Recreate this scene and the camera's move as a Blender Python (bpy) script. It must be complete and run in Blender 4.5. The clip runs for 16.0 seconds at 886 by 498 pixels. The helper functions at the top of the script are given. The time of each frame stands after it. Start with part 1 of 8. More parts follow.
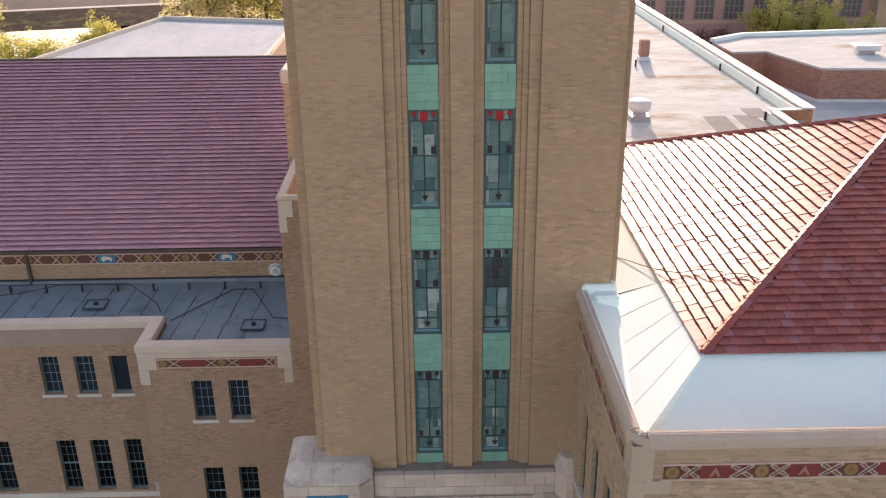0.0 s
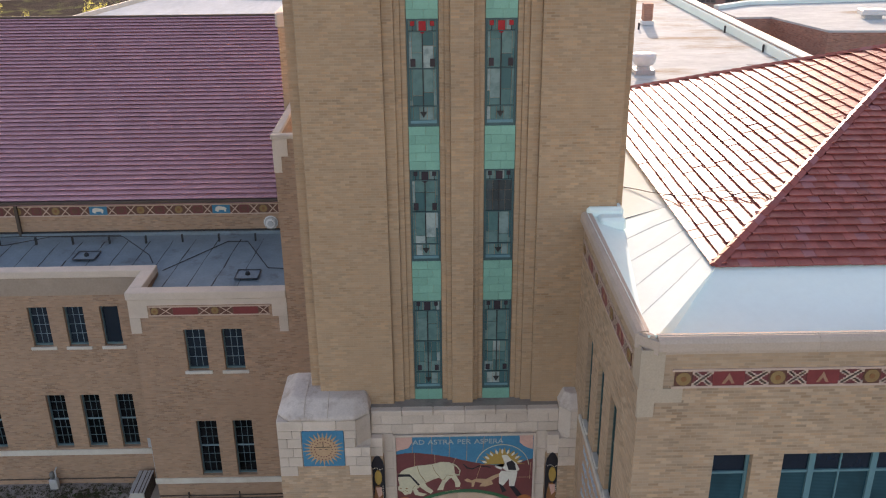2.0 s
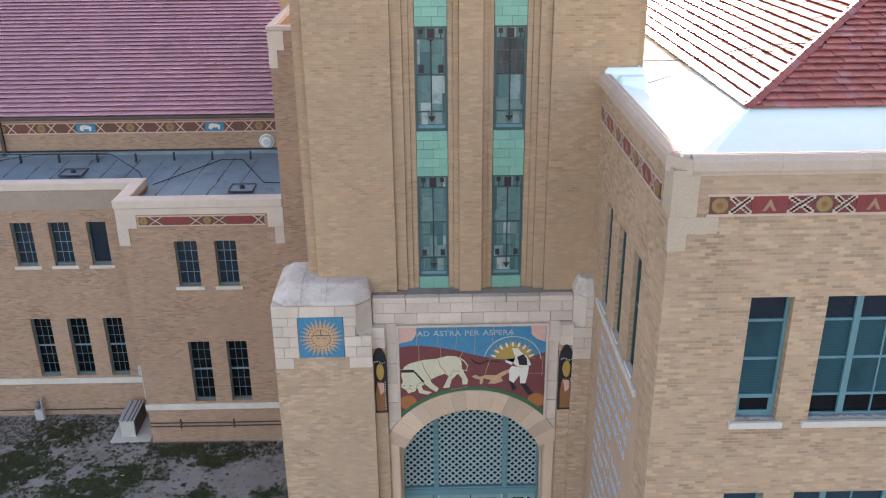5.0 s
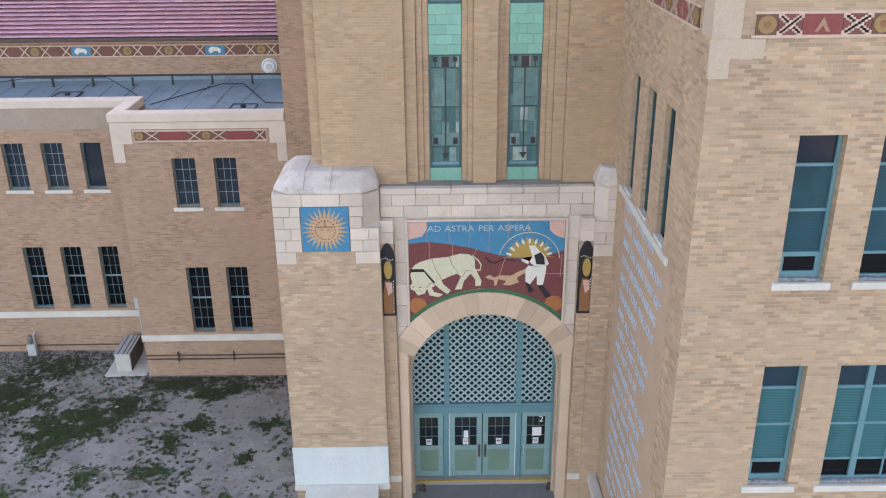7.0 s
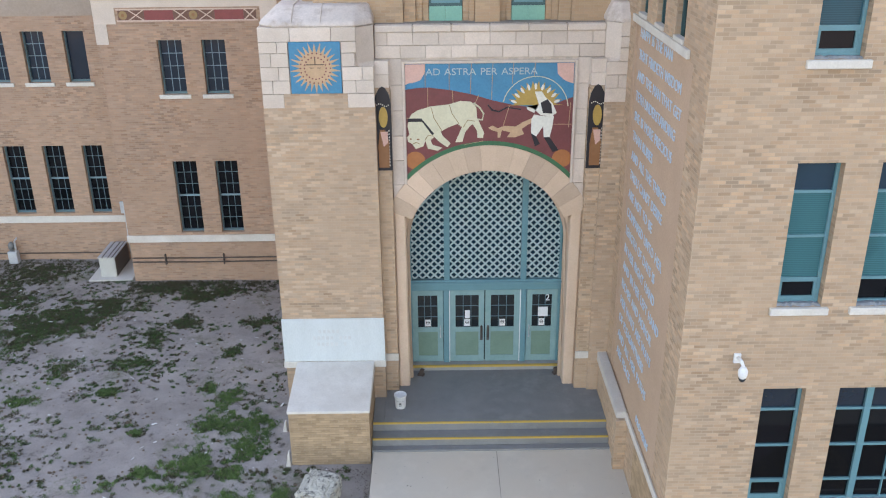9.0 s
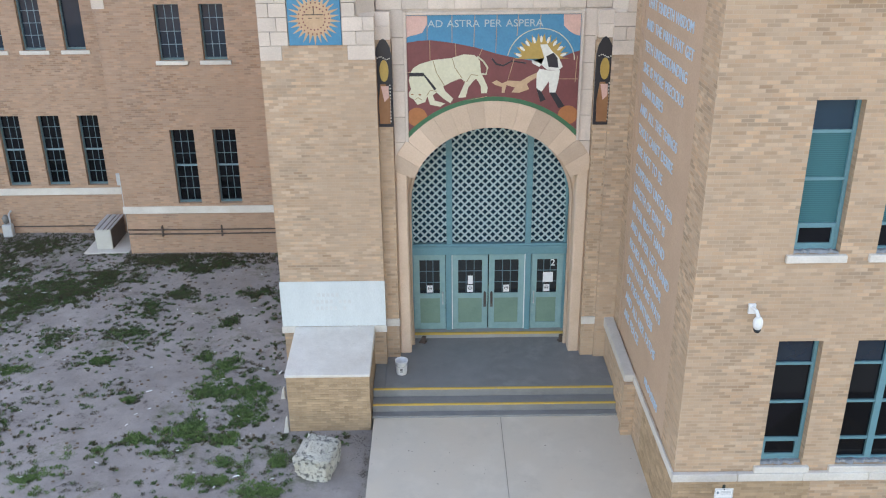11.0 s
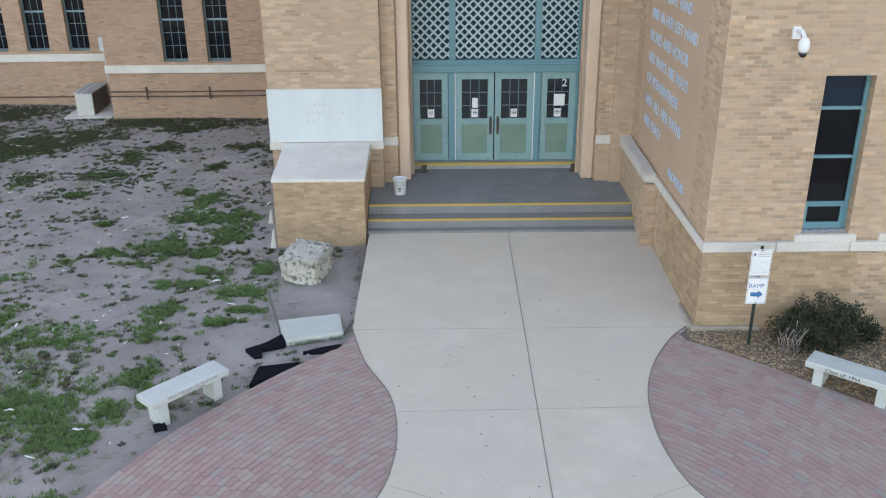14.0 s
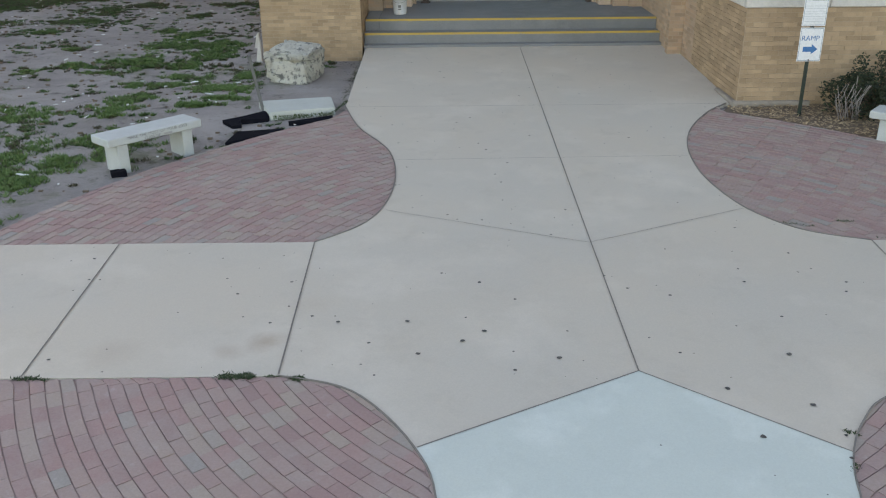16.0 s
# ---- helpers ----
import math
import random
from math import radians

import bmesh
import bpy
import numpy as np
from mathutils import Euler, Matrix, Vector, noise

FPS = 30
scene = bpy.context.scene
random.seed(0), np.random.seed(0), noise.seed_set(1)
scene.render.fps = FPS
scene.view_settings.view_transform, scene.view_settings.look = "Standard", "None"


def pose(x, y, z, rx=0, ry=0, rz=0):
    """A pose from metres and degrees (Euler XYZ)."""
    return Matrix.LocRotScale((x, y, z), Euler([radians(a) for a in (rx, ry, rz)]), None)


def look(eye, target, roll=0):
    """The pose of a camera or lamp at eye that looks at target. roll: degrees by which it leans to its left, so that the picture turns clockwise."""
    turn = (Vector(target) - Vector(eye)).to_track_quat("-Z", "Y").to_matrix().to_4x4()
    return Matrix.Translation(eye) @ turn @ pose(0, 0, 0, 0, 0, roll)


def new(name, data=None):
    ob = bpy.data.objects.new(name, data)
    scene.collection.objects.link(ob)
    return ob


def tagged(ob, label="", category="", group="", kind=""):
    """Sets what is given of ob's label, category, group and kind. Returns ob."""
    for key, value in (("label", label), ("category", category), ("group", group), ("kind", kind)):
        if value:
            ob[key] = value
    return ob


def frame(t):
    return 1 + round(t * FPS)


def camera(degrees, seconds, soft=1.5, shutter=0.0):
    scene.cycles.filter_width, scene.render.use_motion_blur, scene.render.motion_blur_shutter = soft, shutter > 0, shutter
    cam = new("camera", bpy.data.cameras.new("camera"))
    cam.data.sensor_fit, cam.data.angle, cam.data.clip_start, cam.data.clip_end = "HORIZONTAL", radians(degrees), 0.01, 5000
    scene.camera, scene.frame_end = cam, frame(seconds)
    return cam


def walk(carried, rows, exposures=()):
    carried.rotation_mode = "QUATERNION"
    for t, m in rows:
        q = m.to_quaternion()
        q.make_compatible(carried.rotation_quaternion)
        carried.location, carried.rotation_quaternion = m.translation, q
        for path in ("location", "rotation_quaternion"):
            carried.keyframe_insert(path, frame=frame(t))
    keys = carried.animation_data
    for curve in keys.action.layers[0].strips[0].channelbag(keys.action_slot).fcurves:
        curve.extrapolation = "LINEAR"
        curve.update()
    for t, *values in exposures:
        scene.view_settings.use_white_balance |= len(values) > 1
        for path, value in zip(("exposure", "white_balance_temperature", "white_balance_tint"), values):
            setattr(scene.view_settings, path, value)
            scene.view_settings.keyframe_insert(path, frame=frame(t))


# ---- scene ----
cam = camera(53.1, 16.0, soft=1.12)
METRES, EYE, TILT, LEAN, TURN = 22.5, 25.53, -23.0, 0.6, -1.0
ROWS = [
    (0.0, 0.0, 0.0, 0.0, 0.0, 0.0, -0.0),
    (0.5, -0.0006, 0.0077, -0.02, 0.02, 0.02, -0.04),
    (1.0, -0.0015, 0.0171, -0.0425, 0.02, 0.02, -0.06),
    (1.5, -0.0019, 0.0278, -0.0637, -0.02, 0.04, -0.06),
    (2.0, 0.0007, 0.0402, -0.0892, -0.01, 0.02, -0.06),
    (2.5, 0.0012, 0.051, -0.1157, 0.01, -0.0, -0.04),
    (3.0, -0.0008, 0.0615, -0.1429, -0.02, 0.04, -0.05),
    (3.5, -0.0016, 0.0717, -0.1665, -0.05, 0.03, -0.06),
    (4.0, -0.0032, 0.0868, -0.1896, -0.11, 0.01, -0.05),
    (6.5, -0.0141, 0.1572, -0.3121, 0.16, 0.05, -0.14),
    (7.0, -0.0158, 0.1782, -0.3529, 0.22, 0.1, -0.21),
    (7.5, -0.0146, 0.1985, -0.4006, 0.29, 0.09, -0.21),
    (8.0, -0.0144, 0.2169, -0.4497, 0.28, 0.11, -0.2),
    (8.5, -0.0126, 0.2325, -0.4844, 0.36, 0.11, -0.23),
    (9.0, -0.012, 0.248, -0.5093, 0.4, 0.09, -0.25),
    (9.5, -0.0114, 0.2589, -0.5262, 0.44, 0.04, -0.24),
    (12.0, -0.013, 0.2917, -0.5848, 0.59, 0.0, -0.36),
    (12.5, -0.0126, 0.3037, -0.6186, 0.63, 0.01, -0.39),
    (13.0, -0.0126, 0.3182, -0.6531, 0.64, 0.01, -0.39),
    (13.5, -0.0126, 0.3343, -0.6952, 0.64, -0.01, -0.42),
    (14.0, -0.0123, 0.356, -0.7393, 0.65, -0.09, -0.42),
    (14.5, -0.0134, 0.3819, -0.7866, 0.66, -0.11, -0.42),
    (15.0, -0.0146, 0.4055, -0.834, 0.68, -0.17, -0.42),
    (15.5, -0.0145, 0.4285, -0.8762, 0.71, -0.25, -0.42),
    (16.0, -0.0151, 0.4388, -0.8947, 0.73, -0.31, -0.41),
]
EXPOSURES = [(0.0, 1.32, 8200, 29), (0.5, 1.12, 7900, 27), (1.0, 1.28, 7900, 26), (2.0, 1.3, 7900, 26), (3.0, 1.6, 7800, 26), (4.0, 1.82, 7650, 26), (7.0, 2.42, 7550, 26), (9.5, 2.5, 7600, 24), (12.5, 2.54, 7650, 23), (14.5, 2.4, 7850, 21), (16.0, 2.08, 8100, 19)]
walk(cam, [(t, pose(-0.82, -21.75, EYE, TILT, LEAN, TURN) @ pose(METRES * x, METRES * y, METRES * z, 90 + pitch, roll, yaw)) for t, x, y, z, yaw, pitch, roll in ROWS], EXPOSURES)

# ---- world and sun ----
SUN_EL = 14.0
SUN_DIR = Vector((0.14, 0.96, 0.242)).normalized()
world = bpy.data.worlds.new("world")
world.use_nodes = True
scene.world = world
wn = world.node_tree
sky = wn.nodes.new("ShaderNodeTexSky")
sky.sky_type, sky.sun_disc = "NISHITA", False
sky.sun_elevation, sky.sun_rotation = radians(SUN_EL), math.atan2(SUN_DIR.x, SUN_DIR.y)
sky.air_density, sky.dust_density = 1.0, 1.5
wn.links.new(sky.outputs["Color"], wn.nodes["Background"].inputs["Color"])
wn.nodes["Background"].inputs["Strength"].default_value = 0.15
sun = new("sun", bpy.data.lights.new("sun", "SUN"))
sun.data.energy, sun.data.angle, sun.data.color = 2.45, radians(0.6), (1.0, 0.94, 0.87)
sun.matrix_world = look((0, 0, 0), -SUN_DIR)


# ---- materials ----
def shader(name):
    m = bpy.data.materials.new(name)
    m.use_nodes = True
    return m, m.node_tree, m.node_tree.nodes["Principled BSDF"]


def node(nt, kind, **values):
    n = nt.nodes.new(kind)
    for key, v in values.items():
        n.inputs[key].default_value = v
    return n


def rgb(c):
    return (c[0], c[1], c[2], 1.0)


def mixed(nt, a, b, fac, mode="MIX"):
    n = nt.nodes.new("ShaderNodeMix")
    n.data_type, n.blend_type = "RGBA", mode
    for sock, v in ((n.inputs[6], a), (n.inputs[7], b), (n.inputs[0], fac)):
        if isinstance(v, bpy.types.NodeSocket):
            nt.links.new(v, sock)
        elif isinstance(v, (int, float)):
            sock.default_value = v
        else:
            sock.default_value = rgb(v)
    return n.outputs[2]


def ramped(nt, value, lo, hi):
    n = node(nt, "ShaderNodeMapRange", **{"From Min": lo, "From Max": hi})
    n.clamp = True
    nt.links.new(value, n.inputs["Value"])
    return n.outputs["Result"]


def place_vector(nt, stretch=(1, 1, 1)):
    g = nt.nodes.new("ShaderNodeNewGeometry")
    m = node(nt, "ShaderNodeMapping")
    m.inputs["Scale"].default_value = stretch
    nt.links.new(g.outputs["Position"], m.inputs["Vector"])
    return m.outputs["Vector"]


def noisy(nt, vector, scale, detail=4.0, rough=0.6):
    n = node(nt, "ShaderNodeTexNoise", Scale=scale, Detail=detail, Roughness=rough)
    nt.links.new(vector, n.inputs["Vector"])
    return n.outputs["Fac"]


def relief(nt, bsdf, height, strength, distance):
    b = node(nt, "ShaderNodeBump", Strength=strength, Distance=distance)
    nt.links.new(height, b.inputs["Height"])
    nt.links.new(b.outputs["Normal"], bsdf.inputs["Normal"])


def sums(nt, op, a, b=0.0):
    n = nt.nodes.new("ShaderNodeMath")
    n.operation = op
    for sock, v in zip(n.inputs, (a, b)):
        if isinstance(v, bpy.types.NodeSocket):
            nt.links.new(v, sock)
        else:
            sock.default_value = v
    return n.outputs[0]


def toned(nt, value, stops):
    """A grey or coloured ramp along a value, from (place, colour or grey) pairs."""
    r = nt.nodes.new("ShaderNodeValToRGB")
    while len(r.color_ramp.elements) < len(stops):
        r.color_ramp.elements.new(0.5)
    for e, (p, c) in zip(r.color_ramp.elements, stops):
        e.position, e.color = p, rgb(c if isinstance(c, tuple) else (c, c, c))
    nt.links.new(value, r.inputs["Fac"])
    return r.outputs["Color"]


def mat(name, c1, c2, rough=0.8, coarse=0.8, fine=25.0, bump=0.3, metal=0.0, depth=0.01, vary=0.0, stretch=(1, 1, 1), spec=0.5, dirt=None, dirt_at=(0.55, 0.75), dirt_scale=0.5, grain_mix=0.55, odd=None):
    m, nt, bsdf = shader(name)
    v = place_vector(nt, stretch)
    col = mixed(nt, c1, c2, ramped(nt, noisy(nt, v, coarse, 6.0, 0.65), 0.3, 0.7))
    grain = noisy(nt, v, fine, 5.0, 0.7)
    col = mixed(nt, col, mixed(nt, (0.55, 0.55, 0.55), (1.35, 1.35, 1.35), grain), grain_mix, "MULTIPLY")
    if vary or odd:
        o, g = nt.nodes.new("ShaderNodeObjectInfo"), nt.nodes.new("ShaderNodeNewGeometry")
        own = sums(nt, "FRACT", sums(nt, "ADD", o.outputs["Random"], g.outputs["Random Per Island"]))
    if odd:
        col = mixed(nt, col, odd, sums(nt, "MULTIPLY", ramped(nt, own, 0.88, 0.92), 0.5))
    if vary:
        tone = mixed(nt, (1 - vary,) * 3, (1 + vary,) * 3, own)
        col = mixed(nt, col, tone, 1.0, "MULTIPLY")
    if dirt:
        col = mixed(nt, col, dirt, ramped(nt, noisy(nt, v, dirt_scale, 8.0, 0.7), *dirt_at))
    nt.links.new(col, bsdf.inputs["Base Color"])
    bsdf.inputs["Roughness"].default_value, bsdf.inputs["Metallic"].default_value = rough, metal
    bsdf.inputs["Specular IOR Level"].default_value = spec
    if bump:
        relief(nt, bsdf, grain, bump, depth)
    return m


def concrete_mat(name, warm, cool, bleached, stains=()):
    """Broom-finished concrete: warm and cool cloudings, bleached blotches, a few rusty stains (x, y, radius, strength)."""
    m, nt, bsdf = shader(name)
    v = place_vector(nt)
    col = mixed(nt, warm, cool, ramped(nt, noisy(nt, v, 0.55, 5.0, 0.55), 0.36, 0.64))
    col = mixed(nt, col, bleached, sums(nt, "MULTIPLY", ramped(nt, noisy(nt, v, 1.15, 4.0, 0.6), 0.52, 0.74), 0.6))
    col = mixed(nt, col, [c * 0.78 for c in warm], sums(nt, "MULTIPLY", ramped(nt, noisy(nt, v, 2.1, 7.0, 0.65), 0.56, 0.76), 0.38))
    edge = noisy(nt, v, 5.0, 5.0, 0.6)
    for x, y, r, k in stains:
        gap = nt.nodes.new("ShaderNodeVectorMath")
        gap.operation = "DISTANCE"
        flat = node(nt, "ShaderNodeVectorMath")
        flat.operation = "MULTIPLY"
        flat.inputs[1].default_value = (1, 1, 0)
        nt.links.new(v, flat.inputs[0])
        nt.links.new(flat.outputs["Vector"], gap.inputs[0])
        gap.inputs[1].default_value = (x, y, 0)
        near = ramped(nt, sums(nt, "ADD", gap.outputs["Value"], sums(nt, "MULTIPLY", edge, r)), r * 1.5, r * 0.5)
        col = mixed(nt, col, (0.33, 0.225, 0.15), sums(nt, "MULTIPLY", near, k))
    grain = noisy(nt, v, 70.0, 4.0, 0.7)
    col = mixed(nt, col, mixed(nt, (0.7, 0.7, 0.7), (1.25, 1.25, 1.25), grain), 0.4, "MULTIPLY")
    nt.links.new(col, bsdf.inputs["Base Color"])
    bsdf.inputs["Roughness"].default_value = 0.9
    relief(nt, bsdf, grain, 0.15, 0.008)
    return m


def brick_mat(name, base, mortar, contrast=1.0, pale=False, width=0.213, height=0.0667, joint=0.011, bump=0.4):
    """Face brick in running bond: each brick its own tone, dark ones in loose clusters, washed-out areas."""
    m, nt, bsdf = shader(name)
    uv = nt.nodes.new("ShaderNodeUVMap")
    sep = nt.nodes.new("ShaderNodeSeparateXYZ")
    nt.links.new(uv.outputs["UV"], sep.inputs[0])
    up = sums(nt, "DIVIDE", sep.outputs["Y"], height)
    row = sums(nt, "FLOOR", up)
    along = sums(nt, "ADD", sums(nt, "DIVIDE", sep.outputs["X"], width), sums(nt, "MULTIPLY", sums(nt, "FLOORED_MODULO", row, 2.0), 0.5))
    cell = nt.nodes.new("ShaderNodeCombineXYZ")
    nt.links.new(sums(nt, "FLOOR", along), cell.inputs[0])
    nt.links.new(row, cell.inputs[1])
    own = nt.nodes.new("ShaderNodeTexWhiteNoise")
    own.noise_dimensions = "2D"
    nt.links.new(cell.outputs[0], own.inputs["Vector"])
    hue = nt.nodes.new("ShaderNodeSeparateColor")
    nt.links.new(own.outputs["Color"], hue.inputs[0])
    v = place_vector(nt)
    cluster = noisy(nt, place_vector(nt, (0.7, 0.7, 1.6)), 1.1, 4.0, 0.6)
    r = sums(nt, "ADD", own.outputs["Value"], sums(nt, "MULTIPLY", sums(nt, "SUBTRACT", cluster, 0.5), 0.9))
    k = contrast
    if pale:
        r = sums(nt, "ADD", sums(nt, "MULTIPLY", r, 0.86), 0.14)
    tone = toned(nt, r, ((0.0, 1 - 0.44 * k), (0.10, 1 - 0.40 * k), (0.24, 1 - 0.17 * k), (0.5, 1.0), (0.74, 1 + 0.06 * k), (0.88, 1 + 0.27 * k), (1.0, 1 + 0.36 * k)))
    col = mixed(nt, base, tone, 1.0, "MULTIPLY")
    col = mixed(nt, col, mixed(nt, (1.07, 0.98, 0.90), (0.95, 1.0, 1.05), hue.outputs[1]), 0.8, "MULTIPLY")
    wash = ramped(nt, noisy(nt, v, 0.55, 6.0, 0.6), 0.42, 0.66)
    col = mixed(nt, col, [c * 1.04 for c in base], sums(nt, "MULTIPLY", wash, 0.72))
    gap = lambda x, size: sums(nt, "MULTIPLY", sums(nt, "SUBTRACT", 0.5, sums(nt, "ABSOLUTE", sums(nt, "SUBTRACT", sums(nt, "FRACT", x), 0.5))), size)
    face = ramped(nt, sums(nt, "MINIMUM", gap(along, width), gap(up, height)), joint * 0.3, joint * 0.7)
    col = mixed(nt, mortar, col, face)
    broad = noisy(nt, v, 0.35, 6.0, 0.65)
    col = mixed(nt, col, mixed(nt, (0.72, 0.70, 0.70), (1.22, 1.2, 1.16), broad), 0.7, "MULTIPLY")
    streak = noisy(nt, place_vector(nt, (2.4, 2.4, 0.35)), 1.3, 5.0, 0.6)
    col = mixed(nt, col, mixed(nt, (0.74, 0.72, 0.70), (1.2, 1.2, 1.2), streak), 0.28, "MULTIPLY")
    grain = noisy(nt, v, 60.0, 3.0, 0.7)
    col = mixed(nt, col, mixed(nt, (0.75, 0.75, 0.75), (1.2, 1.2, 1.2), grain), 0.5, "MULTIPLY")
    nt.links.new(col, bsdf.inputs["Base Color"])
    bsdf.inputs["Roughness"].default_value = 0.85
    bsdf.inputs["Specular IOR Level"].default_value = 0.3
    relief(nt, bsdf, sums(nt, "ADD", face, sums(nt, "MULTIPLY", own.outputs["Value"], 0.25)), bump, 0.010)
    return m


def glass_mat(name, tint, rough=0.05, spec=0.6):
    m, nt, bsdf = shader(name)
    v = place_vector(nt)
    col = mixed(nt, tint, [c * 0.6 for c in tint], noisy(nt, v, 1.5, 3.0))
    nt.links.new(col, bsdf.inputs["Base Color"])
    bsdf.inputs["Roughness"].default_value = rough
    bsdf.inputs["Specular IOR Level"].default_value = spec
    relief(nt, bsdf, noisy(nt, v, 2.5, 2.0), 0.05, 0.01)
    return m


def slatted_mat(name, tint):
    """Glass over a drawn slatted blind: fine level lines behind a glossy face."""
    m, nt, bsdf = shader(name)
    v = place_vector(nt)
    wave = node(nt, "ShaderNodeTexWave", Scale=9.0, Distortion=0.2)
    wave.bands_direction = "Z"
    nt.links.new(v, wave.inputs["Vector"])
    col = mixed(nt, [c * 0.8 for c in tint], [c * 1.15 for c in tint], wave.outputs["Fac"])
    col = mixed(nt, col, [c * 0.55 for c in tint], ramped(nt, noisy(nt, v, 1.1, 3.0), 0.5, 0.8))
    nt.links.new(col, bsdf.inputs["Base Color"])
    bsdf.inputs["Roughness"].default_value = 0.14
    bsdf.inputs["Specular IOR Level"].default_value = 0.45
    return m


def stained_mat(name):
    """Leaded glass: each pane its own grey-green, seen from outside by day."""
    m, nt, bsdf = shader(name)
    o = nt.nodes.new("ShaderNodeObjectInfo")
    r = nt.nodes.new("ShaderNodeValToRGB")
    r.color_ramp.interpolation = "CONSTANT"
    tones = [(0.0, (0.045, 0.13, 0.135)), (0.15, (0.075, 0.18, 0.175)), (0.36, (0.14, 0.25, 0.235)), (0.50, (0.10, 0.21, 0.20)), (0.64, (0.21, 0.31, 0.295)), (0.78, (0.13, 0.24, 0.225)), (0.90, (0.34, 0.42, 0.40))]
    while len(r.color_ramp.elements) < len(tones):
        r.color_ramp.elements.new(0.5)
    for e, (p, c) in zip(r.color_ramp.elements, tones):
        e.position, e.color = p, rgb(c)
    nt.links.new(o.outputs["Random"], r.inputs["Fac"])
    v = place_vector(nt)
    col = mixed(nt, r.outputs["Color"], (0.05, 0.12, 0.12), ramped(nt, noisy(nt, v, 5.0, 4.0), 0.45, 0.9))
    nt.links.new(col, bsdf.inputs["Base Color"])
    bsdf.inputs["Roughness"].default_value = 0.22
    relief(nt, bsdf, noisy(nt, v, 9.0, 2.0), 0.2, 0.01)
    return m


def lawn_mat(name):
    """Bare grey-brown soil with thin patches of grass."""
    m, nt, bsdf = shader(name)
    v = place_vector(nt)
    soil = mixed(nt, (0.275, 0.243, 0.224), (0.40, 0.357, 0.33), ramped(nt, noisy(nt, v, 0.7, 7.0, 0.7), 0.35, 0.65))
    soil = mixed(nt, soil, (0.12, 0.104, 0.092), ramped(nt, noisy(nt, v, 2.6, 9.0, 0.78), 0.56, 0.68))
    green = mixed(nt, (0.075, 0.105, 0.035), (0.14, 0.145, 0.07), noisy(nt, v, 6.0, 4.0))
    patch = ramped(nt, noisy(nt, v, 0.6, 10.0, 0.78), 0.56, 0.66)
    col = mixed(nt, soil, green, mixed(nt, (0, 0, 0), (0.6, 0.6, 0.6), patch))
    grain = noisy(nt, v, 40.0, 6.0, 0.8)
    col = mixed(nt, col, mixed(nt, (0.45, 0.45, 0.45), (1.45, 1.45, 1.45), grain), 0.7, "MULTIPLY")
    nt.links.new(col, bsdf.inputs["Base Color"])
    bsdf.inputs["Roughness"].default_value = 0.95
    bsdf.inputs["Specular IOR Level"].default_value = 0.2
    relief(nt, bsdf, grain, 0.8, 0.03)
    return m


BRICK = brick_mat("buff_brick", (0.468, 0.334, 0.230), (0.475, 0.358, 0.262), 0.62)
BRICK_TOWER = brick_mat("tower_brick", (0.44, 0.30, 0.192), (0.45, 0.335, 0.235), 0.52, pale=True)
BRICK_PIER = brick_mat("pier_brick", (0.445, 0.32, 0.225), (0.45, 0.34, 0.25), 0.72, pale=True)
BRICK_ROSY = brick_mat("rosy_buff_brick", (0.405, 0.265, 0.188), (0.405, 0.292, 0.214), 0.55)
BRICK_PIECE = mat("buff_brick_piece", (0.45, 0.315, 0.198), (0.36, 0.247, 0.152), 0.85, 3.0, 60, 0.3, vary=0.17, spec=0.3)
MORTAR = mat("mortar", (0.46, 0.35, 0.245), (0.41, 0.31, 0.215), 0.95, 4.0, 80, 0.4)
RED_BRICK = brick_mat("red_brick", (0.44, 0.225, 0.165), (0.42, 0.29, 0.23), 0.7)
STONE = mat("limestone", (0.66, 0.552, 0.468), (0.565, 0.465, 0.385), 0.85, 1.2, 30, 0.25, vary=0.10, dirt=(0.40, 0.33, 0.26), dirt_at=(0.6, 0.85), dirt_scale=1.3)
SAND = mat("arch_terracotta", (0.63, 0.465, 0.345), (0.54, 0.39, 0.28), 0.75, 1.5, 30, 0.2, vary=0.18)
CAPSTONE = mat("weathered_cap_stone", (0.66, 0.57, 0.505), (0.52, 0.44, 0.385), 0.85, 1.2, 20, 0.4, dirt=(0.40, 0.32, 0.265), dirt_at=(0.50, 0.66), dirt_scale=1.7)
LEDGE = mat("dark_mottled_stone", (0.335, 0.285, 0.245), (0.255, 0.215, 0.185), 0.9, 1.6, 30, 0.3, dirt=(0.16, 0.135, 0.115), dirt_at=(0.5, 0.75), dirt_scale=1.8)
BELT = mat("pale_limestone", (0.66, 0.62, 0.56), (0.55, 0.50, 0.44), 0.85, 1.5, 30, 0.25, vary=0.06, dirt=(0.38, 0.35, 0.30), dirt_at=(0.62, 0.85), dirt_scale=2.0)
CORNER_STONE = mat("grey_marble", (0.58, 0.62, 0.62), (0.51, 0.55, 0.55), 0.6, 2.0, 70, 0.1, dirt=(0.45, 0.40, 0.34), dirt_at=(0.62, 0.9), dirt_scale=1.0, stretch=(1, 1, 0.25))
MINT = mat("mint_terracotta", (0.20, 0.47, 0.37), (0.16, 0.39, 0.31), 0.35, 2.0, 20, 0.1, vary=0.10)
TEAL = mat("teal_paint", (0.12, 0.275, 0.31), (0.095, 0.23, 0.265), 0.45, 2.0, 30, 0.08)
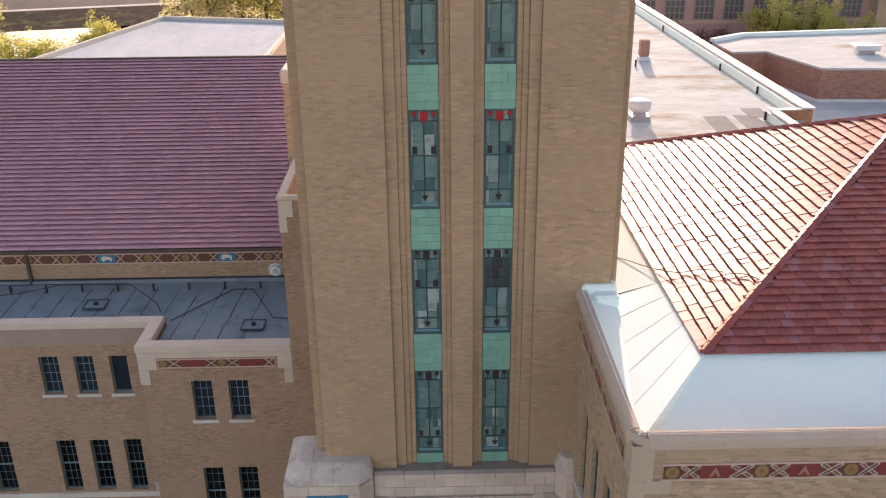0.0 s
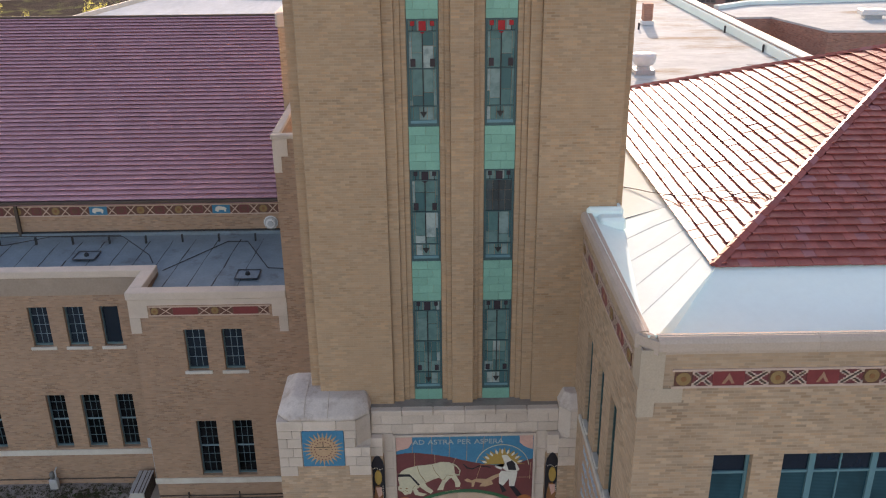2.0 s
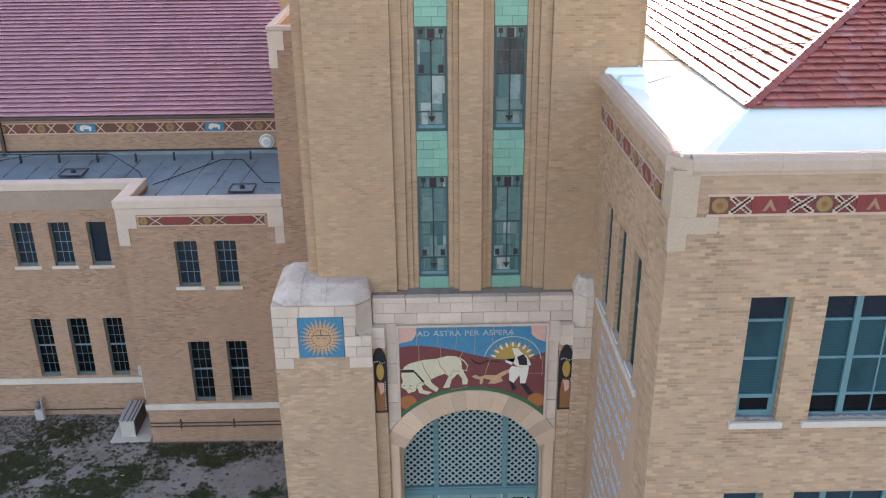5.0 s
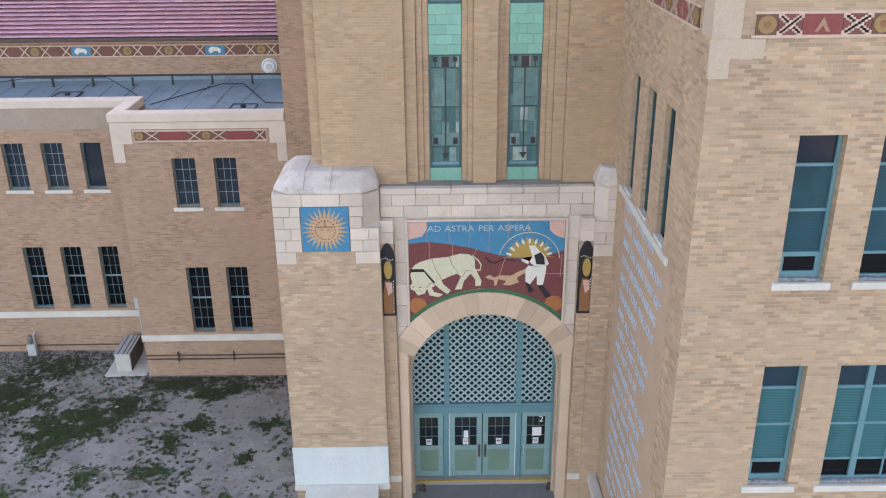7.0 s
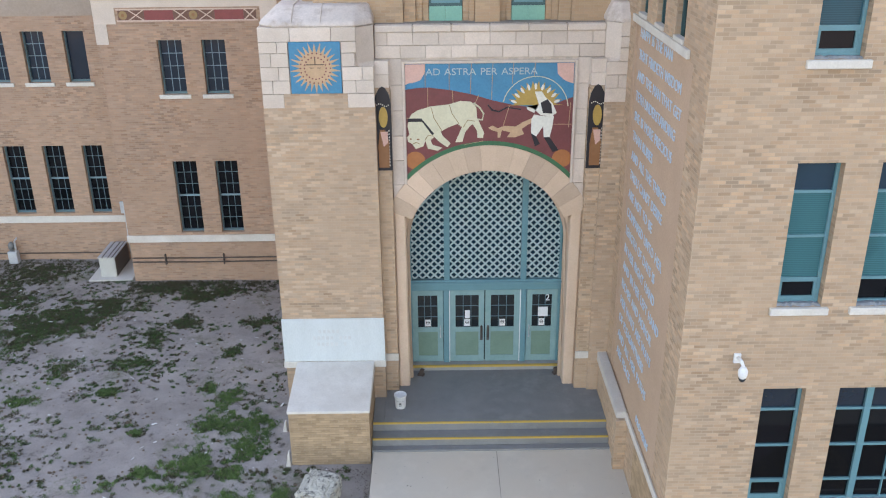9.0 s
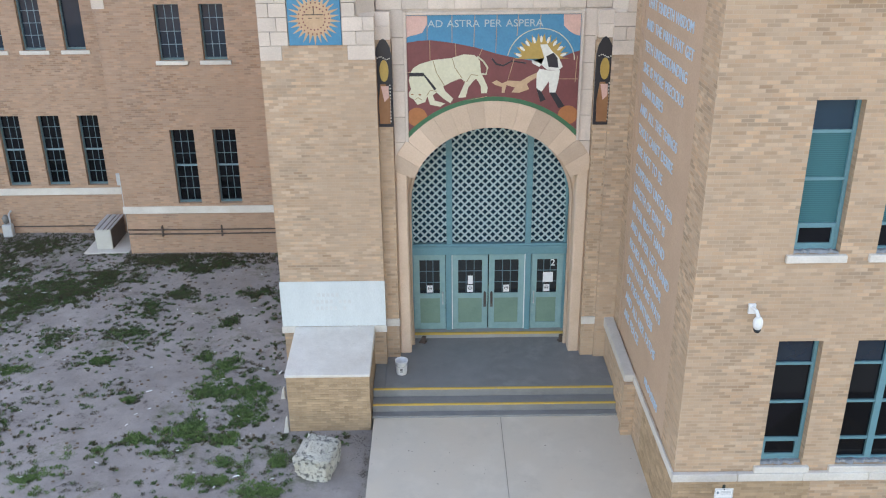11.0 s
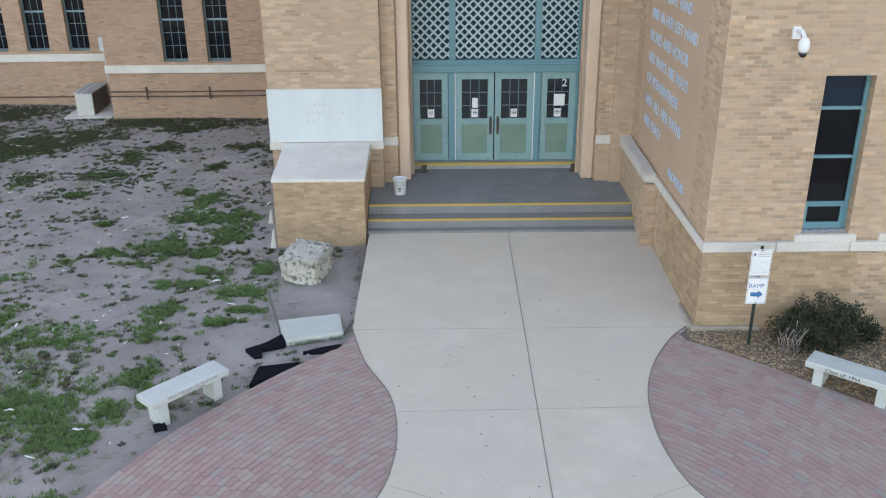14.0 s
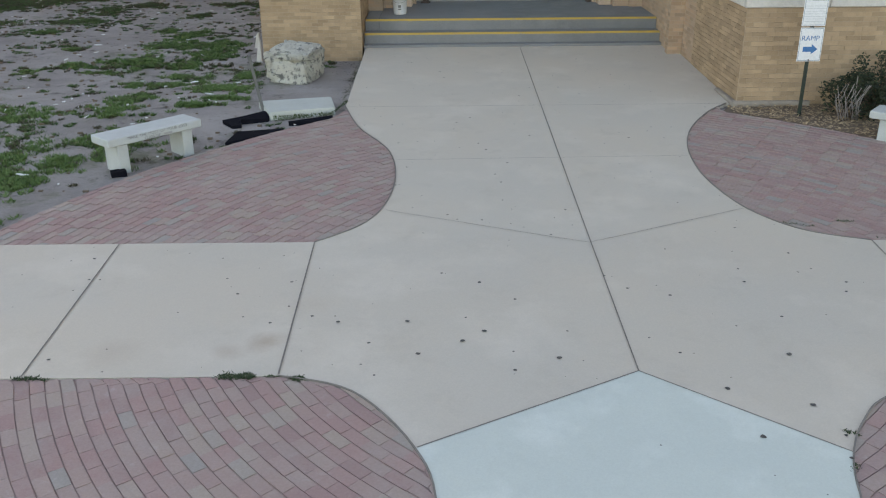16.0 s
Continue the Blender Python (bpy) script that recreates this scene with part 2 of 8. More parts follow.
TEAL_DARK = mat("dark_teal_paint", (0.045, 0.11, 0.115), (0.03, 0.08, 0.085), 0.5, 2.0, 30, 0.08)
TEAL_PALE = mat("worn_teal_paint", (0.23, 0.37, 0.37), (0.17, 0.31, 0.31), 0.5, 4.0, 30, 0.1)
LATTICE = mat("lattice_paint", (0.40, 0.525, 0.535), (0.30, 0.44, 0.455), 0.5, 3.0, 40, 0.1)
DOOR_GREEN = mat("sage_green_panel", (0.165, 0.265, 0.205), (0.135, 0.225, 0.175), 0.5, 2.0, 30, 0.05)
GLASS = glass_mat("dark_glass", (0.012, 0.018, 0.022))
GLASS_BLUE = glass_mat("blue_glass", (0.02, 0.055, 0.085), 0.08)
# dark teal of the wing's interior block: unlit rooms put into colour
ROOM_DARK = mat("painted_room_dark", (0.045, 0.115, 0.125), (0.035, 0.09, 0.10), 0.6, 1.0, 8, 0.05)
STAINED = stained_mat("leaded_glass")
TILE_RED = mat("red_clay_tile", (0.37, 0.10, 0.085), (0.30, 0.075, 0.068), 0.47, 1.2, 18, 0.12, vary=0.20, spec=0.225, dirt=(0.20, 0.10, 0.12), dirt_at=(0.55, 0.8), dirt_scale=1.5, odd=(0.25, 0.125, 0.15))
TILE_LEFT = mat("mauve_clay_tile", (0.51, 0.27, 0.315), (0.45, 0.232, 0.275), 0.7, 0.5, 14, 0.2, vary=0.08)
MEMBRANE = mat("white_roof_membrane", (0.83, 0.95, 0.91), (0.79, 0.91, 0.875), 0.85, 0.5, 5, 0.06, spec=0.1, grain_mix=0.12, dirt=(0.70, 0.66, 0.60), dirt_at=(0.66, 0.9), dirt_scale=0.35)
ROOF_PALE = mat("weathered_flat_roof", (0.60, 0.64, 0.63), (0.44, 0.475, 0.475), 0.9, 0.9, 5, 0.2, dirt=(0.33, 0.26, 0.18), dirt_at=(0.53, 0.66), dirt_scale=0.22, stretch=(0.5, 1.2, 1), spec=0.05)
ROOF_GREY = mat("grey_roof_felt", (0.215, 0.285, 0.325), (0.15, 0.205, 0.24), 0.7, 0.8, 10, 0.2, dirt=(0.10, 0.11, 0.12), dirt_at=(0.57, 0.75), dirt_scale=0.9)
LAWN = lawn_mat("dirt_lawn")
RUST = ((-2.80, -14.28, 0.20, 0.55), (-3.07, -14.43, 0.16, 0.3), (-2.5, -13.6, 0.22, 0.12), (-4.0, -14.45, 0.3, 0.2))
CONCRETE = concrete_mat("walk_concrete", (0.56, 0.484, 0.390), (0.532, 0.474, 0.394), (0.64, 0.565, 0.47), RUST)
CONCRETE_NEW = concrete_mat("pale_concrete", (0.575, 0.605, 0.535), (0.525, 0.56, 0.505), (0.74, 0.76, 0.69))
CONCRETE_PORCH = mat("grey_porch_concrete", (0.235, 0.235, 0.23), (0.18, 0.18, 0.178), 0.8, 1.0, 40, 0.15, dirt=(0.29, 0.285, 0.275), dirt_at=(0.54, 0.85), dirt_scale=1.1)
THRESHOLD = mat("threshold_concrete", (0.36, 0.355, 0.335), (0.28, 0.275, 0.26), 0.85, 2.0, 40, 0.15)
SANDY = mat("joint_sand", (0.335, 0.235, 0.21), (0.29, 0.205, 0.185), 0.95, 5, 80, 0.4)
YELLOW = mat("yellow_step_paint", (0.60, 0.38, 0.07), (0.52, 0.34, 0.09), 0.7, 5, 40, 0.15, dirt=(0.30, 0.28, 0.25), dirt_at=(0.60, 0.72), dirt_scale=5.0)
BENCH = mat("pale_granite", (0.51, 0.53, 0.505), (0.44, 0.46, 0.435), 0.6, 4, 90, 0.1)
WHITE = mat("white_paint", (0.78, 0.78, 0.77), (0.70, 0.70, 0.69), 0.5, 3, 30, 0.05)
BLACK = mat("black_paint", (0.018, 0.018, 0.02), (0.012, 0.012, 0.014), 0.5, 3, 30, 0.05)
STEEL = mat("grey_steel", (0.45, 0.46, 0.46), (0.36, 0.37, 0.37), 0.4, 3, 30, 0.05, metal=0.8)
GALV = mat("galvanised_sheet", (0.55, 0.56, 0.57), (0.45, 0.46, 0.47), 0.5, 3, 20, 0.1, metal=0.3)
PIPE = mat("rusty_brown_pipe", (0.10, 0.07, 0.055), (0.07, 0.05, 0.04), 0.7, 3, 30, 0.1)


# ---- mesh helpers ----
def uv_box(bm):
    """Box mapping in metres: along the wall and up it."""
    layer = bm.loops.layers.uv.verify()
    bm.normal_update()
    for f in bm.faces:
        n = f.normal
        ax = max(range(3), key=lambda i: abs(n[i]))
        for lp in f.loops:
            p = lp.vert.co
            lp[layer].uv = ((p.y, p.z), (p.x, p.z), (p.x, p.y))[ax]


def part(name, bm, material, parent=None, label="", smooth=False):
    """Links a bmesh as ONE mesh object, under a thing or a part, or by itself."""
    uv_box(bm)
    me = bpy.data.meshes.new(name)
    if smooth:
        for f in bm.faces:
            f.smooth = True
    bm.to_mesh(me)
    bm.free()
    for m in material if isinstance(material, (list, tuple)) else [material]:
        me.materials.append(m)
    ob = new(name, me)
    if parent:
        ob.parent = parent
    if label:
        ob["label"] = label
    return ob


def thing(name, label, category, group="", kind="", at=None):
    ob = new(name)
    if at is not None:
        ob.matrix_world = at
    return tagged(ob, label, category, group, kind)


def box(bm, x0, x1, y0, y1, z0, z1, bevel=0.0):
    vs = [bm.verts.new((x, y, z)) for x in (x0, x1) for y in (y0, y1) for z in (z0, z1)]
    fs = [bm.faces.new([vs[i] for i in q]) for q in ((0, 1, 3, 2), (4, 6, 7, 5), (0, 4, 5, 1), (2, 3, 7, 6), (0, 2, 6, 4), (1, 5, 7, 3))]
    if bevel:
        es = list({e for f in fs for e in f.edges})
        bmesh.ops.bevel(bm, geom=es, offset=bevel, segments=1, affect="EDGES")
    return bm


def boxes(*rows, bevel=0.0):
    bm = bmesh.new()
    for r in rows:
        box(bm, *r, bevel=bevel)
    return bm


def prism(bm, pts, lift):
    """A solid from a flat outline (any plane) pushed along the vector lift."""
    lo = [bm.verts.new(p) for p in pts]
    hi = [bm.verts.new(Vector(p) + Vector(lift)) for p in pts]
    n = len(pts)
    fs = [bm.faces.new(lo), bm.faces.new(hi[::-1])]
    fs += [bm.faces.new((lo[i], hi[i], hi[(i + 1) % n], lo[(i + 1) % n])) for i in range(n)]
    bmesh.ops.recalc_face_normals(bm, faces=fs)
    return bm


def solid(pts, lift):
    return prism(bmesh.new(), pts, lift)


def front(pts, y, depth):
    """An outline in x and z, standing at y and going back by depth."""
    return solid([(x, y, z) for x, z in pts], (0, depth, 0))


def tube(bm, pts, r, sides=8):
    """A round bar along a line of points."""
    pts = [Vector(p) for p in pts]
    rings = []
    for i, p in enumerate(pts):
        d = (pts[min(i + 1, len(pts) - 1)] - pts[max(i - 1, 0)]).normalized()
        a = d.cross(Vector((0, 0, 1)))
        a = a.normalized() if a.length > 1e-3 else Vector((1, 0, 0))
        b = d.cross(a)
        rings.append([bm.verts.new(p + r * (math.cos(k * math.tau / sides) * a + math.sin(k * math.tau / sides) * b)) for k in range(sides)])
    for u, w in zip(rings, rings[1:]):
        for k in range(sides):
            bm.faces.new((u[k], u[(k + 1) % sides], w[(k + 1) % sides], w[k]))
    bm.faces.new(rings[0][::-1])
    bm.faces.new(rings[-1])
    return bm


def lathe(bm, centre, profile, sides=20):
    """A turned body: (radius, height) pairs about an upright axis."""
    c = Vector(centre)
    rings = [[bm.verts.new(c + Vector((r * math.cos(k * math.tau / sides), r * math.sin(k * math.tau / sides), z))) for k in range(sides)] for r, z in profile]
    for u, w in zip(rings, rings[1:]):
        for k in range(sides):
            bm.faces.new((u[k], u[(k + 1) % sides], w[(k + 1) % sides], w[k]))
    bm.faces.new(rings[0][::-1])
    bm.faces.new(rings[-1])
    return bm


def pierced(axis, at, thick, a0, a1, z0, z1, holes):
    """A wall across one axis at a place, with openings right through it; its face is at `at`, its back at at + thick."""
    bm = bmesh.new()
    us = sorted({a0, a1, *[h[0] for h in holes], *[h[1] for h in holes]})
    zs = sorted({z0, z1, *[h[2] for h in holes], *[h[3] for h in holes]})
    pt = (lambda u, d, z: (u, at + d, z)) if axis == "y" else (lambda u, d, z: (at + d, u, z))
    full = lambda i, k: 0 <= i < len(us) - 1 and 0 <= k < len(zs) - 1 and not any(h[0] <= (us[i] + us[i + 1]) / 2 <= h[1] and h[2] <= (zs[k] + zs[k + 1]) / 2 <= h[3] for h in holes)
    quad = lambda *ps: bm.faces.new([bm.verts.new(pt(*p)) for p in ps])
    for i in range(len(us) - 1):
        for k in range(len(zs) - 1):
            if not full(i, k):
                continue
            u, w, z, t = us[i], us[i + 1], zs[k], zs[k + 1]
            quad((u, 0, z), (w, 0, z), (w, 0, t), (u, 0, t))
            quad((u, thick, z), (u, thick, t), (w, thick, t), (w, thick, z))
            if not full(i - 1, k):
                quad((u, 0, z), (u, 0, t), (u, thick, t), (u, thick, z))
            if not full(i + 1, k):
                quad((w, 0, z), (w, thick, z), (w, thick, t), (w, 0, t))
            if not full(i, k - 1):
                quad((u, 0, z), (u, thick, z), (w, thick, z), (w, 0, z))
            if not full(i, k + 1):
                quad((u, 0, t), (w, 0, t), (w, thick, t), (u, thick, t))
    bmesh.ops.remove_doubles(bm, verts=bm.verts, dist=1e-5)
    bmesh.ops.recalc_face_normals(bm, faces=bm.faces)
    return bm


def structure(name, bm, material, label, category="wall"):
    return tagged(part(name, bm, material), label, category, kind="structure")


def walk_z(y):
    """Height of the paving, which falls gently away from the porch."""
    return -0.06 - 0.0325 * min(max(-3.25 - y, 0.0), 8.9)


def lawn_z(x, y):
    if y < -3.25:
        return walk_z(y) - 0.04 - 0.15 * math.exp(-((y + 4.2) / 2.2) ** 2) * (1 if x < 0 else 0)
    return -0.15 + 0.012 * (min(y, 7) - 7) if x < 0 else -0.1


# ---- lettering, made once while the scene is still small ----
VERSE = ["HAPPY IS THE MAN", "THAT FINDETH WISDOM", "AND THE MAN THAT GET", "TETH UNDERSTANDING", "SHE IS MORE PRECIOUS", "THAN RUBIES", "AND ALL THE THINGS", "THOU CANST DESIRE", "ARE NOT TO BE", "COMPARED UNTO HER", "LENGTH OF DAYS IS", "IN HER RIGHT HAND", "AND IN HER LEFT HAND", "RICHES AND HONOR", "HER WAYS ARE WAYS", "OF PLEASANTNESS", "AND ALL HER PATHS", "ARE PEACE"]


def make_words():
    made, obs = {}, {}
    for w in sorted({w for line in VERSE + ["AD ASTRA PER ASPERA", "PROVERBS", "RAMP", "Class of 1956", "MAKE THE MOST OF YOUR LIVES", "CLASS OF", "2"] for w in line.split()}):
        cu = bpy.data.curves.new("word", "FONT")
        cu.body, cu.size, cu.extrude, cu.resolution_u = w, 1.0, 1.0, 3
        obs[w] = bpy.data.objects.new("word", cu)
        scene.collection.objects.link(obs[w])
    dg = bpy.context.evaluated_depsgraph_get()
    dg.update()
    for w, ob in obs.items():
        made[w] = bpy.data.meshes.new_from_object(ob.evaluated_get(dg))
    for ob in obs.values():
        bpy.data.objects.remove(ob)
    return made


WORDS = make_words()


# ---- ground ----
def build_ground():
    xs = [-600, -300, -150, -80, -45, -30] + [-24 + 0.8 * i for i in range(34)] + [2.85] + [3.4 + 1.0 * i for i in range(12)] + [20, 40, 80, 150, 300, 600]
    ys = [-200, -80, -40, -25] + [-20 + 0.8 * i for i in range(50)] + [26, 45, 70, 100, 150, 220, 320, 600]
    bm = bmesh.new()
    grid = [[bm.verts.new((x, y, lawn_z(x, y) + (0.05 * noise.noise(Vector((x * 0.35, y * 0.35, 0))) if abs(x) < 40 and abs(y) < 30 else 0.0))) for x in xs] for y in ys]
    for a, b in zip(grid, grid[1:]):
        for i in range(len(xs) - 1):
            bm.faces.new((a[i], a[i + 1], b[i + 1], b[i]))
    return structure("ground", bm, LAWN, "bare grey dirt lawn with patchy thin grass", "ground")


build_ground()

# ---- tower ----
TW, TX = 3.92, -0.045
WIN = (0.56, 1.32)
LEVELS = [(10.05, 12.80), (13.95, 16.46), (17.58, 20.18), (21.28, 23.9)]
TOP = 27.0


def build_tower():
    bm = boxes((-4.24, 4.07, -0.32, 8.0, 9.0, TOP))
    structure("wall_tower_core", bm, BRICK_TOWER, "tall buff brick tower rising behind the entrance porch")
    # front: outer panels, stepped jambs beside the windows, and the pier between them
    for sx in (-1, 1):
        for x0, x1, y, yb in ((1.90, TW, -0.62, -0.322), (1.62, 1.8985, -0.50, -0.324), (1.47, 1.6185, -0.42, -0.326), (1.33, 1.4685, -0.37, -0.327)):
            a, b = sorted((TX + sx * x0, TX + sx * x1))
            structure("wall_tower_panel" if x1 == TW else "trim_tower_jamb", boxes((a, b, y, yb, 9.55, TOP), bevel=0.008), BRICK_TOWER, "buff brick panel of the tower front" if x1 == TW else "narrow buff brick reveal step beside a tower window", "wall" if x1 == TW else "trim")
    structure("trim_tower_pier", boxes((TX - 0.285, TX + 0.285, -0.62, -0.322, 9.6, TOP), bevel=0.008), BRICK_TOWER, "slim brick pier between the two tower window bays", "trim")
    for sx in (-1, 1):
        a, b = sorted((TX + sx * 0.2865, TX + sx * 0.42))
        structure("trim_tower_jamb", boxes((a, b, -0.47, -0.324, 9.6, TOP), bevel=0.006), BRICK_TOWER, "narrow buff brick reveal step beside a tower window", "trim")
        a, b = sorted((TX + sx * 0.4215, TX + sx * 0.55))
        structure("trim_tower_jamb", boxes((a, b, -0.395, -0.326, 9.6, TOP), bevel=0.006), BRICK_TOWER, "narrow buff brick reveal step beside a tower window", "trim")


build_tower()


RUBY = mat("ruby_glass", (0.45, 0.02, 0.03), (0.36, 0.015, 0.02), 0.2, 4, 20, 0.05)
GLASS_SMOKE = mat("smoky_glass", (0.062, 0.085, 0.088), (0.04, 0.055, 0.06), 0.2, 4, 20, 0.05, vary=0.3)
GLASS_PLUM = mat("plum_glass", (0.05, 0.035, 0.045), (0.03, 0.025, 0.03), 0.2, 4, 20, 0.05)


def tower_window(name, sx, z0, z1, top_motif, fine):
    """Leaded window: steel frame, bars, panes of differing tint, a shield at its head and an arrow down its middle."""
    a, b = sorted((TX + sx * WIN[0], TX + sx * WIN[1]))
    w = thing(name, "tall leaded glass tower window with grey-green panes and dark steel bars", "window", "tower windows", "structure")
    y = -0.36
    h = z1 - z0
    part("window_frame", boxes((a, a + 0.055, y - 0.02, -0.322, z0, z1), (b - 0.055, b, y - 0.02, -0.322, z0, z1), (a + 0.055, b - 0.055, y - 0.02, -0.322, z0, z0 + 0.07), (a + 0.055, b - 0.055, y - 0.02, -0.322, z1 - 0.04, z1)), TEAL_DARK, w)
    part("sill_plate", boxes((a + 0.055, b - 0.055, y - 0.012, -0.322, z0 + 0.07, z0 + 0.15)), TEAL, w)
    cx = (a + b) / 2
    head, mid, low = z1 - 0.115 * h, z0 + 0.545 * h, z0 + 0.19 * h
    for z in (head, mid, low):
        part("bar", boxes((a + 0.055, b - 0.055, y - 0.015, -0.33, z - 0.014, z + 0.014)), TEAL_DARK, w)
    rnd = random.Random(int(z0 * 10) + sx)

    def panes(za, zb, cols, rows, jitter=0.0, material=STAINED):
        xs = [a + 0.055 + (b - a - 0.11) * c for c in cols]
        for x0, x1 in zip(xs, xs[1:]):
            cuts = [za] + sorted(za + (zb - za) * (r + rnd.uniform(-jitter, jitter)) for r in rows) + [zb]
            for lo, hi in zip(cuts, cuts[1:]):
                part("pane", boxes((x0 + 0.005, x1 - 0.005, -0.345 + rnd.uniform(-0.006, 0.004), -0.33, lo + 0.005, hi - 0.005)), material, w)

    wide, quarters = (0, 0.10, 0.5, 0.90, 1), (0, 0.12, 0.36, 0.64, 0.88, 1)
    panes(head + 0.014, z1 - 0.04, (0, 0.13, 0.31, 0.5, 0.69, 0.87, 1), ())
    if fine == 2:
        panes(mid + 0.014, head - 0.014, (0, 0.26, 0.5, 0.74, 1), (0.34, 0.67), material=GLASS_SMOKE)
    else:
        panes(mid + 0.014, head - 0.014, wide, (0.5,), 0.3)
    if fine == 1:
        panes(low + 0.014, mid - 0.014, quarters, (0.33, 0.66), 0.03)
    else:
        panes(low + 0.014, mid - 0.014, wide, (0.3,), 0.2)
    panes(z0 + 0.15, low - 0.014, quarters, ())
    part("arrow_shaft", boxes((cx - 0.013, cx + 0.013, y - 0.005, -0.331, z0 + 0.26, head)), BLACK, w)
    part("arrow_head", front([(cx - 0.09, z0 + 0.36), (cx + 0.09, z0 + 0.36), (cx, z0 + 0.21)], y - 0.008, 0.02), BLACK, w)
    glass = RUBY if top_motif == 2 else GLASS_PLUM
    part("shield", front([(cx - 0.085, z1 - 0.06), (cx + 0.085, z1 - 0.06), (cx + 0.085, z1 - 0.30), (cx, z1 - 0.36), (cx - 0.085, z1 - 0.30)], y - 0.008, 0.02), glass, w, "ruby red glass shield" if top_motif == 2 else "dark plum glass shield")
    for dx in (-0.235, 0.235):
        part("square", boxes((cx + dx - 0.05, cx + dx + 0.05, y - 0.008, -0.331, z1 - 0.17, z1 - 0.06)), glass, w)
        part("stem", boxes((cx + dx - 0.012, cx + dx + 0.012, y - 0.008, -0.331, head, z1 - 0.17)), BLACK, w)
        if fine != 2:
            part("square", boxes((cx + dx - 0.06, cx + dx + 0.06, y - 0.006, -0.331, mid + 0.05, mid + 0.24) if not fine else (cx + dx - 0.055, cx + dx + 0.055, y - 0.006, -0.331, low + 0.06, low + 0.22)), GLASS_PLUM, w)


count = 0
for sx in (-1, 1):
    for k, (z0, z1) in enumerate(LEVELS):
        count += 1
        tower_window("window_%d" % count, sx, z0, z1, 2 if k == 2 else 1, 1 if k == 0 else 2 if (k, sx) == (1, 1) else 0)
    a, b = sorted((TX + sx * WIN[0], TX + sx * WIN[1]))
    spans = [(9.72, 10.05)] + [(LEVELS[i][1], LEVELS[i + 1][0]) for i in range(3)]
    for z0, z1 in spans:
        s = thing("trim_tower_spandrel", "mint green glazed terracotta spandrel between tower windows", "spandrel", "tower spandrels", "structure")
        n = max(1, round((z1 - z0) / 0.225))
        for r in range(n):
            za, zb = z0 + (z1 - z0) * r / n, z0 + (z1 - z0) * (r + 1) / n
            cut = [a, a + 0.17, a + 0.55, b] if r % 2 else [a, a + 0.41, b]
            if n == 1:
                cut = [a, (a + b) / 2, b]
            for x0, x1 in zip(cut, cut[1:]):
                part("tile", boxes((x0 + 0.0015, x1 - 0.0015, -0.40, -0.326, za + 0.0015, zb - 0.0015), bevel=0.003), MINT, s)

# ---- porch: recessed portal wall with the great arch, flanking piers ----
PY, FY = -0.93, -1.49
ARC_R, ARC_Z, EXT_R = 2.0, 4.32, 2.62


def arc(r, a0, a1, n, cz=ARC_Z):
    return [(r * math.cos(radians(a0 + (a1 - a0) * i / n)), cz + r * math.sin(radians(a0 + (a1 - a0) * i / n))) for i in range(n + 1)]


def build_portal():
    # wall with an arched opening: jambs and the spandrel field over the arch
    for sx in (-1, 1):
        a, b = sorted((sx * 2.28, sx * 2.62))
        structure("wall_portal_jamb", boxes((a, b, -1.16, 0.3, -0.1, 8.37), bevel=0.01), BRICK, "buff brick strip beside the arched entrance")
        structure("trim_belt", boxes((a - 0.02, b + 0.02, -1.20, -1.155, 1.30, 1.50), bevel=0.008), BELT, "short limestone band across the porch brickwork", "trim")
        a, b = sorted((sx * ARC_R, sx * 2.278))
        structure("trim_jamb", boxes((a, b, PY - 0.03, 0.35, 0.38, 5.35), bevel=0.03), SAND, "tan terracotta door jamb below the arch", "trim")
    bm = bmesh.new()
    line = [(x, z) for x, z in arc(EXT_R - 0.1, 152.5, 27.5, 26)]
    for (xa, za), (xb, zb) in zip(line, line[1:]):
        prism(bm, [(xa, PY + 0.02, za), (xb, PY + 0.02, zb), (xb, PY + 0.02, 8.98), (xa, PY + 0.02, 8.98)], (0, 0.6, 0))
    structure("wall_portal", bm, STONE, "limestone field over the arched entrance")
    # soffit behind the voussoirs
    bm = bmesh.new()
    inner, outer = arc(ARC_R + 0.03, 0, 180, 40), arc(EXT_R - 0.12, 0, 180, 40)
    for i in range(40):
        q = [inner[i], inner[i + 1], outer[i + 1], outer[i]]
        prism(bm, [(x, -0.55, z) for x, z in q], (0, 0.9, 0))
    structure("trim_arch_soffit", bm, SAND, "moulded tan soffit inside the entrance arch", "trim")
    arch = thing("trim_arch", "round entrance arch of tan and cream voussoirs", "arch", "", "structure")
    n = 15
    for i in range(n):
        a0, a1 = 23 + (157 - 23) * i / n + 0.04, 23 + (157 - 23) * (i + 1) / n - 0.04
        q = arc(ARC_R, a0, a1, 3) + arc(EXT_R, a1, a0, 3)
        part("voussoir", front(q, PY - 0.07 - 0.004 * (i % 2), 0.5), SAND, arch)
    # moulding ring at the inner edge
    bm = bmesh.new()
    pts = [(-ARC_R + 0.02, -0.5, 0.4)] + [(x, -0.5, z) for x, z in arc(ARC_R - 0.02, 180, 0, 40)] + [(ARC_R - 0.02, -0.5, 0.4)]
    tube(bm, pts, 0.06, 6)
    structure("trim_arch_roll", bm, SAND, "rounded tan moulding framing the doorway", "trim")


build_portal()


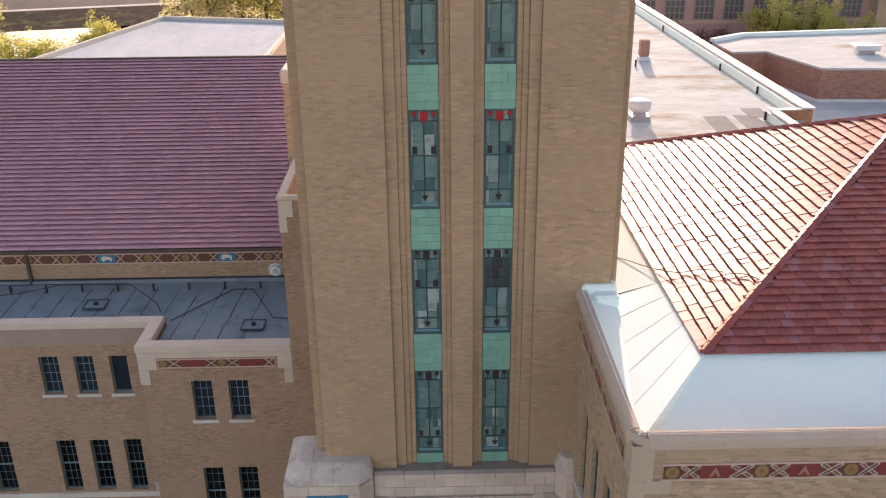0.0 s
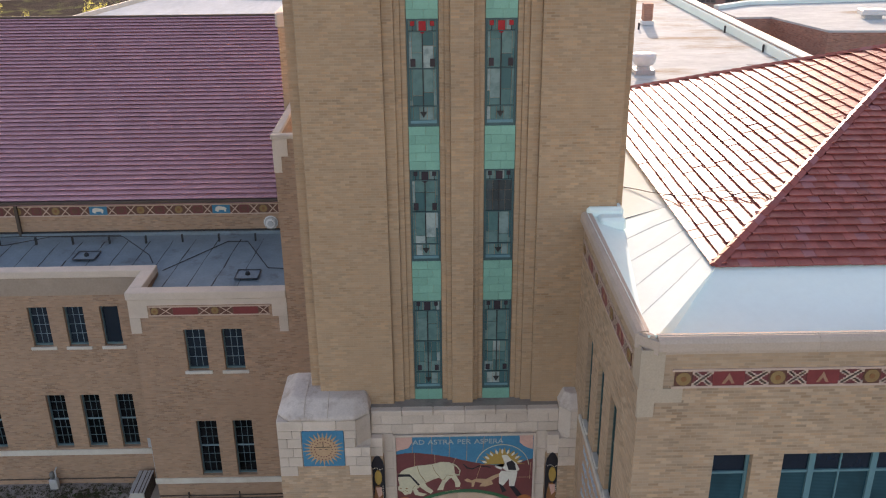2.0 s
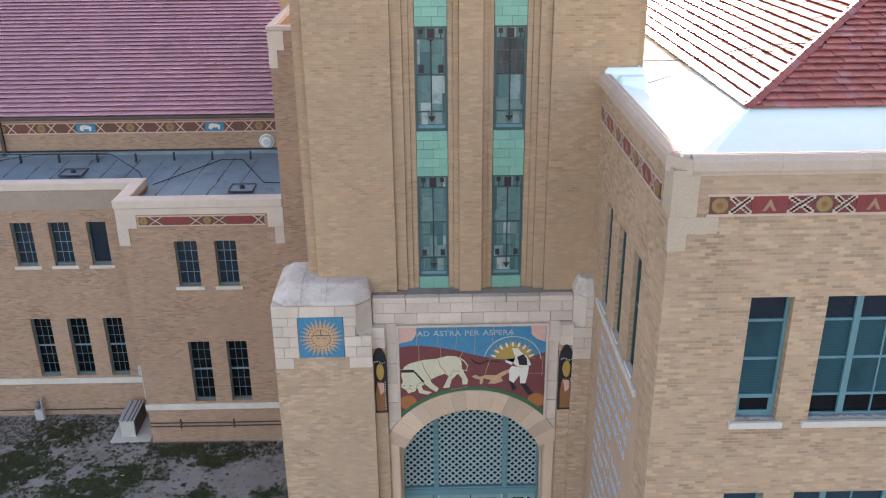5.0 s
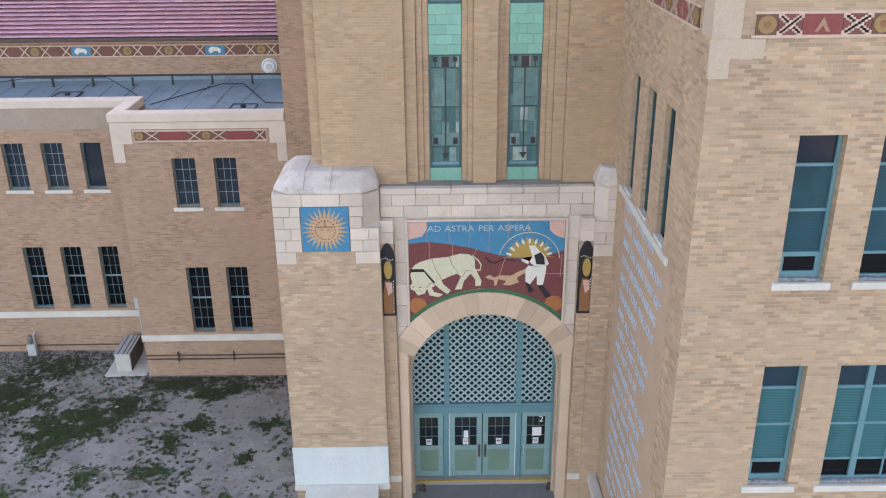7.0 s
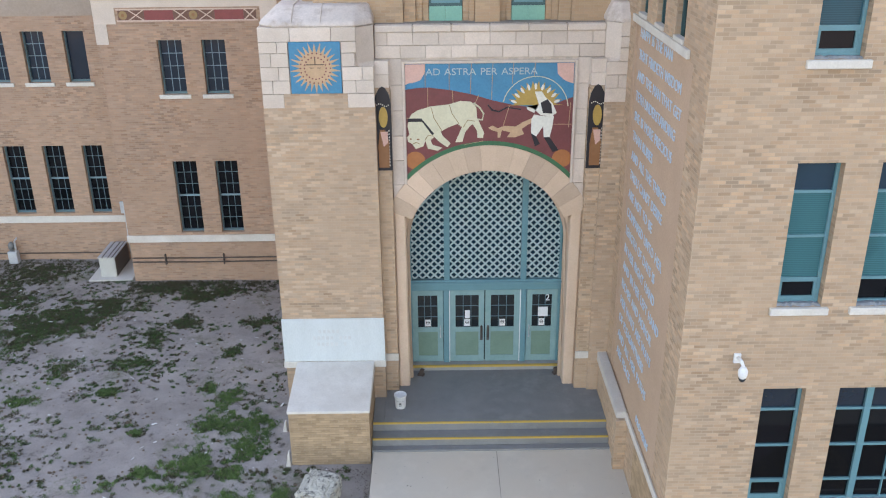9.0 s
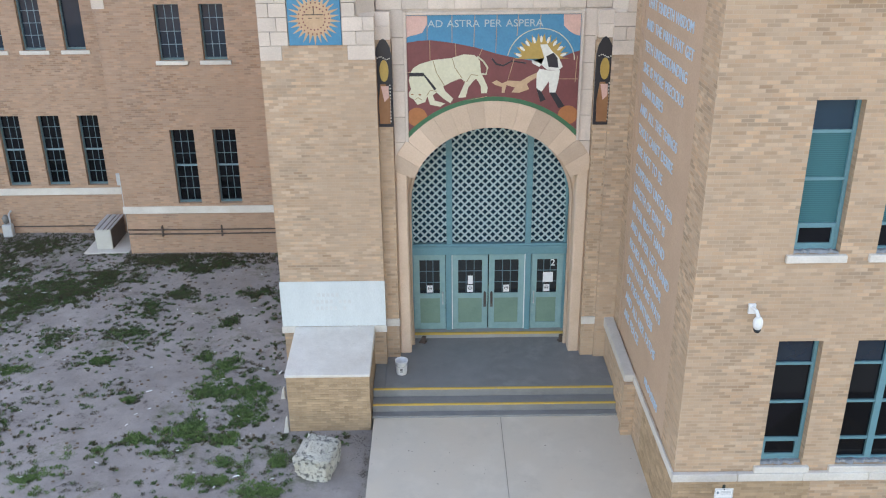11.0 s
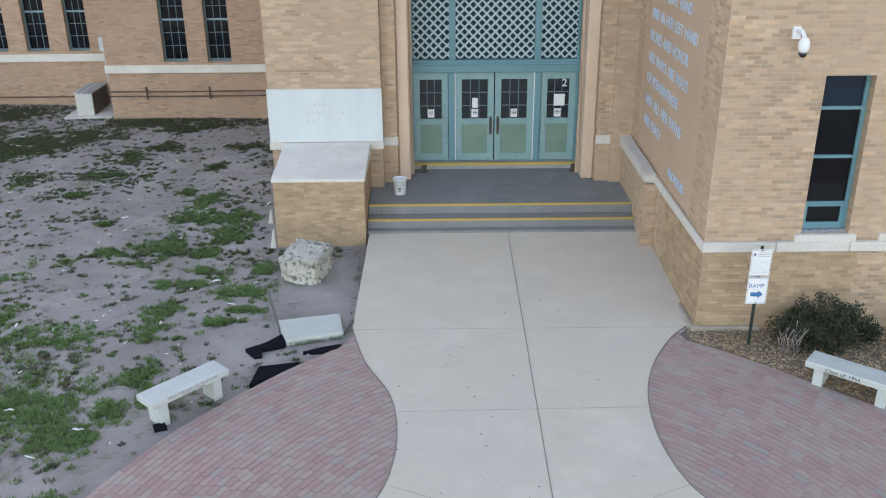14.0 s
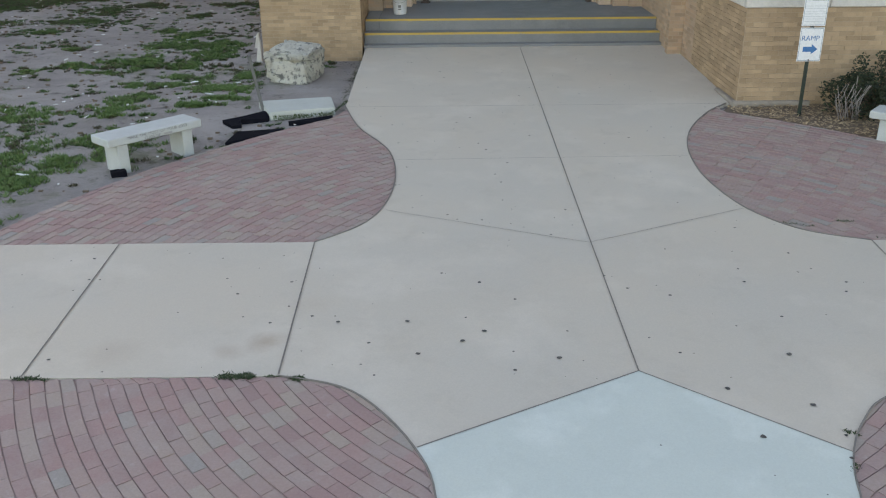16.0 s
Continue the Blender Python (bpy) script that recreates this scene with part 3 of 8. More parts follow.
def build_pier(sx):
    x0, x1 = (-5.1, -2.6) if sx < 0 else (2.6, 3.118)
    bm = boxes((x0, x1, FY, 3.0, -0.4, 8.02)) if sx < 0 else boxes((x0, x1, FY + 0.25, 3.0, -0.1, 8.02))
    pier = structure("wall_pier_%s" % ("west" if sx < 0 else "east"), bm, BRICK_PIER, "buff brick pier flanking the arched entrance")
    y = FY if sx < 0 else FY + 0.25
    cap = thing("trim_pier_cap", "pale limestone cap with sloped shoulders on the brick pier", "cap", "", "structure")
    c = 0.36 if sx < 0 else 0.28
    flip = x1 if sx < 0 else x0
    way = -1 if sx < 0 else 1
    ring = [(x0 + 0.02, y + 0.06), (x1 - 0.02, y + 0.06), (x1 - 0.02, 0.78), (x0 + 0.02, 0.78)]
    part("core", solid([(px, py, 8.0) for px, py in ring], (0, 0, 0.74)), STONE, cap)
    cant = [(x0 + 0.02, y + 0.06), (x1 - c, y + 0.06), (x1 - 0.02, y + c), (x1 - 0.02, 0.78), (x0 + 0.02, 0.78)] if sx < 0 else [(x0 + 0.02, y + c), (x0 + c, y + 0.06), (x1 - 0.02, y + 0.06), (x1 - 0.02, 0.78), (x0 + 0.02, 0.78)]
    part("core", solid([(px, py, 8.74) for px, py in cant], (0, 0, 1.02)), STONE, cap)
    # canted corner face that runs out to a point below
    bm = bmesh.new()
    p = [(flip, y + c, 9.76), (flip + way * c, y - 0.012, 9.76), (flip + way * c, y - 0.012, 8.98), (flip + way * 0.02, y + 0.02, 8.62), (flip, y + c, 8.98)]
    vs = [bm.verts.new(q) for q in p]
    bm.faces.new((vs[0], vs[1], vs[2], vs[4]))
    bm.faces.new((vs[2], vs[3], vs[4]))
    part("cant", bm, STONE, cap)
    # ashlar courses round the plaque
    zs = [8.0, 8.32, 8.62, 8.92, 9.22, 9.47, 9.78]
    rnd = random.Random(4)
    for r, (za, zb) in enumerate(zip(zs, zs[1:])):
        if sx < 0:
            spans = [(x0, -4.62), (-3.2, x1)] if r == 0 else ([(x0, -4.85), (-4.85, -4.46), (-3.3, -3.0), (-3.0, x1)] if r % 2 and r < 5 else ([(x0, -4.7), (-4.7, -4.46), (-3.3, -2.85), (-2.85, x1)] if r < 5 else [(x0, -4.4), (-4.4, -3.5), (-3.5, x1)]))
        else:
            spans = [(x0, x0 + 0.28), (x0 + 0.28, x1)] if r % 2 else [(x0, x1)]
        for a, b in spans:
            if r > 2:
                a, b = (a, min(b, x1 - c)) if sx < 0 else (max(a, x0 + c), b)
            if b - a > 0.05:
                part("stone_block", boxes((a + 0.004, b - 0.004, y - 0.015, y + 0.08, za + 0.004, zb - 0.004), bevel=0.008), STONE, cap)
        for f0, f1 in ((y + 0.09, -0.3), (-0.3, 0.78)) if sx < 0 else ():
            part("stone_block", boxes((x0 - 0.012, x0 + 0.03, f0, f1 - 0.006, za + 0.004, zb - 0.004), bevel=0.008), STONE, cap)
    # sloped top with cut corners
    bm = bmesh.new()
    o = [(x0 - 0.012, y + 0.34), (x0 + 0.34, y - 0.015), (x1 - c, y - 0.015), (x1 + 0.004, y + c), (x1 + 0.004, 0.8), (x0 - 0.012, 0.8)]
    i = [(x0 + 0.35, y + 0.75), (x0 + 0.55, y + 0.5), (x1 - 0.42, y + 0.5), (x1 - 0.12, y + 0.75), (x1 - 0.12, 0.4), (x0 + 0.35, 0.4)]
    if sx > 0:
        o = [(x0 - 0.01, y + c), (x0 + c, y - 0.01), (x1, y - 0.01), (x1, 1.2), (x0 - 0.01, 1.2)]
        i = [(x0 + 0.14, y + 0.42), (x0 + 0.3, y + 0.28), (x1, y + 0.28), (x1, 1.1), (x0 + 0.14, 1.1)]
    lo = [bm.verts.new((px, py, 9.76)) for px, py in o]
    mid = [bm.verts.new((px, py, 9.86)) for px, py in o]
    hi = [bm.verts.new((px, py, 10.18)) for px, py in i]
    for u, w in ((lo, mid), (mid, hi)):
        for k in range(len(o)):
            bm.faces.new((u[k], u[(k + 1) % len(o)], w[(k + 1) % len(o)], w[k]))
    bm.faces.new(hi)
    bm.faces.new(lo[::-1])
    bmesh.ops.recalc_face_normals(bm, faces=bm.faces)
    bmesh.ops.bevel(bm, geom=list(bm.edges), offset=0.06 if sx < 0 else 0.025, segments=3, affect="EDGES", profile=0.5)
    part("shoulder", bm, CAPSTONE, cap)
    if sx < 0:
        # mortar ribs over the shoulders
        for px in (-4.35, -3.72):
            bm = tube(bmesh.new(), [(px, y + 0.0, 9.87), (px, y + 0.25, 10.05), (px, y + 0.52, 10.185), (px, 0.1, 10.185)], 0.012, 5)
            part("rib", bm, STONE, cap)


build_pier(-1)
build_pier(1)
structure("wall_pier_infill", boxes((-4.62, -3.2, FY - 0.002, FY + 0.1, 8.0, 8.325)), BRICK_PIER, "buff brick infill under the sun plaque")
for sx in (-1, 1):
    a, b = sorted((sx * 2.26, sx * 2.61))
    structure("wall_niche_back", boxes((a, b, -1.0, -0.2, 8.3, 8.97)), STONE, "limestone behind the niche head")


def build_lintel():
    band = thing("trim_lintel", "two courses of pale limestone ashlar above the mural", "lintel", "", "structure")
    part("backing", boxes((-2.6, 2.6, PY + 0.03, -0.1, 8.9, 9.60)), STONE, band)
    for k in range(6):
        part("coping", boxes((-2.6 + 5.2 * k / 6 + 0.003, -2.6 + 5.2 * (k + 1) / 6 - 0.003, PY - 0.06, -0.62, 9.56, 9.72), bevel=0.025), STONE, band)
    for r, (za, zb) in enumerate(((8.98, 9.27), (9.27, 9.56))):
        n = 9
        off = 0.5 if r else 0.0
        cuts = [-2.6] + [-2.6 + 5.2 * (k + off) / n for k in range(0 if off else 1, n)] + [2.6]
        for a, b in zip(cuts, cuts[1:]):
            part("stone_block", boxes((a + 0.004, b - 0.004, PY - 0.02, PY + 0.05, za + 0.004, zb - 0.004), bevel=0.007), STONE, band)
    for sx in (-1, 1):
        for k in range(6):
            z = 8.98 - 0.6 * k
            a, b = sorted((sx * 2.0, sx * 2.27))
            if z - 0.6 > 5.2:
                part("stone_block", boxes((a, b, PY - 0.025, PY + 0.05, z - 0.596, z - 0.004), bevel=0.006), STONE, band)
    part("ledge", boxes((-2.6, 2.6, -0.78, -0.3, 9.58, 9.727)), LEDGE, band, "dark mottled stone ledge below the tower")


build_lintel()

# ---- right wing ----
WX, WY, PX = 3.07, -7.3, 3.12
ROWS_Z = [(1.53, 4.15), (5.80, 8.42), (10.10, 12.72)]
COLS_X = [(4.66, 5.44), (6.05, 8.65)]


SLOTS, SLOT_W, SLOT_Z0, SLOT_Z1 = (-2.76, -4.2, -5.64), 0.66, 10.05, 12.72


def build_right_wing():
    holes = [(a, b, z0, z1) for z0, z1 in ROWS_Z for a, b in COLS_X + [(9.3, 10.1), (12.5, 15.1)]]
    structure("wall_wing_front", pierced("y", WY, 0.35, WX, 30.0, -0.4, 15.05, holes), BRICK, "buff brick front wall of the corner wing")
    slots = [(y0, y0 + SLOT_W, SLOT_Z0, SLOT_Z1) for y0 in SLOTS] + [(-6.33, -1.74, 1.42, 9.86)]
    structure("wall_wing_side", pierced("x", WX, 0.35, WY + 0.35, -0.3, -0.4, 15.05, slots), BRICK, "buff brick side wall of the corner wing beside the porch")
    # solid filler block; its dark colour stands in for unlit rooms
    structure("wall_wing_room", boxes((WX + 0.36, 29.9, WY + 1.6, 12.2, -0.4, 14.2)), ROOM_DARK, "solid block inside the corner wing, room darkness painted into its colour")


build_right_wing()


def wing_window(name, a, b, z0, z1, wide):
    w = thing(name, "teal steel window with dark glass and half-drawn blinds", "window", "wing windows", "structure")
    y = WY + 0.16
    fr = 0.065
    part("window_frame", boxes((a, a + fr, y, y + 0.09, z0, z1), (b - fr, b, y, y + 0.09, z0, z1), (a + fr, b - fr, y, y + 0.09, z0, z0 + fr), (a + fr, b - fr, y, y + 0.09, z1 - fr * 0.6, z1), bevel=0.006), TEAL, w)
    h = z1 - z0
    rails = [z0 + 0.18 * h, z0 + 0.485 * h, z0 + 0.79 * h]
    cols = [a + fr, b - fr]
    if wide:
        cols = [a + fr, a + 0.66, a + 1.25, a + 1.92, b - fr]
        for x in (0.60, 1.86):
            part("mullion", boxes((a + x, a + x + 0.12, y - 0.015, y + 0.085, z0 + fr, z1 - fr * 0.6)), TEAL, w)
        part("muntin", boxes((a + 1.235, a + 1.265, y + 0.01, y + 0.07, z0 + fr, z1 - fr * 0.6)), TEAL, w)
    for z in rails:
        part("rail", boxes((a + fr, b - fr, y + 0.008, y + 0.08, z - 0.026, z + 0.026)), TEAL, w)
    zs = [z0 + fr] + rails + [z1 - fr * 0.6]
    for x0, x1 in zip(cols, cols[1:]):
        for k, (za, zb) in enumerate(zip(zs, zs[1:])):
            if z0 < 3:
                glass = GLASS_INK if k == 3 else GLASS_BLACK
            elif z0 > 9:
                glass = (GLASS_BLACK, BLIND_DEEP, BLIND_DEEP, GLASS_INK)[k]
            else:
                glass = (GLASS_BLACK, WIN_BLIND, WIN_BLIND, GLASS_BLUE)[k]
            part("pane", boxes((x0, x1, y + 0.045, y + 0.055, za, zb)), glass, w)
        if not wide:
            lo, hi = zs[0], zs[1]
            part("vent_sash", boxes((x0, x0 + 0.05, y + 0.012, y + 0.05, lo, hi), (x1 - 0.05, x1, y + 0.012, y + 0.05, lo, hi), (x0 + 0.05, x1 - 0.05, y + 0.012, y + 0.05, lo, lo + 0.07), (x0 + 0.05, x1 - 0.05, y + 0.012, y + 0.05, hi - 0.06, hi - 0.026)), TEAL, w)
    part("window_sill", boxes((a - 0.12, b + 0.12, WY - 0.07, WY + 0.16, z0 - 0.14, z0 - 0.002), bevel=0.012), BELT, w)
    # crumbled grey mortar along the back of the sill
    rnd = random.Random(int(a * 7 + z0 * 3))
    bm = bmesh.new()
    n = int((b - a + 0.1) / 0.05)
    line = []
    for k in range(n + 1):
        x = a - 0.05 + (b - a + 0.1) * k / n
        d, t = rnd.uniform(0.04, 0.12), rnd.uniform(0.02, 0.05)
        line.append([bm.verts.new(q) for q in ((x, WY + 0.12 - d, z0 - 0.004), (x, WY + 0.13 - d * 0.6, z0 + t), (x, WY + 0.158, z0 + t))])
    for p, q in zip(line, line[1:]):
        bm.faces.new((p[0], q[0], q[1], p[1]))
        bm.faces.new((p[1], q[1], q[2], p[2]))
    part("sill_mortar", bm, GREY_CRUST, w, "crumbling grey mortar on the sill")


WIN_BLIND = slatted_mat("glass_over_blind", (0.035, 0.14, 0.155))
BLIND_DEEP = slatted_mat("glass_over_deep_blind", (0.018, 0.075, 0.098))
GLASS_INK = glass_mat("ink_glass", (0.010, 0.022, 0.040), 0.05)
GLASS_BLACK = glass_mat("black_glass", (0.006, 0.007, 0.009), 0.05, 0.35)
GREY_CRUST = mat("grey_crust", (0.30, 0.315, 0.325), (0.20, 0.21, 0.22), 0.95, 8.0, 40, 0.6)
for z0, z1 in ROWS_Z:
    for a, b in COLS_X + [(9.3, 10.1), (12.5, 15.1)]:
        count += 1
        wing_window("window_%d" % count, a, b, z0, z1, b - a > 1)
for y0 in SLOTS:
    count += 1
    w = thing("window_%d" % count, "narrow deep window slot in the wing side wall", "window", "slot windows", "structure")
    y1 = y0 + SLOT_W
    part("pane", boxes((WX + 0.15, WX + 0.17, y0, y1, SLOT_Z0, SLOT_Z1)), GLASS, w)
    part("window_frame", boxes((WX + 0.10, WX + 0.15, y0 + 0.002, y0 + 0.06, SLOT_Z0 + 0.01, SLOT_Z1 - 0.01), (WX + 0.10, WX + 0.15, y1 - 0.06, y1 - 0.002, SLOT_Z0 + 0.01, SLOT_Z1 - 0.01), (WX + 0.10, WX + 0.15, y0 + 0.06, y1 - 0.06, 11.5, 11.56)), TEAL_DARK, w)
    part("window_sill", boxes((WX - 0.04, WX + 0.095, y0 + 0.02, y1 - 0.02, SLOT_Z0 - 0.002, SLOT_Z0 + 0.08), bevel=0.01), BELT, w)
structure("trim_slot_sill", boxes((WX - 0.07, WX - 0.002, -6.1, -1.75, SLOT_Z0 - 0.16, SLOT_Z0 - 0.004), bevel=0.01), BELT, "pale limestone sill band under the slot windows", "trim")


def build_wing_trim():
    # plinth, belt course
    structure("wall_wing_plinth", boxes((PX - 0.06, 30.0, WY - 0.07, WY - 0.003, -0.5, 1.24), (PX - 0.06, WX - 0.001, WY - 0.003, -1.3, -0.5, 1.24)), BRICK, "projecting buff brick plinth of the corner wing")
    belt = thing("trim_wing_belt", "pale limestone belt course round the corner wing", "belt course", "", "structure")
    for k in range(22):
        part("stone_block", boxes((PX - 0.10 + 1.22 * k, PX - 0.10 + 1.22 * (k + 1) - 0.006, WY - 0.11, WY - 0.002, 1.24, 1.41), bevel=0.012), BELT, belt)
    for k in range(5):
        part("stone_block", boxes((PX - 0.10, WX - 0.002, -1.3 - 1.2 * k - 1.194, -1.3 - 1.2 * k, 1.24, 1.41), bevel=0.012), BELT, belt)
    # parapet coping, slightly rounded
    coping = thing("trim_wing_coping", "rounded tan stone coping along the wing parapet", "coping", "", "structure")
    rim = [(-0.1, 15.12), (-0.1, 15.28), (-0.05, 15.345), (0.03, 15.37), (0.16, 15.37), (0.16, 15.02), (-0.02, 15.02), (-0.02, 15.12)]
    for k in range(18):
        x = WX + 0.27 + 1.5 * k
        part("stone_block", solid([(x, WY + d, z) for d, z in rim], (1.496, 0, 0)), COPING, coping)
    for k in range(4):
        y = WY + 0.274 + 1.66 * k
        part("stone_block", solid([(WX + d, y, z) for d, z in rim], (0, 1.656, 0)), COPING, coping)
    # canted corner block
    corner = bmesh.new()
    prism(corner, [(WX - 0.1, WY + 0.27, 15.04), (WX + 0.266, WY - 0.1, 15.04), (WX + 0.266, WY + 0.16, 15.04), (WX + 0.16, WY + 0.27, 15.04)], (0, 0, 0.33))
    bmesh.ops.bevel(corner, geom=[e for e in corner.edges if all(v.co.z > 15.3 for v in e.verts)], offset=0.05, segments=2, affect="EDGES")
    part("stone_block", corner, COPING, coping)
    # corner quoin with a faceted foot
    structure("trim_quoin", boxes((WX - 0.03, 3.50, WY - 0.03, WY - 0.002, 14.28, 15.118), (WX - 0.03, WX - 0.002, WY - 0.002, WY + 0.5, 14.28, 15.118), (3.365, 3.89, WY - 0.025, WY - 0.002, 13.97, 14.277)), SANDSTONE, "plain tan stone block at the wing corner", "trim")
    bm = bmesh.new()
    x0, x1, ya, yb = WX - 0.04, 3.36, WY - 0.045, WY - 0.002
    q = [bm.verts.new(p) for p in ((x0, yb, 13.66), (x1, yb, 13.66), (x1, yb, 14.278), (x0, yb, 14.278), (x0 + 0.02, ya, 13.66), (x1, ya, 13.66), (x1, ya, 14.278))]
    for f in ((4, 5, 6), (4, 6, 3), (0, 4, 3), (1, 2, 6, 5), (0, 1, 5, 4), (3, 6, 2)):
        bm.faces.new([q[k] for k in f])
    bmesh.ops.recalc_face_normals(bm, faces=bm.faces)
    structure("trim_quoin_foot", bm, SANDSTONE, "faceted stone foot under the wing corner block", "trim")


COPING = mat("tan_coping_stone", (0.58, 0.46, 0.375), (0.50, 0.39, 0.315), 0.85, 1.2, 25, 0.2, vary=0.05)
SANDSTONE = mat("tan_stone", (0.52, 0.42, 0.32), (0.46, 0.365, 0.275), 0.85, 1.0, 25, 0.15)
build_wing_trim()


# ---- wing roof: white gutter membrane and hipped tile roof ----
EX, EY0, EY1, EZ, PITCH, APEX = 5.3, -4.2, 12.0, 15.36, 0.415, 8.1


PATCH_PALE = mat("dusty_membrane_seam", (0.68, 0.69, 0.67), (0.58, 0.59, 0.57), 0.9, 2.0, 20, 0.1)


def build_wing_roof():
    bm = bmesh.new()
    v = lambda x, y, z: bm.verts.new((x, y, z))
    # inside the coping: a lip, a cove narrowing to the corner, and beds falling from the eaves
    a, b = v(WX + 0.14, WY + 0.14, 15.10), v(30, WY + 0.14, 15.10)
    a1, b1 = v(WX + 0.09, WY + 0.09, 15.378), v(30, WY + 0.02, 15.378)
    e, f = v(EX + 0.1, EY0 + 0.1, EZ + 0.03), v(30, EY0 + 0.1, EZ + 0.03)
    g1, g, h, i = v(WX + 0.03, -0.3, 15.378), v(WX + 0.14, -0.3, 15.33), v(WX + 1.05, -0.3, 15.0), v(EX + 0.1, -0.3, EZ + 0.03)
    a2, b2 = v(WX + 0.14, WY + 0.14, 14.55), v(30, WY + 0.14, 14.55)
    bm.faces.new((a1, b1, b, a))
    bm.faces.new((a, b, b2, a2))
    bm.faces.new((a2, b2, f, e))
    bm.faces.new((a, a2, e))
    bm.faces.new((a1, a, g, g1))
    bm.faces.new((a, h, g))
    ends = [(a, e)] + [(bm.verts.new(a.co.lerp(h.co, t)), bm.verts.new(e.co.lerp(i.co, t))) for t in (0.2, 0.4, 0.6, 0.8)] + [(h, i)]
    for (p, q), (p2, q2) in zip(ends, ends[1:]):
        bm.faces.new((p, q, q2, p2))
    laps = [(p.co.copy(), q.co.copy()) for p, q in ends[1:-1]]
    j, k, l = v(4.0, 12.0, 14.9), v(EX + 0.1, 12.0, EZ + 0.03), v(4.0, -0.3, 14.99)
    bm.faces.new((l, i, k, j))
    bmesh.ops.recalc_face_normals(bm, faces=bm.faces)
    box(bm, WX + 0.04, 4.04, -0.78, -0.32, 15.0, 15.50, bevel=0.07)
    box(bm, WX + 0.30, 4.04, -1.15, -0.70, 15.0, 15.36, bevel=0.07)
    for n, (p, q) in enumerate(laps):
        lap = bmesh.new()
        mid = p.lerp(q, 0.5) + Vector((0.0, 0.05 if n % 2 else -0.04, 0.004))
        for c, d in ((p, mid), (mid, q)):
            prism(lap, [c + Vector((0, -0.005, 0.006)), d + Vector((0, -0.005, 0.006)), d + Vector((0, 0.005, 0.006)), c + Vector((0, 0.005, 0.006))], (0, 0, -0.02))
        structure("trim_membrane_lap_%d" % (n + 1), lap, PATCH_PALE, "grey lapped seam in the white membrane", "seam")
    structure("roof_gutter", bm, MEMBRANE, "white membrane roof gutter behind the wing parapet", "roof")
    bm = bmesh.new()
    v = lambda x, y, z: bm.verts.new((x, y, z - 0.05))
    ym = (EY0 + EY1) / 2
    ap = v(EX + APEX, ym, EZ + PITCH * APEX)
    p0, p1, q0, q1, r1 = v(EX, EY0, EZ), v(EX, EY1, EZ), v(34, EY0, EZ), v(34, EY1, EZ), v(34, ym, EZ + PITCH * APEX)
    bm.faces.new((p0, ap, p1))
    bm.faces.new((p0, q0, r1, ap))
    bm.faces.new((p1, ap, r1, q1))
    bmesh.ops.recalc_face_normals(bm, faces=bm.faces)
    structure("roof_wing_deck", bm, TILE_RED, "hipped roof deck under the clay tiles", "roof")


build_wing_roof()


# brick with the orange glow of low sun put into its base colour
LIT_RETURN_BRICK = brick_mat("sun_tinted_brick", (0.60, 0.30, 0.16), (0.52, 0.33, 0.22), 0.5)


def build_back_roofs():
    structure("roof_rear", boxes((3.5, 16.5, 12.02, 75, 10, 14.75)), ROOF_PALE, "weathered pale flat roof behind the tower", "roof")
    structure("wall_rear_parapet", boxes((16.5, 16.95, 18.6, 75, 10, 15.25), (15.0, 15.3, 12.05, 18.3, 10, 15.15)), RED_BRICK, "red brick parapet wall of the rear roof")
    # separate box so that the painted sun glow covers only this return
    structure("wall_rear_return", boxes((15.302, 16.95, 18.3, 18.598, 10, 15.2)), LIT_RETURN_BRICK, "brick return of the rear parapet, orange sunlight painted into its colour")
    structure("trim_rear_coping", boxes((16.44, 17.02, 18.22, 75, 15.25, 15.36), (14.93, 15.37, 12.05, 18.22, 15.15, 15.25), (14.93, 16.44, 18.24, 18.64, 15.2, 15.27), bevel=0.03), WHITE, "white metal coping of the rear parapet", "trim")
    structure("roof_rear_upstand", boxes((16.3, 16.498, 18.6, 75, 14.75, 15.2), (14.85, 14.998, 12.05, 18.6, 14.75, 15.1)), MEMBRANE, "white membrane upstand along the rear parapet", "roof")


build_back_roofs()

# ---- left wings ----
BY, FARY = 7.02, 9.03
BAY_X = (-11.77, -6.1)
BAY_W = [(-9.94, -9.17), (-8.56, -7.82)]
FAR_W = [(-16.45, -15.69), (-15.07, -14.31), (-13.68, -12.97)]
UPPER, LOWER = (6.40, 8.12), (1.66, 4.18)


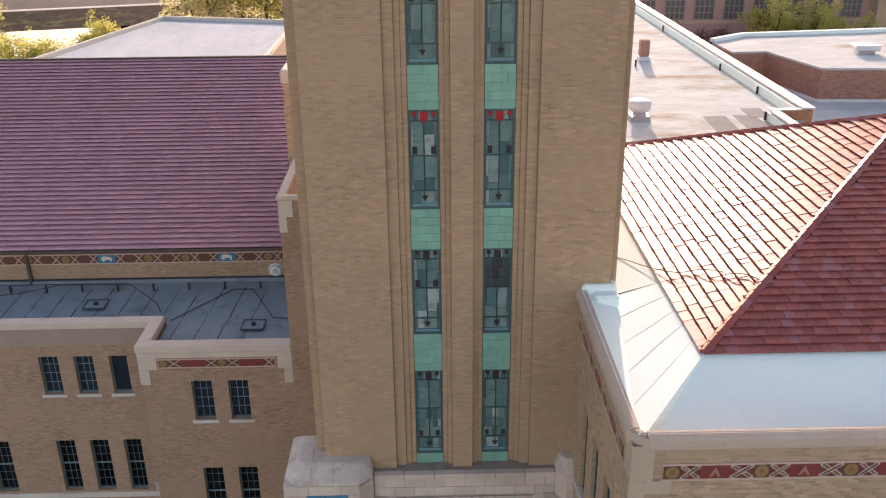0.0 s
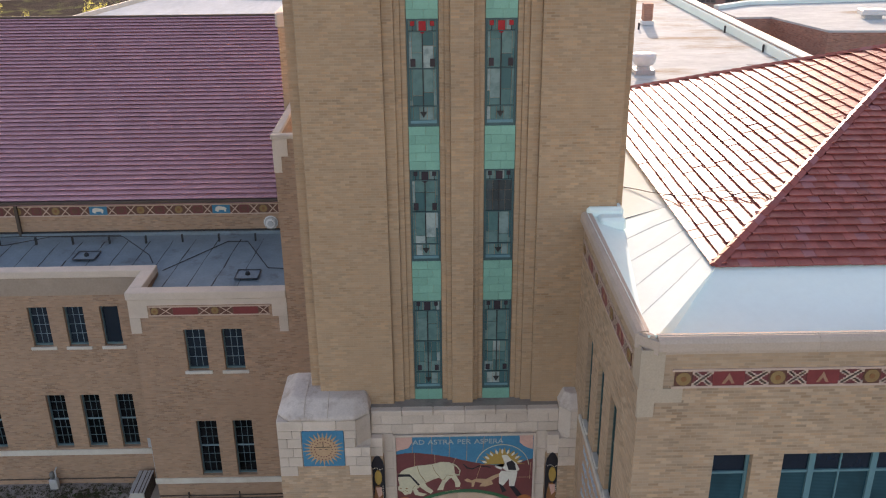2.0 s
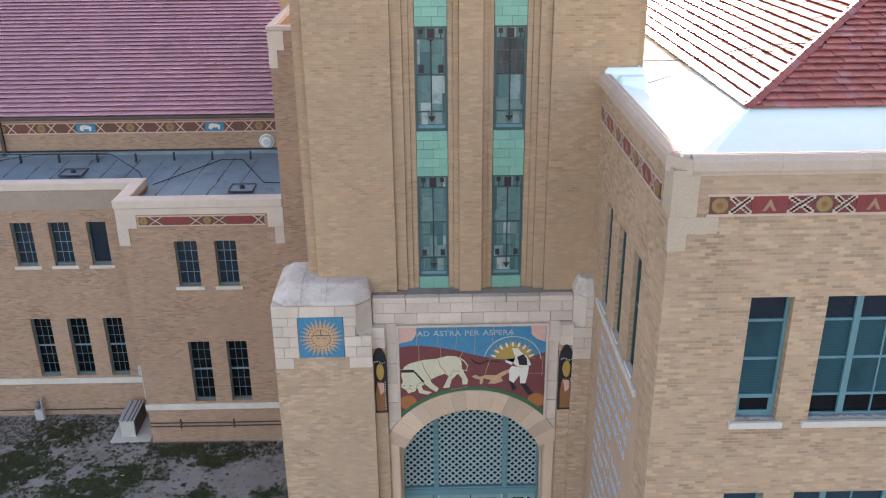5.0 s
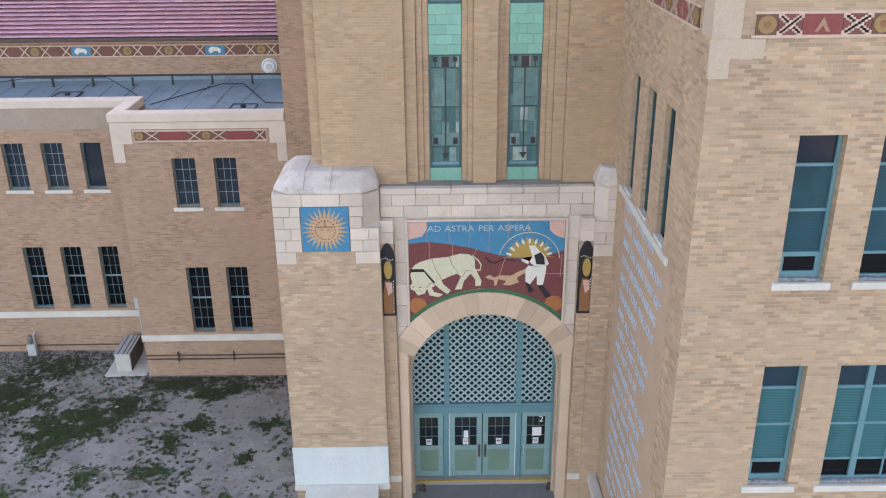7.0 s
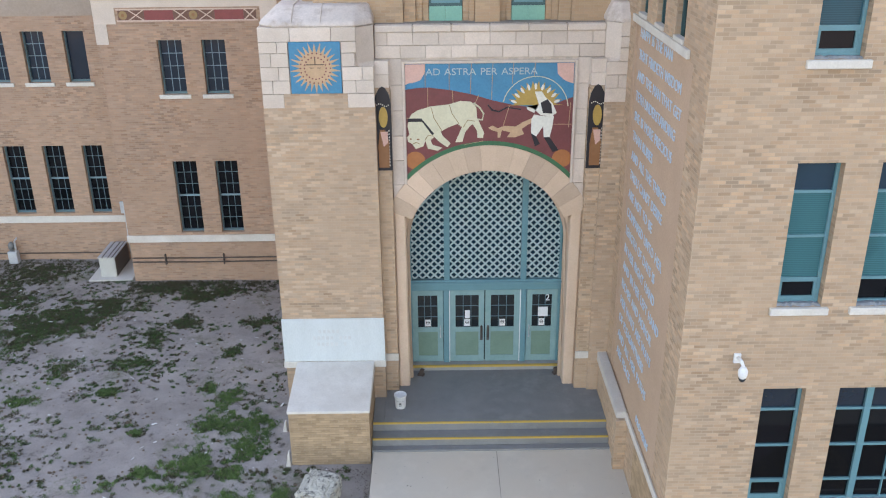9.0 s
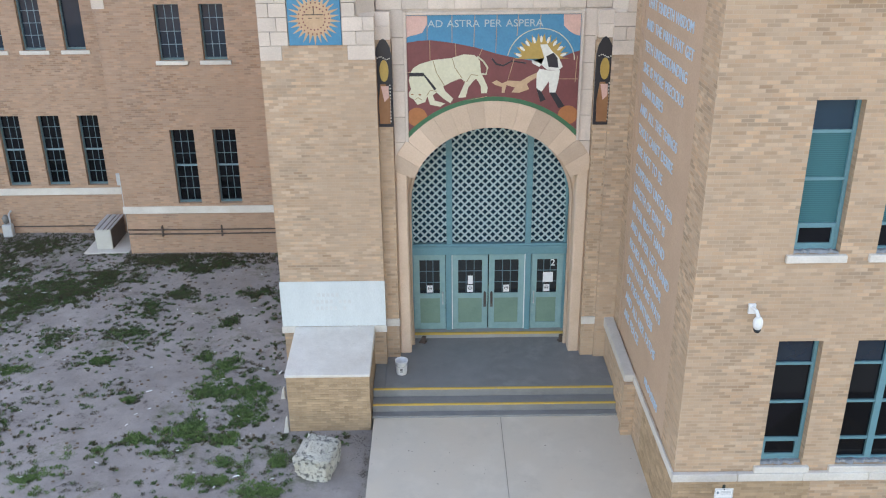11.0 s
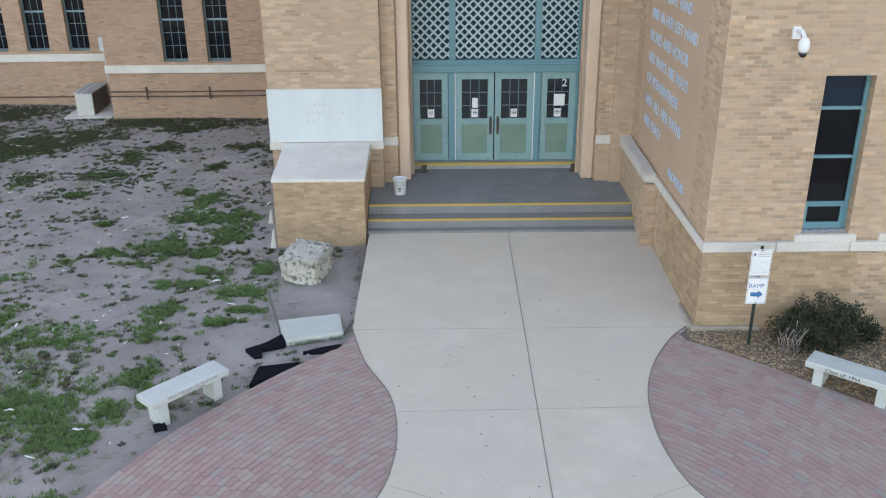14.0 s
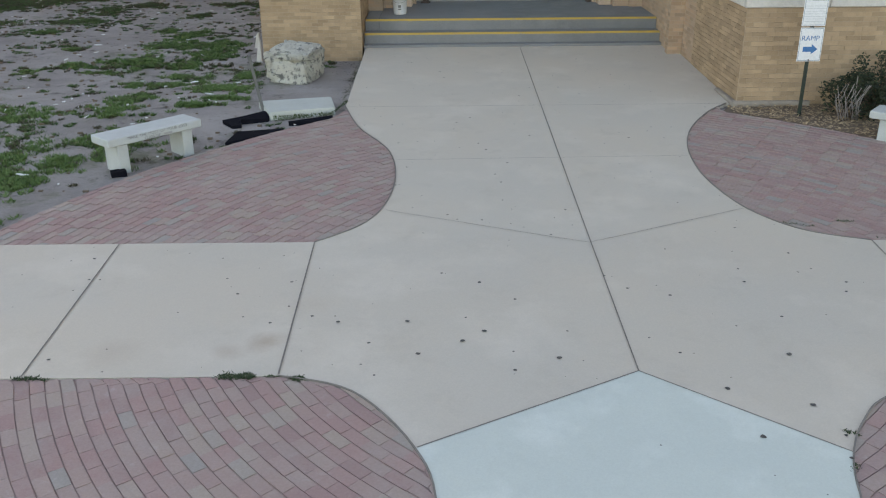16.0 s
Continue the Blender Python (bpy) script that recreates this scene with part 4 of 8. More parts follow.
def build_left_wings():
    holes = [(a, b, *z) for a, b in BAY_W for z in (UPPER, LOWER)]
    structure("wall_bay", pierced("y", BY, 0.35, *BAY_X, -0.5, 9.35, holes), BRICK_ROSY, "buff brick front of the projecting two-storey bay")
    structure("wall_bay_side", boxes((BAY_X[0], BAY_X[0] + 0.35, BY + 0.35, FARY + 0.6, -0.5, 9.35)), BRICK_ROSY, "buff brick side of the projecting bay")
    holes = [(a, b, *z) for a, b in FAR_W + [(-19.2, -18.4), (-20.6, -19.8)] for z in (UPPER, LOWER)]
    structure("wall_far_wing", pierced("y", FARY, 0.35, -40.0, BAY_X[0], -0.5, 9.35, holes), BRICK_ROSY, "buff brick front of the set-back two-storey wing")
    # filler blocks in dark glass colour, painted in place of room shade
    structure("wall_left_rooms", boxes((-40, -6.2, 10.6, 12.9, -0.4, 9.0), (-11.3, -6.2, 8.6, 10.6, -0.4, 9.0)), GLASS, "solid blocks inside the two-storey wing, room darkness painted into their colour")
    structure("trim_left_coping", boxes((BAY_X[0] - 0.07, BAY_X[1], BY - 0.07, BY + 0.42, 9.35, 9.66), (BAY_X[0] - 0.07, BAY_X[0] + 0.42, BY + 0.42, FARY - 0.07, 9.35, 9.655), (-40, BAY_X[0] + 0.42, FARY - 0.07, FARY + 0.42, 9.35, 9.65), bevel=0.03), STONE, "pinkish stone coping along the two-storey parapet", "trim")
    bm = bmesh.new()
    for x0, x1, y0 in ((-40, BAY_X[0] + 0.4, FARY + 0.4), (BAY_X[0] + 0.4, BAY_X[1], BY + 0.4)):
        bm.faces.new([bm.verts.new(p) for p in ((x0, y0, 9.05), (x1, y0, 9.05), (x1, 13.0, 9.5), (x0, 13.0, 9.5))])
    structure("roof_left_flat", bm, ROOF_GREY, "grey felt flat roof with dark seams", "roof")
    structure("trim_left_belt", boxes((BAY_X[0] - 0.05, BAY_X[1], BY - 0.06, BY - 0.002, 1.32, 1.57), (-40, BAY_X[0] - 0.05, FARY - 0.06, FARY - 0.002, 1.32, 1.57), bevel=0.01), BELT, "pale limestone sill band round the two-storey wing", "trim")
    # the high mass behind the tower and the gable parapet further back
    structure("wall_shoulder", boxes((-6.1, -3.5, BY, 13.0, -0.4, 14.2), (-6.1, -5.9, BY, 13.0, 14.2, 15.22), (-5.9, -4.26, BY, BY + 0.2, 14.2, 15.22)), BRICK_ROSY, "tall brick shoulder of the stair hall behind the tower")
    # the well's shadow is put into this roof's dark colour
    structure("roof_shoulder", boxes((-5.9, -4.26, BY + 0.2, 13.0, 14.2, 14.23)), LEDGE, "roof in the well behind the shoulder parapet, shade painted into its colour", "roof")
    structure("trim_shoulder_coping", boxes((-6.16, -4.26, BY - 0.06, BY + 0.22, 15.22, 15.38), (-6.16, -5.88, BY + 0.22, 13.0, 15.22, 15.378), bevel=0.03), STONE, "pale stone coping on the brick shoulder", "trim")
    structure("trim_shoulder_ear", boxes((-6.12, -5.62, BY - 0.025, BY - 0.002, 14.62, 15.22), (-6.12, -5.85, BY - 0.025, BY - 0.002, 14.05, 14.618)), STONE, "stepped pale stone ear at the shoulder corner", "trim")
    structure("wall_hall_gable", boxes((-6.62, -3.5, 13.02, 18.0, -0.4, 17.9)), BRICK, "brick end wall of the hall with stone parapet")
    structure("trim_gable_coping", boxes((-6.7, -6.25, 12.95, 18.0, 17.9, 18.5), bevel=0.08), STONE, "pale stone parapet block on the hall end wall", "trim")
    structure("wall_hall_end", boxes((-7.1, -6.5, 13.4, 39, -0.4, 11.0)), BRICK, "brick end of the hall under its roof")
    # hall wall below the eaves
    structure("wall_hall", boxes((-40, -6.1, 13.0, 13.4, 0, 11.1)), BRICK_ROSY, "buff brick hall wall above the flat roof")


build_left_wings()


# sky reflection put into the upper panes' blue tint; also colours the blank board
GLASS_NAVY = glass_mat("navy_glass", (0.013, 0.026, 0.042), 0.06)
MUNTIN = mat("muntin_paint", (0.20, 0.31, 0.35), (0.155, 0.25, 0.29), 0.5, 3, 30, 0.05)


MUNTIN_DARK = mat("dark_muntin_paint", (0.105, 0.185, 0.205), (0.08, 0.145, 0.165), 0.5, 3, 30, 0.05)


def left_window(name, a, b, z0, z1, y, tall, blank=False):
    w = thing(name, "steel window blanked by a dark navy board" if blank else "dark steel casement window with small panes and a pale stone sill", "window", "wing casements", "structure")
    yy = y + 0.2
    part("window_frame", boxes((a, a + 0.045, yy - 0.05, yy + 0.06, z0, z1), (b - 0.04, b, yy - 0.02, yy + 0.06, z0, z1), (a + 0.045, b - 0.04, yy - 0.05, yy + 0.06, z0, z0 + 0.07), (a + 0.045, b - 0.04, yy, yy + 0.06, z1 - 0.04, z1)), MUNTIN_DARK, w)
    if blank:
        part("board", boxes((a + 0.045, b - 0.04, yy + 0.02, yy + 0.04, z0 + 0.07, z1 - 0.04)), GLASS_NAVY, w)
    else:
        n = 6 if tall else 4
        xs = [a + 0.045 + (b - a - 0.085) * k / 3 for k in range(4)]
        zs = [z0 + 0.07 + (z1 - z0 - 0.11) * k / n for k in range(n + 1)]
        for x0, x1 in zip(xs, xs[1:]):
            for k in range(n):
                part("pane", boxes((x0, x1, yy + 0.03, yy + 0.04, zs[k], zs[k + 1])), GLASS_BLACK if tall else GLASS_NAVY, w)
        for x in xs[1:-1]:
            part("muntin", boxes((x - 0.009, x + 0.009, yy + 0.012, yy + 0.029, zs[0], zs[-1])), MUNTIN_DARK if tall else MUNTIN, w)
        for k in range(1, n):
            mid = tall and k == 3
            t = 0.03 if mid else 0.009
            part("rail" if mid else "muntin", boxes((xs[0], xs[-1], yy - (0.01 if mid else -0.010), yy + 0.0285, zs[k] - t, zs[k] + t)), MUNTIN if mid or not tall else MUNTIN_DARK, w)
    if not tall:
        part("window_sill", boxes((a - 0.12, b + 0.12, y - 0.06, y + 0.15, z0 - 0.13, z0 - 0.002), bevel=0.01), BELT, w)


for a, b in BAY_W:
    for z in (UPPER, LOWER):
        count += 1
        left_window("window_%d" % count, a, b, *z, BY, z is LOWER)
for a, b in FAR_W + [(-19.2, -18.4), (-20.6, -19.8)]:
    for z in (UPPER, LOWER):
        count += 1
        left_window("window_%d" % count, a, b, *z, FARY, z is LOWER, z is UPPER and a == -13.68)


# ---- left hall roof: stepped courses of tile ----
def build_hall_roof():
    e, r = Vector((0, 12.68, 11.09)), Vector((0, 26.3, 16.5))
    n = 46
    roof = thing("roof_hall", "long mauve-red clay tile roof with straight courses", "roof", "", "structure")
    d = (r - e) / n
    up = Vector((0, -d.z, d.y)).normalized()
    part("deck", solid([(-40, e.y, e.z - 0.1), (-6.62, e.y, e.z - 0.1), (-6.62, r.y, r.z - 0.1), (-40, r.y, r.z - 0.1)], (0, 0, -0.05)), TILE_LEFT, roof)
    part("rear_slope", solid([(-40, r.y + 0.1, r.z - 0.1), (-6.62, r.y + 0.1, r.z - 0.1), (-7.1, 40, 11.0), (-40, 40, 11.0)], (0, 0, -0.2)), TILE_LEFT, roof)
    for i in range(n):
        p, q = e + d * i, e + d * (i + 1.25)
        bm = bmesh.new()
        rnd = random.Random(i)
        x = -40.0 + rnd.uniform(0, 0.3)
        while x < -6.62:
            x1 = min(x + 0.36, -6.62)
            j = rnd.uniform(-0.006, 0.010)
            a = [Vector((x, p.y, p.z)) + up * (0.09 + j), Vector((x1 - 0.008, p.y, p.z)) + up * (0.09 + j), Vector((x1 - 0.008, q.y, q.z)) + up * 0.0, Vector((x, q.y, q.z)) + up * 0.0]
            f = [bm.verts.new(w) for w in a] + [bm.verts.new(Vector((x, p.y, p.z)) + d * 0.3), bm.verts.new(Vector((x1 - 0.008, p.y, p.z)) + d * 0.3)]
            bm.faces.new((f[0], f[1], f[2], f[3]))
            bm.faces.new((f[4], f[5], f[1], f[0]))
            x = x1
        part("tile_course", bm, TILE_LEFT, roof)["kind"] = "stuff"
    part("ridge_cap", boxes((-40, -6.62, r.y - 0.12, r.y + 0.10, r.z - 0.35, r.z + 0.10), bevel=0.03), PIPE, roof, "dark metal ridge cap")
    part("gutter", boxes((-40, -6.62, 12.56, 12.70, 11.0, 11.13), bevel=0.02), PIPE, roof, "dark metal eaves gutter")


build_hall_roof()


# ---- paving ----
def outline_slab(name, pts, lift, material, label, category, holes=()):
    bm = bmesh.new()
    vs = [bm.verts.new((x, y, walk_z(y) + lift)) for x, y in pts]
    es = [bm.edges.new((vs[i], vs[(i + 1) % len(vs)])) for i in range(len(vs))]
    bmesh.ops.triangle_fill(bm, edges=es, use_beauty=True)
    for f in bm.faces:
        if f.normal.z < 0:
            f.normal_flip()
    ext = bmesh.ops.extrude_face_region(bm, geom=list(bm.faces))
    for w in ext["geom"]:
        if isinstance(w, bmesh.types.BMVert):
            w.co.z -= 0.15
    bmesh.ops.recalc_face_normals(bm, faces=bm.faces)
    return structure(name, bm, material, label, category)


def curve(*pts, n=6):
    """A smooth line through points (Catmull-Rom)."""
    out = []
    for i in range(len(pts) - 1):
        p0, p1, p2, p3 = (Vector(pts[max(0, min(len(pts) - 1, i + k))]) for k in (-1, 0, 1, 2))
        for k in range(n):
            t = k / n
            out.append(tuple(0.5 * ((2 * p1) + (p2 - p0) * t + (2 * p0 - 5 * p1 + 4 * p2 - p3) * t * t + (3 * p1 - p0 - 3 * p2 + p3) * t ** 3)))
    return out + [tuple(pts[-1])]


LEFT_EDGE = curve((-2.84, -7.3), (-2.55, -8.35), (-2.1, -9.3), (-1.95, -10.2), (-2.0, -11.1), (-2.22, -11.75), (-2.68, -12.22))
RIGHT_EDGE = curve((2.93, -7.3), (2.55, -7.72), (2.1, -8.5), (1.84, -9.3), (1.75, -10.2), (1.82, -10.95), (2.0, -11.55), (2.36, -12.03), (2.93, -12.3))
LOW_LEFT = curve((-2.62, -14.8), (-2.05, -15.02), (-1.58, -15.7), (-1.42, -16.4), (-1.45, -18.0))
LOW_RIGHT = curve((2.55, -14.8), (1.78, -15.15), (1.48, -15.44), (1.26, -15.79), (1.13, -16.16), (1.07, -16.6), (1.1, -18.0))
north = [(-2.84, -3.2)] + LEFT_EDGE + RIGHT_EDGE[::-1] + [(3.05, -7.3), (3.05, -3.2)]
south = [(-30, -12.22), (-30, -14.8)] + LOW_LEFT + LOW_RIGHT[::-1] + [(30, -14.8), (30, -12.3), (2.93, -12.3), (-2.68, -12.22)]
outline_slab("pavement_walk", north, 0.012, CONCRETE, "tan concrete entrance walk with sawn joints", "pavement")
outline_slab("pavement_cross_walk", south, 0.012, CONCRETE, "tan concrete cross walk with sawn joints", "pavement")
slab_edge = [(0.08, -14.78), (1.25, -15.80)] + [p for p in LOW_RIGHT if p[1] < -15.82] + [p for p in LOW_LEFT if p[1] < -15.73][::-1] + [(-1.57, -15.715)]
structure("pavement_pale", solid([(x, y, walk_z(y) + 0.016) for x, y in slab_edge], (0, 0, -0.03)), CONCRETE_NEW, "pale newer concrete slab in the walk", "pavement")


def joint(name, x0, y0, x1, y1, w=0.018):
    d = Vector((x1 - x0, y1 - y0, 0)).normalized()
    nrm = Vector((-d.y, d.x, 0)) * w / 2
    bm = bmesh.new()
    p, q = Vector((x0, y0, walk_z(y0) + 0.0185)), Vector((x1, y1, walk_z(y1) + 0.0185))
    n = 6
    for i in range(n):
        a, b = p.lerp(q, i / n), p.lerp(q, (i + 1) / n)
        a.z, b.z = walk_z(a.y) + 0.0185, walk_z(b.y) + 0.0185
        bm.faces.new([bm.verts.new(v) for v in (a - nrm, b - nrm, b + nrm, a + nrm)])
    structure(name, bm, JOINT, "dark sawn joint in the concrete walk", "joint")


JOINT = mat("joint_dirt", (0.17, 0.15, 0.13), (0.25, 0.22, 0.19), 0.95, 4, 60, 0.2)
for k, j in enumerate(((0.13, -3.25, 0.11, -12.24, 0.011), (0.11, -12.24, 0.08, -14.78, 0.011), (-2.82, -7.33, 2.9, -7.33, 0.007), (-1.96, -9.75, 1.76, -9.68, 0.006), (-2.0, -11.4, 0.09, -12.3, 0.006), (0.09, -12.3, 1.95, -11.42, 0.006), (-2.68, -12.24, -2.62, -14.78, 0.014), (-4.66, -12.24, -4.55, -14.78, 0.014), (-6.7, -12.24, -6.6, -14.78, 0.014), (2.93, -12.31, 2.76, -14.72, 0.014), (0.08, -14.78, -1.56, -15.71, 0.011), (0.08, -14.78, 1.25, -15.80, 0.009))):
    joint("trim_joint_%d" % (k + 1), *j)


def inside(pt, poly):
    x, y = pt
    c = False
    for (x0, y0), (x1, y1) in zip(poly, poly[1:] + poly[:1]):
        if (y0 > y) != (y1 > y) and x < (x1 - x0) * (y - y0) / (y1 - y0) + x0:
            c = not c
    return c


def cut_back(p, poly):
    """A corner that lies outside the outline, brought back to its edge."""
    if inside((p.x, p.y), poly):
        return p
    best = None
    for (x0, y0), (x1, y1) in zip(poly, poly[1:] + poly[:1]):
        d = Vector((x1 - x0, y1 - y0))
        t = max(0.0, min(1.0, ((p.x - x0) * d.x + (p.y - y0) * d.y) / max(d.length_squared, 1e-9)))
        q = Vector((x0 + t * d.x, y0 + t * d.y, p.z))
        if best is None or (q - p).length < (best - p).length:
            best = q
    return best


def paver_bed(name, poly, lift, centre, near, label, radial=False):
    """Brick pavers laid in rings about a centre; the nearest are pieces of their own, the rest one mesh."""
    outline_slab(name + "_bed", poly, lift - 0.008, SANDY, "sandy bed between the brick pavers", "pavement")
    bed = thing(name, label, "pavement", "", "structure")
    rest = bmesh.new()
    rnd = random.Random(len(name))
    shared = {}
    singles = 0
    r, ring = 0.3, 0
    while r < 10.5:
        n = max(8, int(math.tau * r / (0.105 if radial else 0.205)))
        for k in range(n):
            t = (k + 0.5 * (ring % 2)) * math.tau / n
            x, y = centre[0] + r * math.cos(t), centre[1] + r * math.sin(t)
            if not (inside((x, y), poly) or any(inside((x + dx, y + dy), poly) for dx, dy in ((0.1, 0), (-0.1, 0), (0, 0.1), (0, -0.1)))):
                continue
            z = walk_z(y) + lift + rnd.uniform(-0.003, 0.003)
            m = Matrix.Translation((x, y, z)) @ Matrix.Rotation(t + (0.0 if radial else math.pi / 2) + rnd.uniform(-0.02, 0.02), 4, "Z")
            corners = [m @ Vector((px, py, 0)) for px in (-0.1012, 0.1012) for py in (-0.0485, 0.0485)]
            held = [inside((c.x, c.y), poly) for c in corners]
            if not any(held):
                continue
            whole = all(held)
            if whole and near(x, y) and singles < 300:
                if "me" not in shared:
                    b = boxes((-0.1012, 0.1012, -0.0485, 0.0485, -0.04, 0.0))
                    uv_box(b)
                    me = bpy.data.meshes.new("paver")
                    b.to_mesh(me)
                    b.free()
                    me.materials.append(PAVER_PIECE)
                    shared["me"] = me
                ob = new("paver", shared["me"])
                ob.parent, ob.matrix_world = bed, m
                singles += 1
            else:
                cut = [cut_back(c, poly) for c in corners]
                vs = [rest.verts.new(c + Vector((0, 0, pz))) for c in cut for pz in (-0.007, 0.0)]
                for q in ((4, 6, 7, 5), (0, 1, 3, 2), (0, 4, 5, 1), (2, 3, 7, 6), (1, 5, 7, 3)):
                    rest.faces.new([vs[i] for i in q])
        r += 0.205 if radial else 0.105
        ring += 1
    ob = part("paver_field", rest, PAVER_FIELD, bed)
    ob["kind"] = "stuff"


def paver_mat(name, source, output):
    """Brick pavers from plum and red to tan, one tone a brick."""
    m, nt, bsdf = shader(name)
    g = nt.nodes.new(source)
    v = place_vector(nt)
    ramp = nt.nodes.new("ShaderNodeValToRGB")
    tones = [(0.0, (0.325, 0.213, 0.193)), (0.15, (0.352, 0.222, 0.202)), (0.3, (0.375, 0.238, 0.212)), (0.45, (0.35, 0.248, 0.22)), (0.6, (0.376, 0.27, 0.232)), (0.75, (0.362, 0.245, 0.217)), (0.88, (0.378, 0.295, 0.242)), (0.96, (0.33, 0.282, 0.248)), (1.0, (0.305, 0.272, 0.245))]
    while len(ramp.color_ramp.elements) < len(tones):
        ramp.color_ramp.elements.new(0.5)
    for e, (p, c) in zip(ramp.color_ramp.elements, tones):
        e.position, e.color = p, rgb(c)
    nt.links.new(g.outputs[output], ramp.inputs["Fac"])
    col = mixed(nt, ramp.outputs["Color"], (0.385, 0.325, 0.285), mixed(nt, (0, 0, 0), (0.6, 0.6, 0.6), ramped(nt, noisy(nt, v, 1.4, 8.0, 0.7), 0.46, 0.72)))
    col = mixed(nt, col, (0.50, 0.44, 0.40), sums(nt, "MULTIPLY", ramped(nt, noisy(nt, v, 7.0, 6.0, 0.75), 0.60, 0.74), 0.45))
    grain = noisy(nt, v, 50.0, 5.0, 0.7)
    col = mixed(nt, col, mixed(nt, (0.55, 0.55, 0.55), (1.35, 1.35, 1.35), grain), 0.55, "MULTIPLY")
    nt.links.new(col, bsdf.inputs["Base Color"])
    bsdf.inputs["Roughness"].default_value = 0.9
    relief(nt, bsdf, grain, 0.3, 0.01)
    return m


PAVER_FIELD = paver_mat("red_paver_field", "ShaderNodeNewGeometry", "Random Per Island")
PAVER_PIECE = paver_mat("red_paver_piece", "ShaderNodeObjectInfo", "Random")
left_poly = LEFT_EDGE[1:] + [(-6.25, -12.22)] + curve((-6.25, -12.22), (-5.85, -11.4), (-5.2, -10.25), (-4.4, -9.25), (-3.7, -8.5), (-2.95, -7.85))[1:]
right_poly = RIGHT_EDGE[3:] + [(8.2, -12.3)] + curve((8.2, -12.3), (6.3, -10.6), (5.2, -9.75), (4.3, -8.95), (3.5, -8.25), (2.75, -7.72))[1:]
low_left_poly = [(-12, -14.8)] + LOW_LEFT[:-1] + [(-1.45, -17.4), (-12, -17.4)]
low_right_poly = [(12, -14.8)] + LOW_RIGHT[:-1] + [(1.25, -17.4), (12, -17.4)]
left_poly, right_poly = [(x, max(y, -12.218)) for x, y in left_poly], [(x, max(y, -12.298)) for x, y in right_poly]
low_left_poly, low_right_poly = [(x, min(y, -14.81)) for x, y in low_left_poly], [(x, min(y, -14.81)) for x, y in low_right_poly]
paver_bed("pavement_brick_west", left_poly, 0.009, (1.5, -14.6), lambda x, y: y < -10.6 and x > -4.6, "fan of red brick pavers beside the walk")
paver_bed("pavement_brick_east", right_poly, 0.009, (-1.3, -14.6), lambda x, y: y < -9.0 and x < 4.6, "red brick pavers below the mulch bed")
paver_bed("pavement_brick_south", low_left_poly, 0.009, (1.5, -12.4), lambda x, y: x > -5.2 and y > -16.6, "red and tan brick pavers at the front of the walk")
paver_bed("pavement_brick_corner", low_right_poly, 0.009, (-1.3, -12.4), lambda x, y: x < 3.0, "red brick pavers at the corner of the walk")

for k, line in enumerate((LEFT_EDGE, RIGHT_EDGE, LOW_LEFT, LOW_RIGHT)):
    bm = bmesh.new()
    for (x0, y0), (x1, y1) in zip(line, line[1:]):
        d = Vector((x1 - x0, y1 - y0, 0)).normalized()
        n = Vector((-d.y, d.x, 0)) * 0.006
        a, b = Vector((x0, y0, walk_z(y0) + 0.0205)), Vector((x1, y1, walk_z(y1) + 0.0205))
        prism(bm, [a - n, b - n, b + n, a + n], (0, 0, -0.02))
    structure("trim_paving_edge_%d" % (k + 1), bm, JOINT, "dark gap between the brick pavers and the concrete", "joint")


# ---- porch floor, steps, pedestal, cheek wall ----
def build_steps():
    structure("floor_porch", boxes((-2.60, 2.87, -2.68, 0.5, -0.3, 0.40), (-2.88, -2.60, -2.68, -1.49, -0.3, 0.40), bevel=0.01), CONCRETE_PORCH, "grey concrete porch floor", "floor")
    structure("step_lower", boxes((-2.88, 2.87, -3.04, -2.682, -0.3, 0.19), bevel=0.01), CONCRETE_PORCH, "grey concrete entrance step", "step")
    structure("step_foot", boxes((-2.88, 2.87, -3.24, -3.042, -0.3, 0.0), bevel=0.008), CONCRETE_PORCH, "dark concrete strip at the foot of the steps", "step")
    for k, (y, z) in enumerate(((-2.68, 0.40), (-3.04, 0.19))):
        structure("trim_step_stripe_%d" % (k + 1), boxes((-2.87, 2.86, y - 0.004, y + 0.045, z - 0.032, z + 0.004)), YELLOW, "worn yellow paint stripe on the step edge", "stripe")
    structure("trim_threshold", boxes((-2.0, 2.0, -0.2, 0.14, 0.40, 0.545), bevel=0.008), THRESHOLD, "raised concrete door threshold", "threshold")
    structure("trim_threshold_stripe", boxes((-2.0, 2.0, -0.205, -0.14, 0.50, 0.55)), YELLOW, "yellow paint stripe on the door threshold", "stripe")


build_steps()
PIECE_MESH = {}


def piece(name, size, material, parent, at):
    """One of many alike bricks: objects of their own on one mesh."""
    key = (name, size, material.name)
    if key not in PIECE_MESH:
        b = boxes((-size[0] / 2, size[0] / 2, -size[1] / 2, size[1] / 2, -size[2] / 2, size[2] / 2))
        uv_box(b)
        me = bpy.data.meshes.new(name)
        b.to_mesh(me)
        b.free()
        me.materials.append(material)
        PIECE_MESH[key] = me
    ob = new(name, PIECE_MESH[key])
    ob.parent, ob.location = parent, at
    return ob


